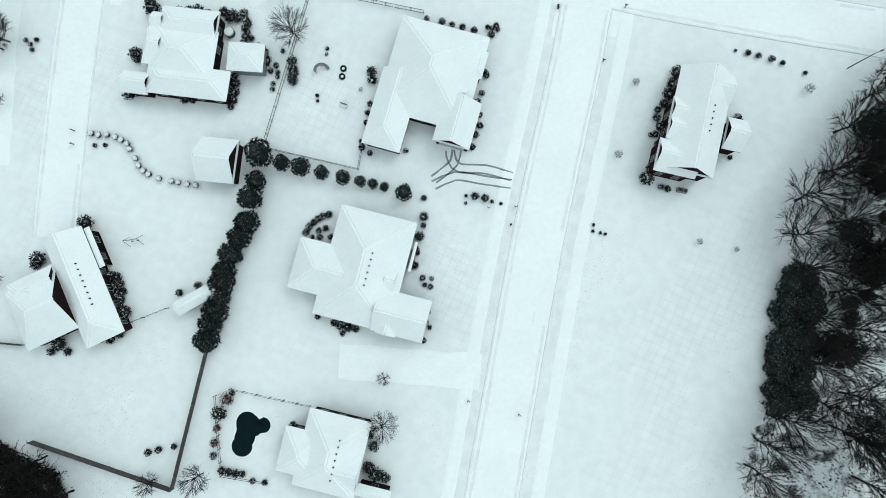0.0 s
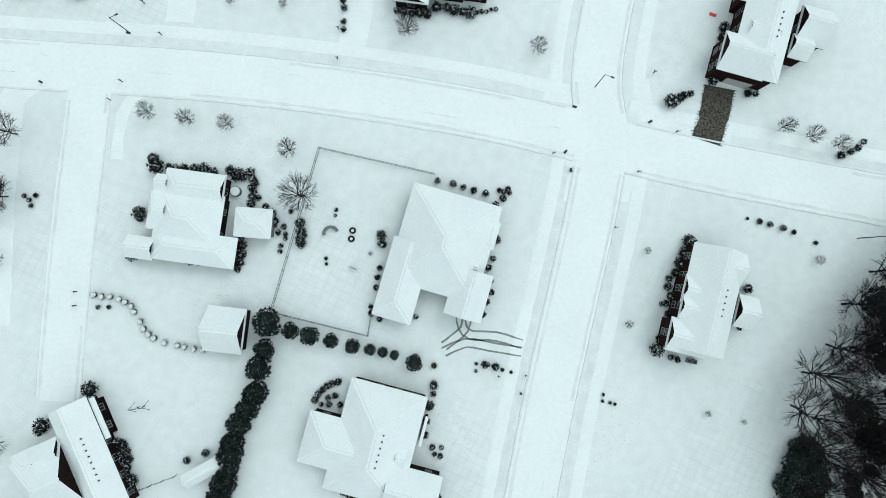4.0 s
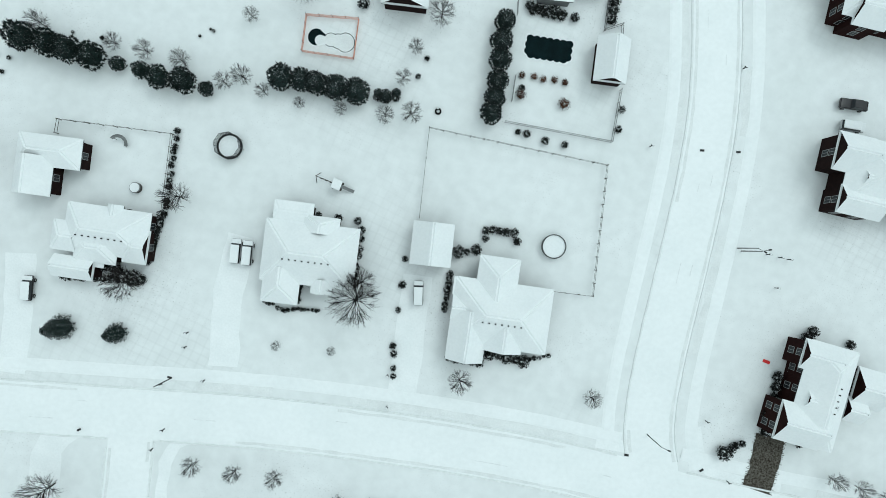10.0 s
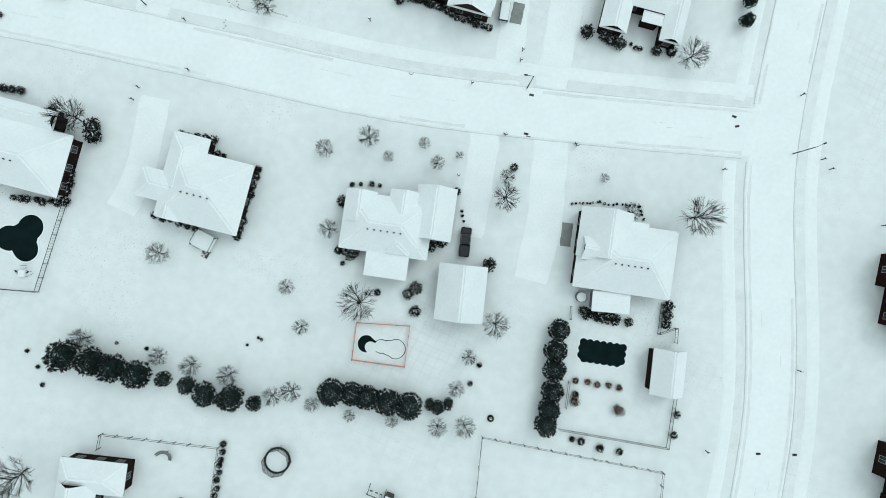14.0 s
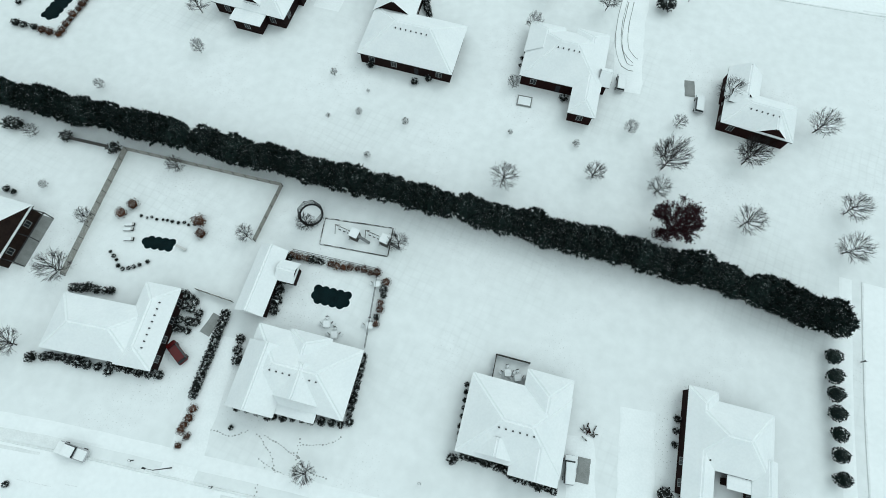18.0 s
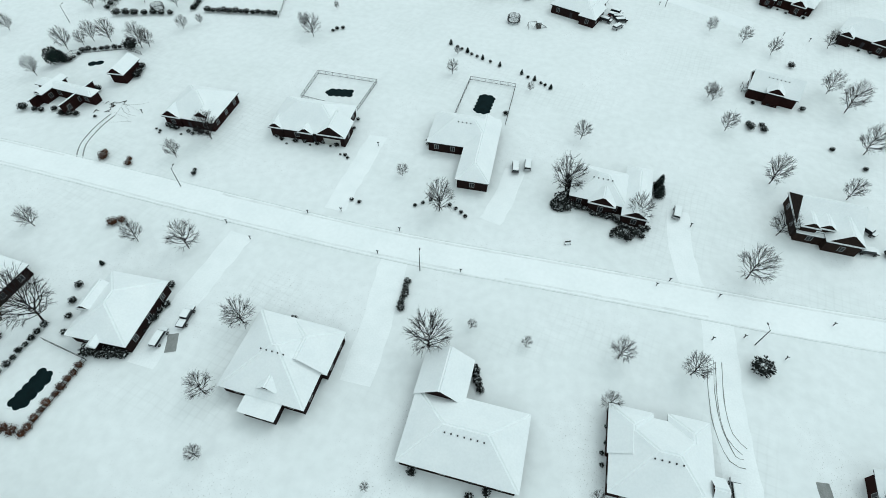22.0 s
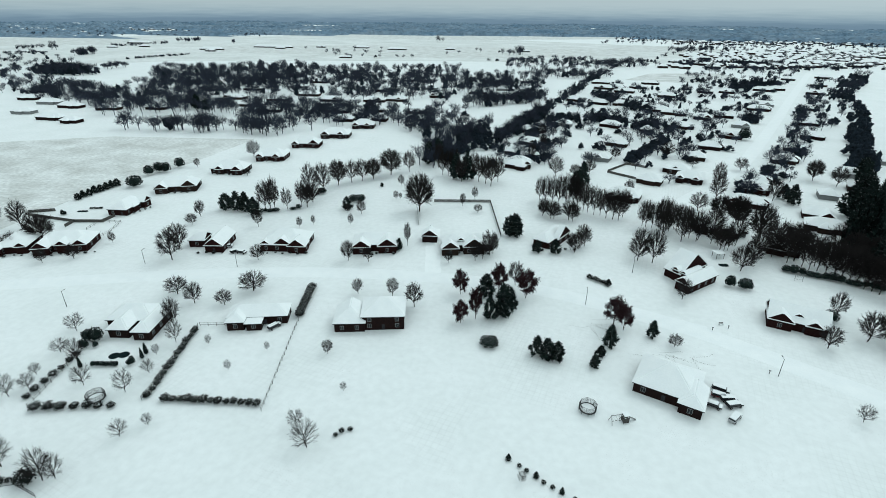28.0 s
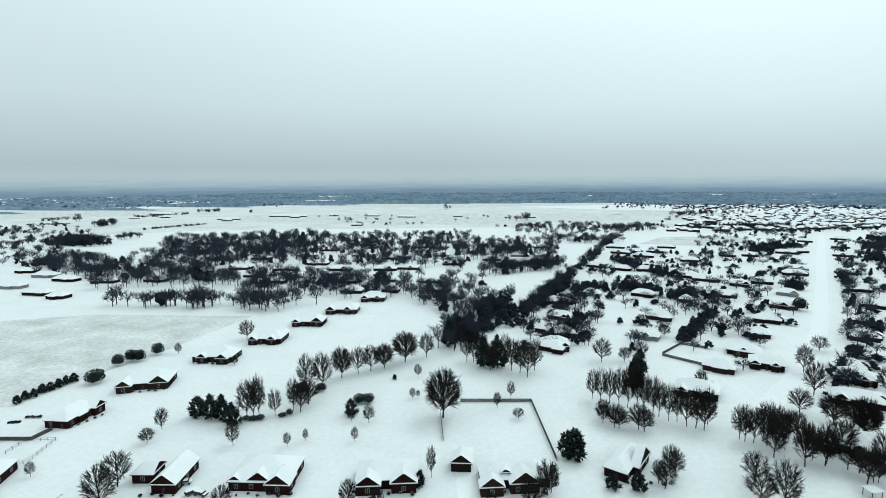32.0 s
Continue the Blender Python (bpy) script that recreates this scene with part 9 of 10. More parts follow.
shrub_bed([(-163.3, 340.3, 0.61), (-161.3, 339.3, 0.76), (-159.4, 337.9, 0.38), (-157.3, 339.3, 0.91), (-154.5, 339.6, 0.83), (-152.7, 338.7, 0.38), (-150.9, 339.5, 0.75), (-149.4, 340.4, 0.91), (-147.0, 339.4, 0.45), (-145.3, 340.0, 0.98), (-143.2, 336.7, 0.37), (-141.8, 336.6, 0.59), (-140.8, 335.7, 0.51), (-142.9, 352.5, 0.64), (-142.9, 348.2, 0.62)])
shrub_bed([(-195.6, 338.3, 0.93), (-193.9, 337.7, 1.08), (-192.5, 337.5, 0.92), (-188.6, 337.0, 0.69), (-187.1, 336.3, 0.61), (-186.6, 337.8, 1.07), (-184.6, 337.3, 1.07), (-182.9, 337.2, 0.76), (-198.3, 336.3, 0.38), (-196.8, 335.7, 0.46), (-196.6, 334.9, 0.38), (-190.2, 335.5, 0.38)])
shrub_bed([(-241.5, 336.7, 1.59), (-237.9, 336.7, 0.95), (-235.8, 336.9, 0.95), (-228.7, 336.6, 1.26), (-226.6, 337.0, 1.10), (-224.6, 337.2, 1.10), (-218.8, 337.6, 0.55), (-225.7, 349.6, 1.33), (-232.4, 338.1, 0.95), (-218.1, 358.6, 1.38), (-218.6, 360.9, 1.39), (-219.4, 363.8, 1.41)])
shrub_bed([(-26.1, 386.0, 0.68), (-21.6, 386.1, 0.77), (-20.7, 386.0, 0.68), (-19.8, 385.7, 0.59), (-11.7, 385.5, 1.01), (-9.7, 410.2, 1.31)])
branch_pile(-218.1, 343.6)
deck(-26.4, 393.2, -5.9)
fence([(-224.1, 370.8), (-231.5, 372.6), (-246.6, 366.4), (-247.1, 360.5)], "iron")
# rounded street corners
drive([(4.8, 56.8), (10.3, 57.0), (13.7, 59.3), (15.0, 63.5), (14.8, 69.5)], 1.6, "sidewalk curving round the street corner under snow")
drive([(23.0, 63.6), (24.8, 58.5), (27.6, 55.7), (32.7, 55.2), (41.4, 55.4)], 1.6, "sidewalk curving round the street corner under snow")
drive([(6.8, 47.5), (10.8, 46.7), (13.1, 42.8), (13.3, 37.4)], 1.6, "sidewalk curving round the street corner under snow")
drive([(23.8, 39.6), (24.0, 44.0), (27.2, 46.9), (34.3, 47.3)], 1.6, "sidewalk curving round the street corner under snow")
drive([(-72.9, 27.7), (-73.9, 36.2), (-72.4, 40.1), (-68.7, 42.1), (-60.3, 43.5)], 1.6, "sidewalk curving round the street corner under snow")
drive([(-88.4, -8.1), (-91.6, 8.5), (-94.3, 23.1), (-95.5, 34.8), (-91.3, 40.6)], 5.0, "snow-covered lane beside the lawn strip")
# ---- trees of the further gardens ----
tree(-259.4, 396.3, 7.4, 5.2)
tree(-256.8, 400.0, 5.1, 4.4)
tree(-229.6, 403.7, 7.8, 4.7)
tree(-243.1, 404.0, 6.7, 5.4)
tree(-260.0, 405.5, 4.1, 3.3)
evergreen(-250.3, 410.7, 0.9, 6.1)
evergreen(-247.0, 411.9, 0.8, 1.7, round_top=True)
evergreen(-245.7, 412.1, 0.8, 1.7, round_top=True)
tree(-228.8, 412.2, 4.9, 4.0)
evergreen(-244.4, 412.4, 0.8, 1.7, round_top=True)
tree(-252.7, 412.4, 9.0, 5.1)
evergreen(-243.1, 412.6, 0.8, 1.7, round_top=True)
evergreen(-241.8, 412.9, 0.8, 1.7, round_top=True)
evergreen(-240.5, 413.1, 0.8, 1.7, round_top=True)
evergreen(-237.1, 414.3, 0.8, 1.9, round_top=True)
evergreen(-236.1, 414.5, 0.9, 3.3, round_top=True)
tree(-170.6, 415.4, 3.2, 2.0)
tree(-262.0, 415.7, 5.0, 4.9)
tree(-207.0, 417.6, 3.7, 2.2)
evergreen(-235.6, 417.9, 0.9, 5.8)
evergreen(-256.5, 418.8, 1.4, 3.5, round_top=True)
evergreen(-253.5, 420.0, 0.8, 2.2, round_top=True)
evergreen(-236.0, 420.1, 1.0, 5.9)
tree(-232.5, 420.2, 4.0, 2.3)
evergreen(-258.7, 422.9, 2.0, 3.8, round_top=True)
evergreen(-256.0, 423.1, 2.2, 4.9, round_top=True)
tree(-266.6, 426.5, 6.6, 5.6)
tree(-230.8, 427.0, 8.1, 4.7)
tree(-219.9, 427.9, 3.9, 2.3)
tree(-200.4, 428.6, 3.4, 1.9)
tree(-181.3, 430.5, 5.1, 3.5)
tree(-237.2, 434.8, 11.0, 5.7)
evergreen(-100.8, 439.2, 1.4, 4.6)
evergreen(-114.9, 440.3, 2.2, 7.9)
evergreen(-111.9, 440.3, 2.1, 7.1)
evergreen(-118.0, 442.0, 1.9, 7.2)
evergreen(-132.6, 444.3, 3.1, 2.8, round_top=True)
evergreen(-98.5, 444.6, 1.4, 4.2)
tree(-239.4, 449.4, 8.4, 6.1)
tree(-228.2, 450.4, 6.1, 5.7)
evergreen(-95.1, 450.8, 2.0, 8.1)
tree(-249.5, 454.0, 7.2, 7.6)
tree(-74.7, 454.4, 4.5, 4.3)
tree(-143.5, 454.9, 8.5, 5.8, russet=True)
tree(-138.8, 458.3, 12.3, 4.7, russet=True)
evergreen(-80.8, 458.6, 1.6, 6.4)
evergreen(-133.7, 459.3, 2.3, 9.5)
tree(-89.4, 460.9, 9.3, 5.3, russet=True)
tree(-223.3, 461.6, 7.7, 9.8)
evergreen(-129.6, 461.9, 2.8, 13.5)
tree(-161.3, 462.2, 9.7, 6.5)
tree(-26.6, 462.7, 8.2, 6.5)
tree(-92.2, 463.4, 11.1, 7.3, russet=True)
tree(-321.0, 466.5, 6.2, 4.7)
evergreen(-127.7, 466.7, 2.4, 9.2)
tree(-184.0, 467.1, 6.5, 4.2)
tree(-170.9, 468.0, 7.7, 4.6)
tree(-12.0, 469.2, 10.8, 8.4)
tree(-5.5, 472.0, 9.6, 7.4)
tree(-311.2, 472.1, 6.3, 5.3)
evergreen(-136.5, 473.8, 2.9, 10.0)
tree(-146.3, 474.0, 10.1, 5.9, russet=True)
tree(-122.2, 475.7, 11.8, 8.0, russet=True)
tree(-345.0, 475.7, 7.6, 8.5)
tree(-132.4, 478.4, 12.0, 6.4, russet=True)
tree(-270.1, 479.1, 14.0, 9.6)
evergreen(-17.9, 480.5, 2.4, 4.3, round_top=True)
tree(-14.5, 484.0, 9.6, 5.6)
tree(-126.4, 484.9, 10.3, 6.1)
tree(-340.9, 485.8, 12.2, 11.9)
tree(-65.0, 486.0, 8.6, 5.9)
tree(-234.7, 486.1, 6.9, 6.2)
tree(-307.3, 489.3, 5.6, 3.1)
tree(-274.2, 489.7, 11.9, 9.0)
tree(-197.1, 492.4, 9.5, 5.7)
tree(-188.3, 493.0, 7.4, 4.8)
tree(-361.5, 495.1, 14.3, 8.1)
tree(17.4, 495.9, 13.9, 7.4)
tree(15.5, 498.3, 14.1, 7.5)
evergreen(-39.2, 498.7, 2.8, 4.5, round_top=True)
tree(-155.2, 499.0, 5.8, 3.8)
evergreen(-44.4, 499.5, 2.0, 5.0, round_top=True)
tree(13.5, 500.4, 14.7, 7.6)
tree(11.9, 502.6, 14.8, 7.7)
tree(-144.2, 502.8, 9.0, 5.3)
tree(9.9, 503.9, 14.9, 7.7)
tree(-141.3, 505.5, 8.4, 5.1)
tree(8.4, 506.2, 15.0, 7.8)
tree(6.4, 507.6, 14.6, 7.4)
tree(-138.8, 509.4, 11.8, 6.9)
tree(4.8, 510.0, 14.7, 7.5)
tree(-137.5, 511.3, 9.4, 4.9)
tree(2.7, 511.4, 14.8, 7.6)
tree(-176.1, 512.3, 11.5, 3.2)
tree(1.1, 513.4, 14.9, 7.7)
tree(-35.6, 514.6, 11.3, 9.3)
tree(-70.2, 515.2, 15.6, 8.6)
tree(-285.7, 515.3, 5.9, 5.6)
evergreen(-118.5, 516.3, 2.0, 6.0)
tree(-0.3, 516.5, 15.1, 7.8)
tree(-75.9, 516.7, 10.6, 8.5)
evergreen(-110.6, 516.7, 2.2, 7.1)
tree(-3.0, 517.0, 14.7, 7.4)
tree(-252.6, 519.4, 9.3, 5.0)
tree(-102.2, 519.5, 9.3, 7.0)
tree(-4.3, 520.7, 15.3, 7.9)
tree(-29.6, 521.0, 12.0, 8.1)
tree(-7.1, 521.2, 14.4, 7.5)
tree(-103.6, 522.2, 8.1, 4.7)
tree(-232.5, 522.2, 5.7, 2.9)
tree(-8.7, 524.0, 15.6, 8.1)
tree(15.5, 524.6, 15.4, 9.4)
tree(-287.7, 525.6, 9.2, 5.2)
tree(-13.2, 526.9, 15.2, 7.7)
tree(-97.3, 527.1, 10.0, 5.6)
tree(-227.6, 527.2, 5.0, 2.3)
tree(-73.0, 528.6, 10.1, 8.0)
tree(-98.6, 528.9, 10.0, 6.0)
tree(11.3, 529.0, 15.6, 9.6)
tree(-9.6, 529.2, 15.8, 7.3)
tree(-209.0, 529.7, 6.3, 2.8)
evergreen(21.3, 531.0, 4.6, 30.3)
tree(-17.5, 531.6, 17.6, 8.4)
evergreen(-128.9, 531.8, 3.2, 11.4)
evergreen(-131.7, 532.4, 2.8, 10.5)
evergreen(29.2, 532.5, 4.8, 30.4)
evergreen(-262.2, 533.7, 3.0, 9.8)
tree(-13.6, 534.1, 16.1, 8.0)
tree(-34.6, 534.6, 11.6, 4.7)
tree(-36.0, 534.6, 11.6, 5.1)
evergreen(-273.8, 536.6, 2.9, 11.2)
evergreen(-280.7, 537.4, 2.9, 9.1)
evergreen(-269.7, 537.8, 2.7, 10.8)
evergreen(17.7, 538.5, 4.2, 26.2)
evergreen(-259.8, 539.6, 1.7, 1.3, round_top=True)
evergreen(-256.8, 539.6, 2.0, 1.5, round_top=True)
tree(-37.1, 539.9, 9.2, 6.0)
evergreen(-254.0, 540.1, 2.0, 2.0, round_top=True)
tree(-260.1, 540.5, 16.1, 8.0)
tree(-257.1, 540.6, 17.6, 7.0)
tree(-254.8, 541.0, 19.0, 6.1)
evergreen(30.6, 541.1, 4.7, 31.2)
tree(-39.6, 541.5, 10.1, 6.4)
tree(-45.7, 542.8, 15.8, 7.7)
tree(-2.5, 543.4, 12.2, 10.2)
tree(13.8, 543.6, 13.7, 9.6)
tree(-249.6, 544.5, 11.9, 5.2)
evergreen(-246.3, 544.5, 1.8, 1.4, round_top=True)
tree(-216.3, 545.3, 5.3, 3.2)
tree(-209.0, 545.6, 7.7, 5.0)
tree(-48.2, 545.9, 12.9, 5.5)
evergreen(-244.0, 546.0, 1.5, 2.7, round_top=True)
tree(-17.9, 546.6, 19.5, 11.5)
tree(-49.6, 547.5, 13.8, 5.9)
evergreen(26.9, 549.2, 4.6, 29.5)
tree(-240.6, 549.3, 13.5, 9.6)
tree(-243.9, 549.7, 15.1, 5.3)
evergreen(-218.3, 550.5, 2.4, 7.4)
tree(-57.8, 551.0, 17.1, 6.1)
tree(-55.9, 552.5, 15.1, 6.1)
tree(-59.4, 553.5, 17.4, 6.6)
tree(-35.0, 553.5, 12.8, 9.3)
tree(-63.4, 554.8, 13.6, 5.9)
tree(-180.2, 555.2, 20.9, 15.0)
tree(-66.0, 555.6, 14.2, 6.3)
tree(-52.6, 556.7, 13.2, 5.8)
tree(-101.1, 556.8, 9.7, 7.5)
tree(-240.7, 557.0, 11.4, 9.4)
tree(-67.4, 557.0, 13.8, 5.9)
tree(-110.3, 558.1, 8.6, 7.5)
tree(-103.0, 558.2, 10.7, 8.0)
tree(-111.9, 558.5, 9.9, 8.0)
tree(-149.6, 559.1, 4.9, 4.6)
tree(-49.6, 559.3, 12.4, 5.5)
tree(-58.3, 559.5, 13.9, 6.4)
tree(-116.0, 561.8, 8.1, 5.3)
evergreen(-219.0, 562.0, 2.7, 4.4, round_top=True)
tree(-78.1, 562.2, 16.1, 7.9)
evergreen(-215.3, 563.2, 2.7, 4.4, round_top=True)
tree(-80.8, 563.5, 16.7, 8.0)
tree(-83.9, 564.4, 15.0, 7.2)
tree(-115.6, 564.6, 8.7, 6.5)
tree(-44.1, 565.5, 9.1, 6.5)
tree(-20.9, 566.1, 16.1, 9.4)
tree(-21.3, 566.7, 15.5, 11.3)
tree(-75.3, 567.4, 15.6, 6.3)
tree(-158.9, 567.5, 7.6, 3.4)
tree(-89.7, 568.2, 15.8, 6.0)
tree(-86.4, 568.3, 14.8, 5.9)
evergreen(-249.1, 568.3, 3.4, 4.9, round_top=True)
tree(-247.9, 570.5, 18.1, 8.5)
tree(-197.1, 570.6, 5.3, 3.0)
tree(-92.7, 571.2, 15.1, 6.1)
evergreen(-241.4, 571.6, 2.6, 3.6, round_top=True)
tree(-194.9, 572.2, 3.7, 2.0)
tree(-94.9, 572.4, 17.1, 6.6)
tree(-241.2, 573.0, 18.2, 9.6)
tree(-97.6, 575.6, 16.4, 6.2)
tree(-25.8, 576.6, 12.3, 10.8)
tree(-104.0, 577.7, 18.9, 6.8)
tree(-107.4, 578.2, 17.8, 6.3)
tree(-100.2, 578.4, 19.7, 6.8)
evergreen(40.8, 579.1, 4.8, 23.6)
tree(-153.7, 579.4, 7.7, 3.6)
tree(-111.1, 580.4, 15.9, 6.4)
evergreen(48.7, 580.7, 5.1, 26.5)
tree(-114.8, 581.5, 15.5, 6.0)
tree(-117.9, 584.5, 13.7, 5.6)
tree(-34.2, 585.2, 10.4, 9.0)
tree(-237.8, 588.2, 16.0, 10.1)
evergreen(-78.3, 593.9, 2.8, 4.5, round_top=True)
tree(-231.5, 594.6, 14.3, 8.0)
tree(-301.5, 595.5, 4.7, 4.2)
tree(-200.5, 595.5, 7.0, 3.9)
evergreen(-65.2, 597.4, 1.5, 2.4, round_top=True)
evergreen(-98.0, 598.1, 3.4, 15.3)
tree(-226.6, 599.4, 13.9, 9.3)
tree(-67.3, 603.4, 9.9, 5.8)
tree(-220.8, 604.5, 13.5, 10.7)
tree(-147.0, 604.8, 19.2, 9.6)
tree(-19.3, 605.5, 15.9, 9.2)
tree(-343.3, 605.5, 6.7, 3.9)
evergreen(20.7, 606.7, 3.5, 11.8)
tree(-150.8, 609.5, 17.8, 8.6)
tree(-165.8, 610.8, 15.7, 7.6)
tree(12.6, 611.1, 13.3, 8.7)
tree(-155.2, 612.6, 17.4, 9.3)
evergreen(-169.7, 614.2, 3.6, 17.1)
evergreen(-162.6, 614.6, 4.4, 18.3)
tree(-143.5, 614.7, 16.8, 8.2)
tree(-212.4, 615.3, 17.0, 14.1)
evergreen(19.6, 616.1, 2.9, 8.8)
tree(-159.0, 616.9, 17.8, 7.1)
tree(-176.0, 621.6, 16.4, 7.9)
tree(-179.7, 621.8, 14.5, 6.1)
tree(-202.5, 624.2, 14.2, 8.8)
evergreen(4.9, 624.2, 1.9, 5.1)
tree(-172.7, 624.8, 17.2, 8.0)
tree(-108.0, 633.3, 13.2, 9.7)
tree(-9.9, 634.8, 14.8, 8.0)
tree(-95.9, 636.3, 8.2, 7.3)
tree(-320.0, 637.0, 12.3, 9.2)
tree(-185.5, 637.6, 17.4, 7.1)
evergreen(18.4, 642.8, 5.5, 4.4, round_top=True)
tree(-85.9, 645.2, 9.0, 7.5)
evergreen(-193.7, 646.5, 4.0, 15.9)
evergreen(-189.7, 658.1, 4.2, 15.7)
tree(-124.0, 671.6, 12.2, 6.3)
tree(15.4, 672.2, 9.0, 9.0)
tree(-13.7, 676.3, 7.5, 7.3)
tree(-64.4, 686.5, 8.0, 7.1)
tree(-26.5, 697.7, 11.8, 10.0)
tree(-116.2, 704.5, 11.8, 6.9)
tree(-116.2, 751.8, 9.8, 7.8)
for k, (x, y) in enumerate(((17, 522), (23, 528), (20, 536), (28, 541), (26, 549), (34, 556), (31, 566), (40, 572), (45, 583), (41, 592), (52, 598), (57, 611), (64, 622), (70, 636), (78, 650), (86, 668))):
    evergreen(x + 1.7 * math.sin(k * 2.1), y, 4.1 + 0.9 * math.sin(k * 1.7), 16.0 + 2.5 * math.sin(k * 2.9), "tall evergreens of the belt")
# ---- the town in the distance ----
small_house(21.0, 570.0, -22.0, 18.5, walls="brown")
small_house(57.3, 553.0, -22.0, 16.8, walls="dark")
small_house(31.1, 507.5, -22.0, 22.2, walls="dark")
evergreen(-17.4, 517.4, 1.7, 3.0, round_top=True)
evergreen(-14.8, 516.5, 2.1, 3.8, round_top=True)
evergreen(-12.3, 515.6, 1.2, 3.4, round_top=True)
evergreen(-9.7, 514.8, 2.0, 2.4, round_top=True)
evergreen(-7.2, 513.9, 1.8, 2.3, round_top=True)
evergreen(-4.8, 513.0, 1.3, 3.2, round_top=True)
evergreen(-2.3, 512.2, 2.2, 3.8, round_top=True)
evergreen(0.1, 511.3, 1.5, 3.3, round_top=True)
evergreen(2.6, 510.4, 1.5, 2.3, round_top=True)
evergreen(5.0, 509.6, 2.2, 2.4, round_top=True)
evergreen(7.4, 508.8, 1.3, 3.3, round_top=True)
evergreen(9.7, 507.9, 1.8, 3.8, round_top=True)
evergreen(12.1, 507.1, 2.0, 3.1, round_top=True)
tree(-60.3, 545.6, 13.5, 8.0)
tree(-52.7, 541.0, 15.4, 8.0)
tree(-44.6, 544.4, 12.3, 7.9)
tree(-38.2, 533.7, 12.4, 8.1)
tree(-29.6, 540.5, 15.4, 7.8)
tree(-23.9, 529.9, 13.3, 8.2)
tree(-15.9, 533.4, 11.7, 7.7)
tree(-9.6, 528.8, 14.8, 8.3)
tree(-3.3, 525.2, 14.5, 7.6)
tree(4.5, 527.9, 11.5, 8.4)
tree(9.0, 518.7, 13.8, 7.5)
tree(17.7, 524.8, 15.3, 8.5)
tree(21.5, 515.2, 12.1, 7.4)
tree(29.4, 518.7, 12.7, 8.6)
tree(34.4, 514.3, 15.5, 7.3)
tree(39.9, 511.5, 13.1, 8.7)
small_house(182.6, 1097.3, -17.0, 26.0, walls="dark")
small_house(236.2, 1079.7, -23.0, 20.9, walls="dark")
small_house(283.1, 1169.9, -23.0, 21.8, walls="brown")
small_house(-32.4, 1065.2, -25.0, 26.0, walls="brown")
small_house(-9.1, 1037.8, -20.0, 25.6, walls="dark")
small_house(-31.2, 1124.0, -18.0, 26.0, walls="brown")
small_house(40.5, 1134.5, -15.0, 24.1, walls="dark")
small_house(279.4, 1237.7, -21.0, 20.5, walls="brown")
small_house(321.4, 1290.9, -24.0, 21.5, walls="dark")
small_house(217.6, 1186.3, -19.0, 19.5, walls="brown")
small_house(-697.4, 815.2, 5.0, 21.6, walls="dark")
small_house(-649.5, 796.1, 8.0, 26.0, walls="grey")
small_house(-608.9, 781.3, 0.0, 26.0, walls="dark")
small_house(-626.4, 743.1, 6.0, 21.5, walls="grey")
small_house(-574.4, 723.1, 2.0, 26.0, walls="dark")
small_house(-544.8, 714.9, 5.0, 16.6, walls="dark")
small_house(-396.3, 806.9, 4.0, 26.0, walls="brown")
small_house(-360.9, 812.6, 8.0, 22.1, walls="grey")
small_house(-325.6, 818.3, 1.0, 26.0, walls="dark")
small_house(-270.7, 786.4, 0.0, 15.0, walls="dark")
small_house(-289.3, 829.7, 7.0, 19.4, walls="dark")
small_house(-357.7, 882.8, 8.0, 26.0, walls="dark")
small_house(-318.6, 971.5, 4.0, 26.0, walls="dark")
small_house(-399.2, 915.0, 3.0, 26.0, walls="brown")
small_house(-420.0, 873.1, 1.0, 25.3, walls="dark")
small_house(-244.6, 831.3, 6.0, 21.8, walls="brown")
small_house(-228.7, 793.3, 1.0, 20.0, walls="dark")
small_house(-308.3, 890.6, 7.0, 26.0, walls="dark")
small_house(-429.0, 831.2, 3.0, 26.0, walls="brown")
small_house(-561.8, 780.3, 5.0, 23.7, walls="brown")
small_house(-516.1, 793.3, 8.0, 21.6, walls="brown")
small_house(-285.5, 901.5, 1.0, 25.2, walls="brown")
small_house(-369.5, 988.3, 2.0, 26.0, walls="grey")
small_house(-443.6, 977.1, 6.0, 26.0, walls="grey")
small_house(-489.9, 945.4, 7.0, 26.0, walls="dark")
small_house(-240.9, 939.5, 0.0, 23.8, walls="brown")
small_house(-191.9, 1087.9, 3.0, 26.0, walls="dark")
small_house(-135.9, 1108.7, 9.0, 26.0, walls="dark")
small_house(-165.3, 1019.1, 4.0, 24.8, walls="grey")
small_house(-10.4, 539.2, -23.0, 14.2, walls="dark")
small_house(82.5, 673.2, -27.0, 20.2, walls="grey")
small_house(-1250.1, 1580.1, 4.0, 26.0, walls="grey")
small_house(-1194.2, 1631.3, 4.0, 26.0, walls="dark")
small_house(-932.7, 1534.7, 4.0, 26.0, walls="dark")
small_house(-815.0, 1672.8, 8.0, 26.0, walls="brown")
small_house(-731.3, 1753.0, 3.0, 26.0, walls="dark")
small_house(-547.4, 1445.5, 8.0, 26.0, walls="brown")
small_house(-365.6, 1767.7, 3.0, 26.0, walls="brown")
small_house(-161.2, 1744.4, 0.0, 26.0, walls="brown")
small_house(-135.2, 684.9, -19.9, 16.0, walls="dark")
small_house(-125.8, 718.8, -17.8, 17.3, walls="brown")
small_house(-133.0, 649.6, -17.3, 14.9, walls="dark")
small_house(-126.4, 764.0, -22.4, 20.7, walls="red")
small_house(-96.7, 800.5, -17.7, 14.3, walls="grey")
small_house(-77.4, 949.7, -16.9, 20.6, walls="brown")
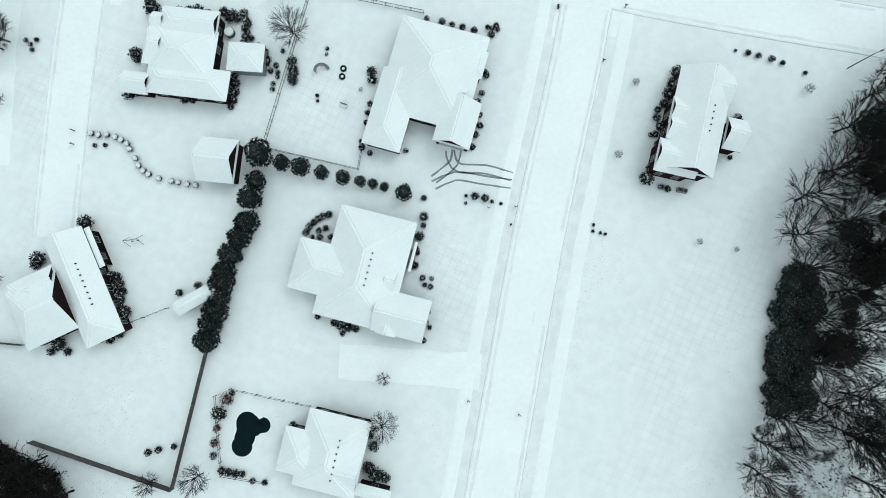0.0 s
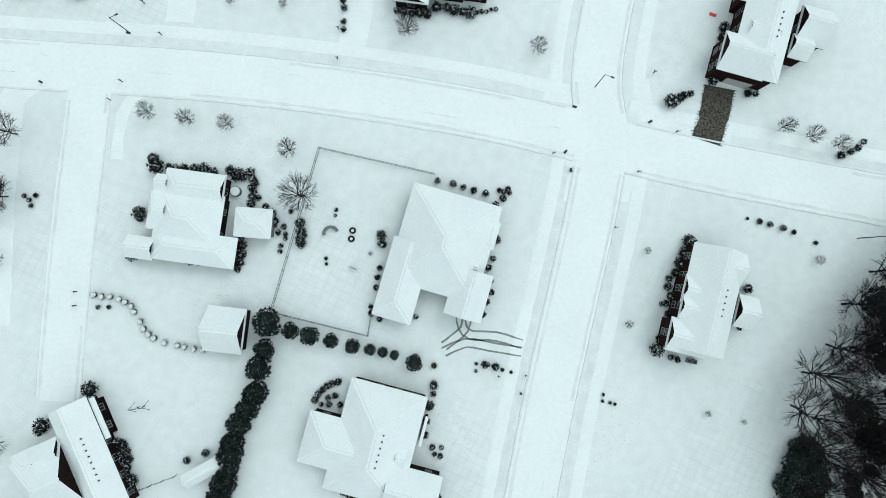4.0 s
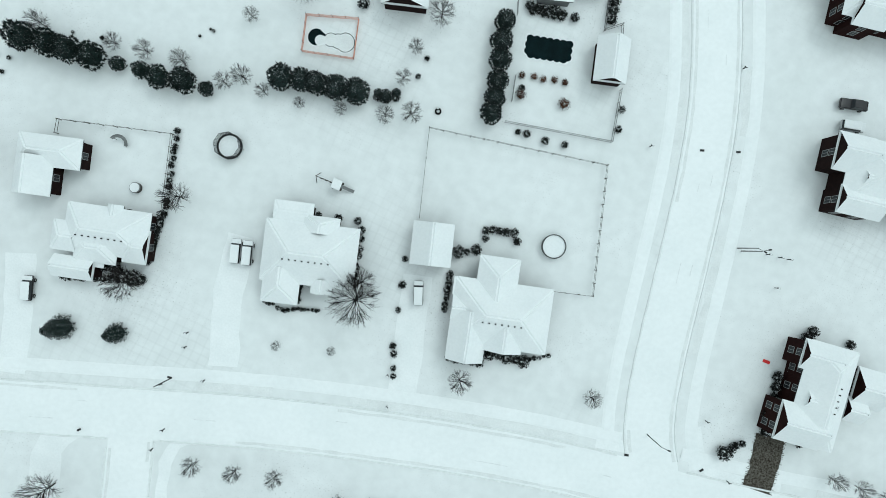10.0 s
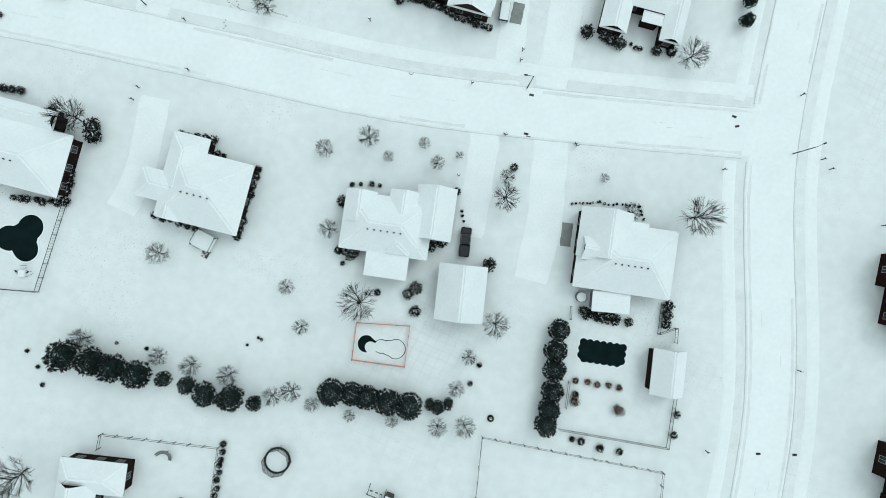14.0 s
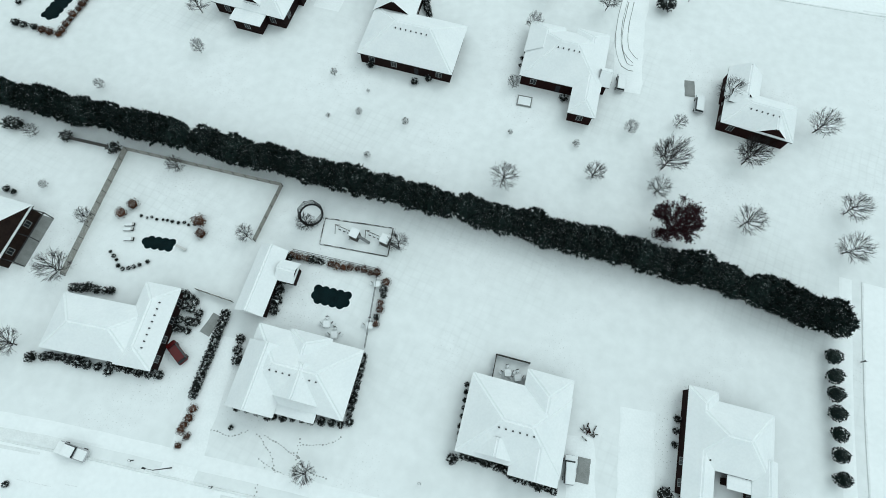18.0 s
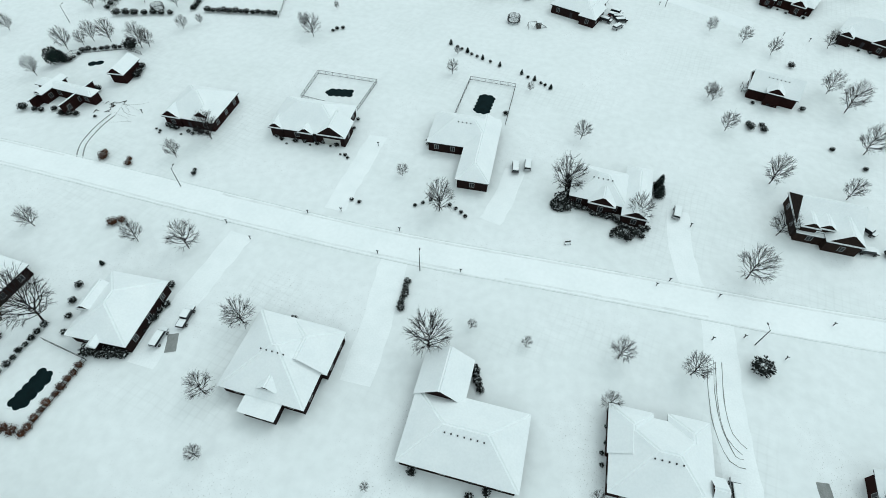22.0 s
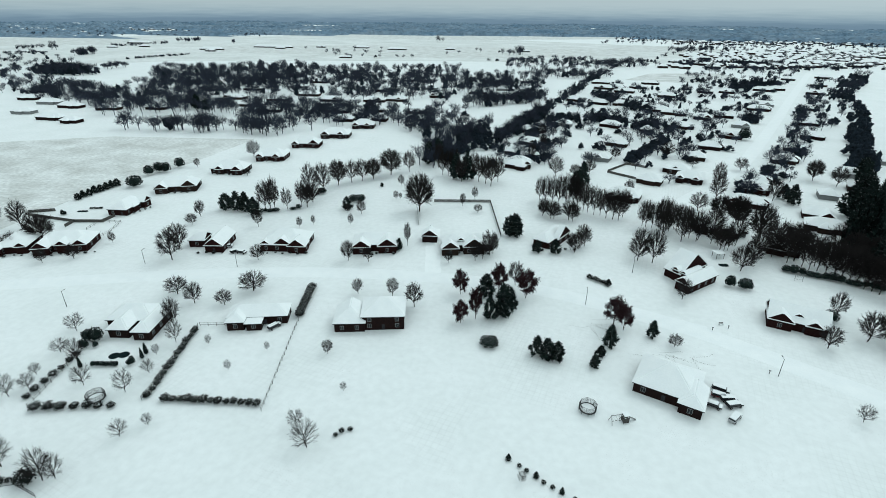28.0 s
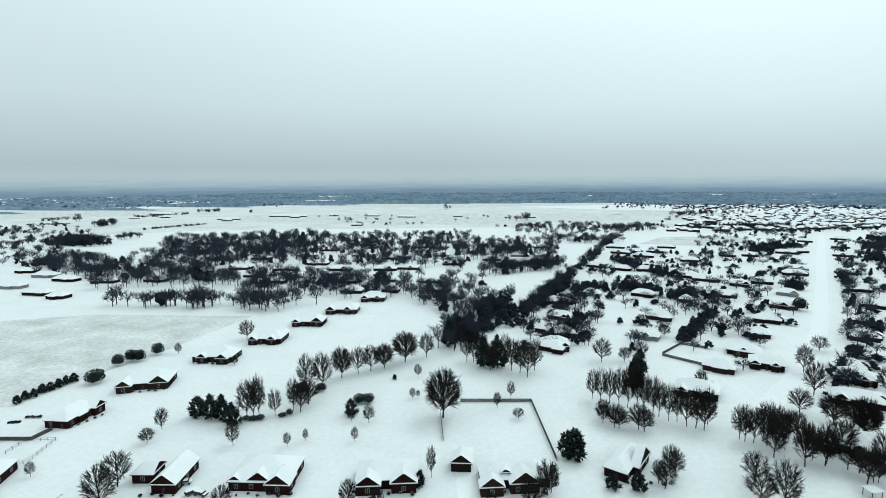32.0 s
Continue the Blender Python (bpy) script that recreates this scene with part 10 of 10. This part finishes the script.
small_house(-52.5, 933.0, -19.7, 21.9, walls="dark")
small_house(-57.7, 729.4, -17.8, 17.3, walls="brown")
small_house(-54.2, 803.7, -22.0, 18.8, walls="dark")
small_house(-24.6, 787.8, -17.3, 10.5, walls="red")
small_house(-75.5, 681.9, -20.6, 15.4, walls="grey")
small_house(-50.1, 632.3, -22.9, 15.1, walls="brown")
small_house(-28.6, 661.3, -16.0, 16.3, walls="dark")
small_house(-6.2, 697.7, -18.8, 13.1, walls="brown")
small_house(13.1, 733.8, -23.9, 16.9, walls="dark")
small_house(42.2, 778.1, -23.3, 18.6, walls="red")
small_house(65.4, 826.5, -21.2, 15.7, walls="grey")
small_house(8.8, 812.5, -16.4, 25.0, walls="brown")
small_house(41.4, 862.2, -16.0, 17.0, walls="dark")
small_house(18.6, 881.7, -16.4, 24.9, walls="brown")
small_house(14.5, 644.4, -21.4, 15.1, walls="dark")
small_house(-5.1, 600.6, -22.0, 20.1, walls="red")
small_house(-31.0, 559.9, -17.3, 24.2, walls="grey")
small_house(53.5, 701.7, -23.6, 16.4, walls="brown")
small_house(111.2, 791.2, -21.7, 18.6, walls="dark")
small_house(76.5, 740.3, -23.5, 15.4, walls="brown")
small_house(134.2, 853.0, -24.0, 17.8, walls="dark")
small_house(24.2, 587.5, -20.0, 13.0, walls="red")
small_house(46.1, 623.2, -16.3, 10.1, walls="grey")
small_house(-4.4, 917.3, -20.0, 17.2, walls="brown")
small_house(6.5, 896.5, -23.6, 23.9, walls="dark")
small_house(-26.0, 930.4, -18.1, 21.6, walls="brown")
small_house(66.0, 876.6, -20.5, 19.1, walls="dark")
small_house(117.0, 929.0, -23.1, 22.5, walls="red")
small_house(133.7, 961.3, -20.2, 23.7, walls="grey")
small_house(169.9, 943.9, -16.1, 19.0, walls="brown")
far_roofs([[(96.5, 1369.7), (542.2, 1509.2), (889.4, 2098.3), (289.9, 1879.7)]], 420, 12)
far_roofs([(-2586.2, 2432.2), (-2278.7, 2583.9)], 60, 120)
far_roofs([(358.8, 2328.6), (975.4, 2459.9)], 60, 100)
far_trees([(-488.3, 695.4), (-429.8, 705.1), (-336.0, 711.6)], 40, 9.0, 17.0, 0.03, label="row of tall bare trees along the field")
far_trees([(-711.2, 841.4), (-575.4, 802.9), (-477.2, 803.3), (-400.0, 830.8)], 67, 26.0, 14.0, 0.05)
far_trees([(-901.8, 1034.1), (-827.7, 1044.8)], 60, 20.0, 18.0, 0.5, label="dark round grove of evergreens")
far_trees([(-655.9, 984.3), (-510.2, 1036.2), (-241.8, 1088.3)], 180, 55.0, 13.0, 0.15)
far_trees([(-395.4, 822.3), (-206.0, 824.4)], 57, 36.0, 12.0, 0.1)
far_trees([(-232.1, 1077.0), (-174.5, 1055.7)], 45, 28.0, 13.0, 0.2)
far_trees([(-188.7, 1166.2), (-24.4, 1229.3)], 68, 40.0, 13.0, 0.2)
far_trees([(-16.2, 1256.3), (-116.3, 852.5), (-150.6, 717.8)], 156, 6.0, 13.0, 0.6, label="dense dark line of trees along the street")
far_trees([(-195.6, 879.3), (-118.0, 945.5)], 60, 10.0, 15.0, 0.05)
far_trees([(-48.5, 998.5), (-9.3, 893.0)], 52, 9.0, 11.0, 0.85, label="dark evergreens between the far gardens")
far_trees([(-113.2, 816.6), (-78.5, 822.2)], 33, 8.0, 11.0, 0.85, label="dark evergreens between the far gardens")
far_trees([(-73.6, 823.0), (-45.0, 822.9)], 30, 8.0, 11.0, 0.85, label="dark evergreens between the far gardens")
far_trees([(-36.8, 797.7), (-10.6, 797.9)], 26, 8.0, 11.0, 0.85, label="dark evergreens between the far gardens")
far_trees([(148.2, 1109.3), (224.0, 1182.3)], 52, 16.0, 14.0, 0.85, label="dark evergreens between the far gardens")
far_trees([(80.5, 852.9), (95.6, 850.6)], 24, 6.0, 12.0, 0.85, label="dark evergreens between the far gardens")
far_trees([(175.9, 1475.3), (366.2, 1525.9)], 68, 30.0, 13.0, 0.85, label="dark evergreens between the far gardens")
far_trees([(-57.8, 676.2), (-16.8, 748.1)], 45, 3.0, 9.0, 1.0, label="tall clipped evergreen screen beside the gardens")
far_trees([(-185.0, 715.1), (-161.1, 725.5)], 20, 10.0, 13.0, 0.5)
far_trees([(-199.0, 656.5), (-180.4, 662.0)], 14, 9.0, 13.0, 0.5)
far_trees([(-139.1, 669.1), (-47.1, 964.5)], 30, 30.0, 9.0, 0.25)
far_trees([(-97.9, 676.1), (48.2, 979.2)], 38, 36.0, 9.0, 0.25)
far_trees([(-40.0, 686.0), (142.5, 993.8)], 38, 34.0, 9.0, 0.3)
far_trees([(-5.8, 614.3), (279.2, 1106.8)], 38, 30.0, 9.0, 0.3)
far_trees([(232.7, 1007.8), (422.5, 1334.6)], 60, 14.0, 15.0, 0.85, label="tall dark evergreen wood beside the town")
far_trees([(-779.6, 851.1), (-896.7, 992.6)], 30, 50.0, 10.0, 0.2)
far_trees([(-205.3, 1454.1), (175.6, 1402.3)], 68, 40.0, 11.0, 0.2, label="trees between the far roofs")
far_trees([(199.4, 1383.3), (531.6, 1507.8)], 90, 40.0, 10.0, 0.4, label="trees between the far roofs")
far_trees([(92.0, 680.0), (146.7, 788.4), (238.4, 978.3)], 60, 6.0, 17.0, 1.0, label="dense dark belt of tall evergreens")
road("road", [(355.0, 1365.0), (210.0, 1070.0), (118.0, 880.0), (62.0, 767.0), (25.0, 695.0), (-10.0, 638.0), (-39.0, 597.0), (-71.0, 549.0)], 9.0, "snowy main street into the town", kerbs=False, z=0.08)
road("road", [(-284.2, 1319.2), (-204.1, 901.9), (-203.1, 712.1)], 8.0, "snowy far street between trees", kerbs=False, z=0.08)
field([(-639.2, 539.2), (-411.2, 407.6), (-370.7, 491.9), (-372.0, 531.7), (-362.8, 571.9), (-354.5, 609.6), (-347.8, 687.7), (-465.5, 672.6), (-535.6, 637.2)], "wide field with thin snow over stubble")
field([(-2096.0, 1887.0), (-1580.0, 2224.0), (-508.0, 2504.0), (354.0, 2048.0), (195.0, 1504.0), (-349.0, 1422.0), (-843.0, 1281.0), (-1084.0, 1090.0)], "wide far meadows under thin snow", 0.05, SNOW_MEADOW)
field([(-902.8, 1533.2), (-336.6, 1497.1), (117.9, 1688.9), (97.9, 1910.5), (-585.9, 1897.8), (-1019.2, 1743.3)], "pale far field under thin snow")
field([(-1242.8, 2401.0), (-467.0, 2264.0), (273.1, 2607.9), (-13.8, 2909.3), (-1168.6, 2859.6)], "brown strip of far field")
far_trees([[(-691.9, 818.1), (-470.4, 790.0), (-554.8, 903.0), (-781.5, 905.8)]], 91, 6.0, 15.7, 0.05)
far_trees([[(-548.4, 743.3), (-419.7, 781.9), (-506.2, 893.4), (-641.3, 833.3)]], 53, 6.0, 16.8, 0.04)
far_trees([[(-574.6, 874.6), (-395.7, 902.4), (-551.1, 1240.6), (-776.4, 1133.1)]], 359, 6.0, 15.7, 0.14)
far_trees([[(-385.7, 880.8), (-217.2, 907.1), (-267.7, 1278.9), (-542.3, 1221.6)]], 316, 6.0, 14.6, 0.18)
far_trees([[(-371.8, 707.4), (-308.6, 718.0), (-368.0, 842.2), (-432.5, 801.7)]], 48, 6.0, 16.8, 0.04)
far_trees([[(-319.9, 742.8), (-244.6, 759.4), (-283.8, 855.6), (-358.6, 828.2)]], 72, 6.0, 13.4, 0.15)
far_trees([[(-239.8, 750.0), (-190.0, 706.6), (-165.3, 762.4), (-250.8, 817.2)]], 56, 6.0, 13.4, 0.1)
far_trees([[(-210.2, 901.0), (-122.7, 900.8), (-115.7, 1106.7), (-244.2, 1174.0)]], 120, 6.0, 14.6, 0.2)
far_trees([[(-195.7, 1288.6), (16.8, 1317.3), (28.3, 1456.5), (-180.3, 1430.0)]], 72, 6.0, 13.4, 0.05)
far_trees([[(-178.7, 662.3), (-159.6, 697.2), (-163.6, 772.7), (-187.8, 758.6)]], 31, 6.0, 14.6, 0.75, label="dense dark clump of evergreens beside the street")
far_trees([[(-196.7, 635.7), (-178.8, 649.0), (-180.5, 693.7), (-198.3, 683.8)]], 28, 6.0, 14.6, 0.7, label="dense dark clump of evergreens beside the street")
far_trees([[(-115.4, 780.6), (-19.4, 767.9), (84.8, 1077.7), (-31.2, 1119.0)]], 115, 6.0, 9.0, 0.5)
far_trees([[(-94.5, 655.3), (-21.5, 667.9), (113.1, 951.7), (16.6, 974.3)]], 96, 6.0, 9.0, 0.4)
far_trees([[(-19.3, 605.5), (16.7, 618.2), (386.7, 1247.9), (300.5, 1235.7)]], 115, 6.0, 11.2, 0.35)
far_trees([[(41.9, 978.2), (155.0, 995.8), (361.4, 1404.8), (161.4, 1423.6)]], 154, 6.0, 10.1, 0.35)
far_trees([[(-779.6, 851.1), (-669.3, 868.2), (-1172.6, 1363.1), (-1395.5, 1335.5)]], 83, 6.0, 12.3, 0.25)
far_trees([[(-145.6, 646.5), (-112.7, 662.5), (-94.8, 805.6), (-138.3, 776.9)]], 58, 6.0, 10.1, 0.4)
far_trees([[(82.7, 1450.5), (540.1, 1508.9), (1104.4, 2469.3), (381.0, 2416.4)]], 314, 6.0, 11.2, 0.3, label="trees between the far roofs")
far_trees([(-1325.4, 1344.2), (-1258.5, 1384.6)], 26, 5, 6, 0.3, label="thin hedgerow of trees between the far fields")
far_trees([(-1432.0, 1471.6), (-1424.3, 1555.7)], 18, 8, 10, 0.2, label="thin hedgerow of trees between the far fields")
far_trees([(-964.8, 1290.1), (-946.7, 1361.1), (-915.5, 1426.5)], 45, 5, 6, 0.6, label="low dark hedge across the far fields")
far_trees([(-1298.2, 1638.6), (-1239.3, 1669.4), (-1247.1, 1803.2)], 38, 7, 9, 0.3, label="dark belt of trees round a far farmstead")
far_trees([(-1132.0, 1337.9), (-1138.0, 1399.3)], 30, 10, 17, 0.1, label="thin hedgerow of trees between the far fields")
far_trees([(-906.5, 1033.5), (-849.4, 1064.5)], 52, 9, 18, 0.35, label="dark round grove beside the far fields")
far_trees([(-738.1, 857.5), (-722.1, 868.5)], 26, 9, 13, 0.7, label="thin hedgerow of trees between the far fields")
far_trees([(-1250.6, 1863.7), (-1235.6, 1965.0)], 22, 12, 14, 0.1, label="thin hedgerow of trees between the far fields")
far_trees([(-1146.3, 1139.4), (-1169.8, 1201.8)], 14, 20, 12, 0.1, label="thin hedgerow of trees between the far fields")
far_trees([(-932.1, 987.5), (-986.6, 1069.2)], 14, 14, 12, 0.3, label="thin hedgerow of trees between the far fields")
far_trees([(-865.2, 1111.9), (-856.2, 1159.1)], 14, 12, 13, 0.0, label="thin hedgerow of trees between the far fields")
far_trees([(-207.6, 1614.1), (-160.0, 1657.3)], 12, 10, 20, 0.0, label="thin hedgerow of trees between the far fields")
far_trees([(-145.4, 1520.5), (-70.1, 1529.7)], 9, 5, 11, 0.0, label="row of young bare trees along a far lane")
far_trees([(-72.8, 1484.9), (-9.6, 1522.0)], 12, 6, 12, 0.1, label="thin hedgerow of trees between the far fields")
far_trees([(6.2, 1380.1), (82.7, 1450.5)], 26, 8, 17, 0.0, label="thin hedgerow of trees between the far fields")
far_trees([(207.9, 1847.3), (351.5, 1936.3)], 26, 16, 18, 0.1, label="thin hedgerow of trees between the far fields")
far_trees([(154.0, 1434.7), (224.0, 1508.1)], 16, 12, 14, 0.3, label="thin hedgerow of trees between the far fields")
far_trees([(264.1, 1513.1), (353.5, 1472.6)], 26, 14, 11, 0.6, label="thin hedgerow of trees between the far fields")
far_trees([(-470.2, 2105.0), (-446.6, 2144.3)], 3, 8, 24, 0.0, label="thin hedgerow of trees between the far fields")
far_trees([(-686.8, 1681.9), (-519.6, 1400.7)], 4, 8, 14, 0.0, label="thin hedgerow of trees between the far fields")
far_trees([(-1694.9, 1789.2), (-1215.8, 1389.8)], 5, 20, 20, 0.1, label="thin hedgerow of trees between the far fields")
far_trees([(-1066.7, 1850.8), (-1025.0, 1854.9)], 4, 6, 14, 0.0, label="thin hedgerow of trees between the far fields")
small_house(-962.2, 1586.2, 4.0, 60.0, d=16.0, walls="brown")
small_house(-854.5, 1710.5, 2.0, 110.0, d=16.0, walls="brown")
small_house(-1318.6, 1767.2, 4.0, 70.0, d=16.0, walls="brown")
small_house(-503.5, 1724.7, 0.0, 50.0, d=16.0, walls="brown")
small_house(-614.6, 1760.5, 0.0, 40.0, d=16.0, walls="brown")
small_house(-2729.0, 2559.8, 0.0, 90.0, d=16.0, walls="brown")
small_house(-2559.7, 2800.3, 0.0, 110.0, d=16.0, walls="brown")
field([(-661.1, 1473.7), (-626.1, 1446.1), (-617.9, 1478.9), (-650.7, 1501.7)], "dark bare patch in a far field")
field([(-503.5, 1461.2), (-469.9, 1432.5), (-455.6, 1467.1), (-487.6, 1490.8)], "dark bare patch in a far field")
field([(-218.3, 1466.8), (-195.6, 1441.6), (-175.6, 1472.1), (-198.1, 1492.7)], "dark bare patch in a far field")
field([(-69.5, 1499.8), (-51.7, 1473.5), (-29.4, 1504.7), (-47.5, 1526.3)], "dark bare patch in a far field")
small_house(37.7, 1007.8, -18.0, 21.4, walls="brown")
small_house(14.9, 1083.2, -16.0, 22.6, walls="dark")
small_house(-15.0, 1078.8, -21.0, 22.7, walls="dark")
small_house(205.9, 1111.6, -18.0, 19.2, walls="dark")
small_house(125.4, 1063.0, -21.0, 19.7, walls="dark")
small_house(97.4, 1058.8, -15.0, 19.8, walls="dark")
small_house(289.8, 1113.4, -23.0, 18.7, walls="grey")
small_house(350.3, 1233.2, -16.0, 19.9, walls="grey")
small_house(-500.2, 839.4, 7.0, 22.1, walls="dark")
small_house(-474.4, 871.9, 2.0, 23.2, walls="brown")
small_house(-534.7, 929.2, 1.0, 24.6, walls="dark")
small_house(-635.6, 998.2, -1.0, 24.7, walls="dark")
small_house(-542.0, 1049.4, 0.0, 25.7, walls="brown")
small_house(-436.5, 1033.6, 0.0, 26.0, walls="dark")
small_house(-399.6, 1097.1, 6.0, 24.4, walls="brown")
small_house(-315.9, 1082.5, 9.0, 23.4, walls="dark")
small_house(-266.8, 1003.8, 3.0, 22.1, walls="grey")
small_house(-198.4, 980.6, 6.0, 23.6, walls="dark")
small_house(-156.4, 952.5, 8.0, 23.6, walls="dark")
small_house(-136.5, 1023.5, 9.0, 21.8, walls="grey")
small_house(-303.7, 776.4, 5.0, 19.9, walls="dark")
field([(-1644.1, 1531.0), (-1424.2, 1649.5), (-1235.9, 1775.4), (-1397.7, 1986.3), (-1794.9, 1950.9), (-2015.5, 1823.1)], "grey far field beyond the trees")
field([(65.7, 1907.2), (277.7, 1787.5), (440.5, 1895.4), (372.1, 2111.2), (172.9, 2160.8)], "grey far field beside the town")
field([(11.0, 1179.7), (96.0, 1163.8), (200.9, 1236.8), (197.6, 1322.3), (67.8, 1285.9)], "thin snow over a far paddock")
far_trees([[(-2183.8, 1955.5), (-1140.6, 2305.1), (-1380.0, 2773.9), (-2937.0, 2547.9)]], 181, 10.0, 12.3, 0.15, label="hazy trees along far lanes")
far_trees([[(42.4, 2149.5), (963.6, 2229.7), (1286.3, 2778.8), (222.1, 2720.6)]], 265, 10.0, 12.3, 0.15, label="hazy trees along far lanes")
far_trees([[(-637.8, 1429.3), (-208.7, 1512.7), (-224.0, 1777.8), (-771.1, 1719.3)]], 22, 6.0, 10.1, 0.1, label="single trees scattered over far fields")
far_roofs([[(-2501.8, 2205.6), (-1301.9, 2511.1), (-1619.1, 3102.0), (-3328.8, 2856.1)]], 120, 20)
small_house(75.0, 641.2, -22.0, 18.5, walls="brown")
small_house(80.6, 613.1, -23.0, 18.5, walls="dark")
small_house(122.0, 712.4, -27.0, 16.6, walls="grey")
# ---- the horizon ----
def far_wood_mass():
    """Low wooded ridges and hedgerows far out over the plain."""
    bm = bmesh.new()
    rnd = random.Random(31)
    for _ in range(620):
        d = 4550 - 2250 * rnd.random() ** 0.95
        a = radians(100.0 + rnd.uniform(-52, 52))
        x, y = -140 + d * math.cos(a), 360 + d * math.sin(a)
        w, h, n = rnd.uniform(80, 300), rnd.uniform(8, 17), 28
        prev = None
        for k in range(n + 1):
            t = k / n
            px = x - w + 2 * w * t
            z = h * (1 - (2 * t - 1) ** 4) * rnd.uniform(0.45, 1.15) + 0.5
            row = [bm.verts.new((px, y - 12, 0)), bm.verts.new((px, y + rnd.uniform(-5, 5), z)), bm.verts.new((px, y + 24, z * 0.5)), bm.verts.new((px, y + 40, 0))]
            if prev:
                for i in range(3):
                    bm.faces.new((prev[i], row[i], row[i + 1], prev[i + 1]))
            prev = row
    return bm


# aerial haze painted into the woods' base colour, hence the blue
DISTANT = material("hazed_wood", (0.145, 0.225, 0.31), 0.95, vary=1, second=(0.24, 0.31, 0.38), scale=0.006, fine=0.3)
tagged(new("far_woodland", mesh_of(far_wood_mass(), "far_woodland", DISTANT)), "haze-tinted woods and hedgerows far across the plain", "woodland", kind="stuff")


def backdrop_ring():
    bm = bmesh.new()
    prev = None
    for k in range(97):
        a = math.tau * k / 96
        row = [bm.verts.new((-140 + 4650 * math.cos(a), 360 + 4650 * math.sin(a), z)) for z in (-20, 60, 130, 420)]
        if prev:
            for i in range(3):
                bm.faces.new((prev[i], prev[i + 1], row[i + 1], row[i]))
        prev = row
    return bm


# self-lit ring: a height ramp paints haze, from wood tone up to sky
HAZE = bpy.data.materials.new("horizon_haze")
HAZE.use_nodes = True
hn, hl = HAZE.node_tree.nodes, HAZE.node_tree.links
hn.clear()
h_out, h_em, h_tr, h_mix = (hn.new(k) for k in ("ShaderNodeOutputMaterial", "ShaderNodeEmission", "ShaderNodeBsdfTransparent", "ShaderNodeMixShader"))
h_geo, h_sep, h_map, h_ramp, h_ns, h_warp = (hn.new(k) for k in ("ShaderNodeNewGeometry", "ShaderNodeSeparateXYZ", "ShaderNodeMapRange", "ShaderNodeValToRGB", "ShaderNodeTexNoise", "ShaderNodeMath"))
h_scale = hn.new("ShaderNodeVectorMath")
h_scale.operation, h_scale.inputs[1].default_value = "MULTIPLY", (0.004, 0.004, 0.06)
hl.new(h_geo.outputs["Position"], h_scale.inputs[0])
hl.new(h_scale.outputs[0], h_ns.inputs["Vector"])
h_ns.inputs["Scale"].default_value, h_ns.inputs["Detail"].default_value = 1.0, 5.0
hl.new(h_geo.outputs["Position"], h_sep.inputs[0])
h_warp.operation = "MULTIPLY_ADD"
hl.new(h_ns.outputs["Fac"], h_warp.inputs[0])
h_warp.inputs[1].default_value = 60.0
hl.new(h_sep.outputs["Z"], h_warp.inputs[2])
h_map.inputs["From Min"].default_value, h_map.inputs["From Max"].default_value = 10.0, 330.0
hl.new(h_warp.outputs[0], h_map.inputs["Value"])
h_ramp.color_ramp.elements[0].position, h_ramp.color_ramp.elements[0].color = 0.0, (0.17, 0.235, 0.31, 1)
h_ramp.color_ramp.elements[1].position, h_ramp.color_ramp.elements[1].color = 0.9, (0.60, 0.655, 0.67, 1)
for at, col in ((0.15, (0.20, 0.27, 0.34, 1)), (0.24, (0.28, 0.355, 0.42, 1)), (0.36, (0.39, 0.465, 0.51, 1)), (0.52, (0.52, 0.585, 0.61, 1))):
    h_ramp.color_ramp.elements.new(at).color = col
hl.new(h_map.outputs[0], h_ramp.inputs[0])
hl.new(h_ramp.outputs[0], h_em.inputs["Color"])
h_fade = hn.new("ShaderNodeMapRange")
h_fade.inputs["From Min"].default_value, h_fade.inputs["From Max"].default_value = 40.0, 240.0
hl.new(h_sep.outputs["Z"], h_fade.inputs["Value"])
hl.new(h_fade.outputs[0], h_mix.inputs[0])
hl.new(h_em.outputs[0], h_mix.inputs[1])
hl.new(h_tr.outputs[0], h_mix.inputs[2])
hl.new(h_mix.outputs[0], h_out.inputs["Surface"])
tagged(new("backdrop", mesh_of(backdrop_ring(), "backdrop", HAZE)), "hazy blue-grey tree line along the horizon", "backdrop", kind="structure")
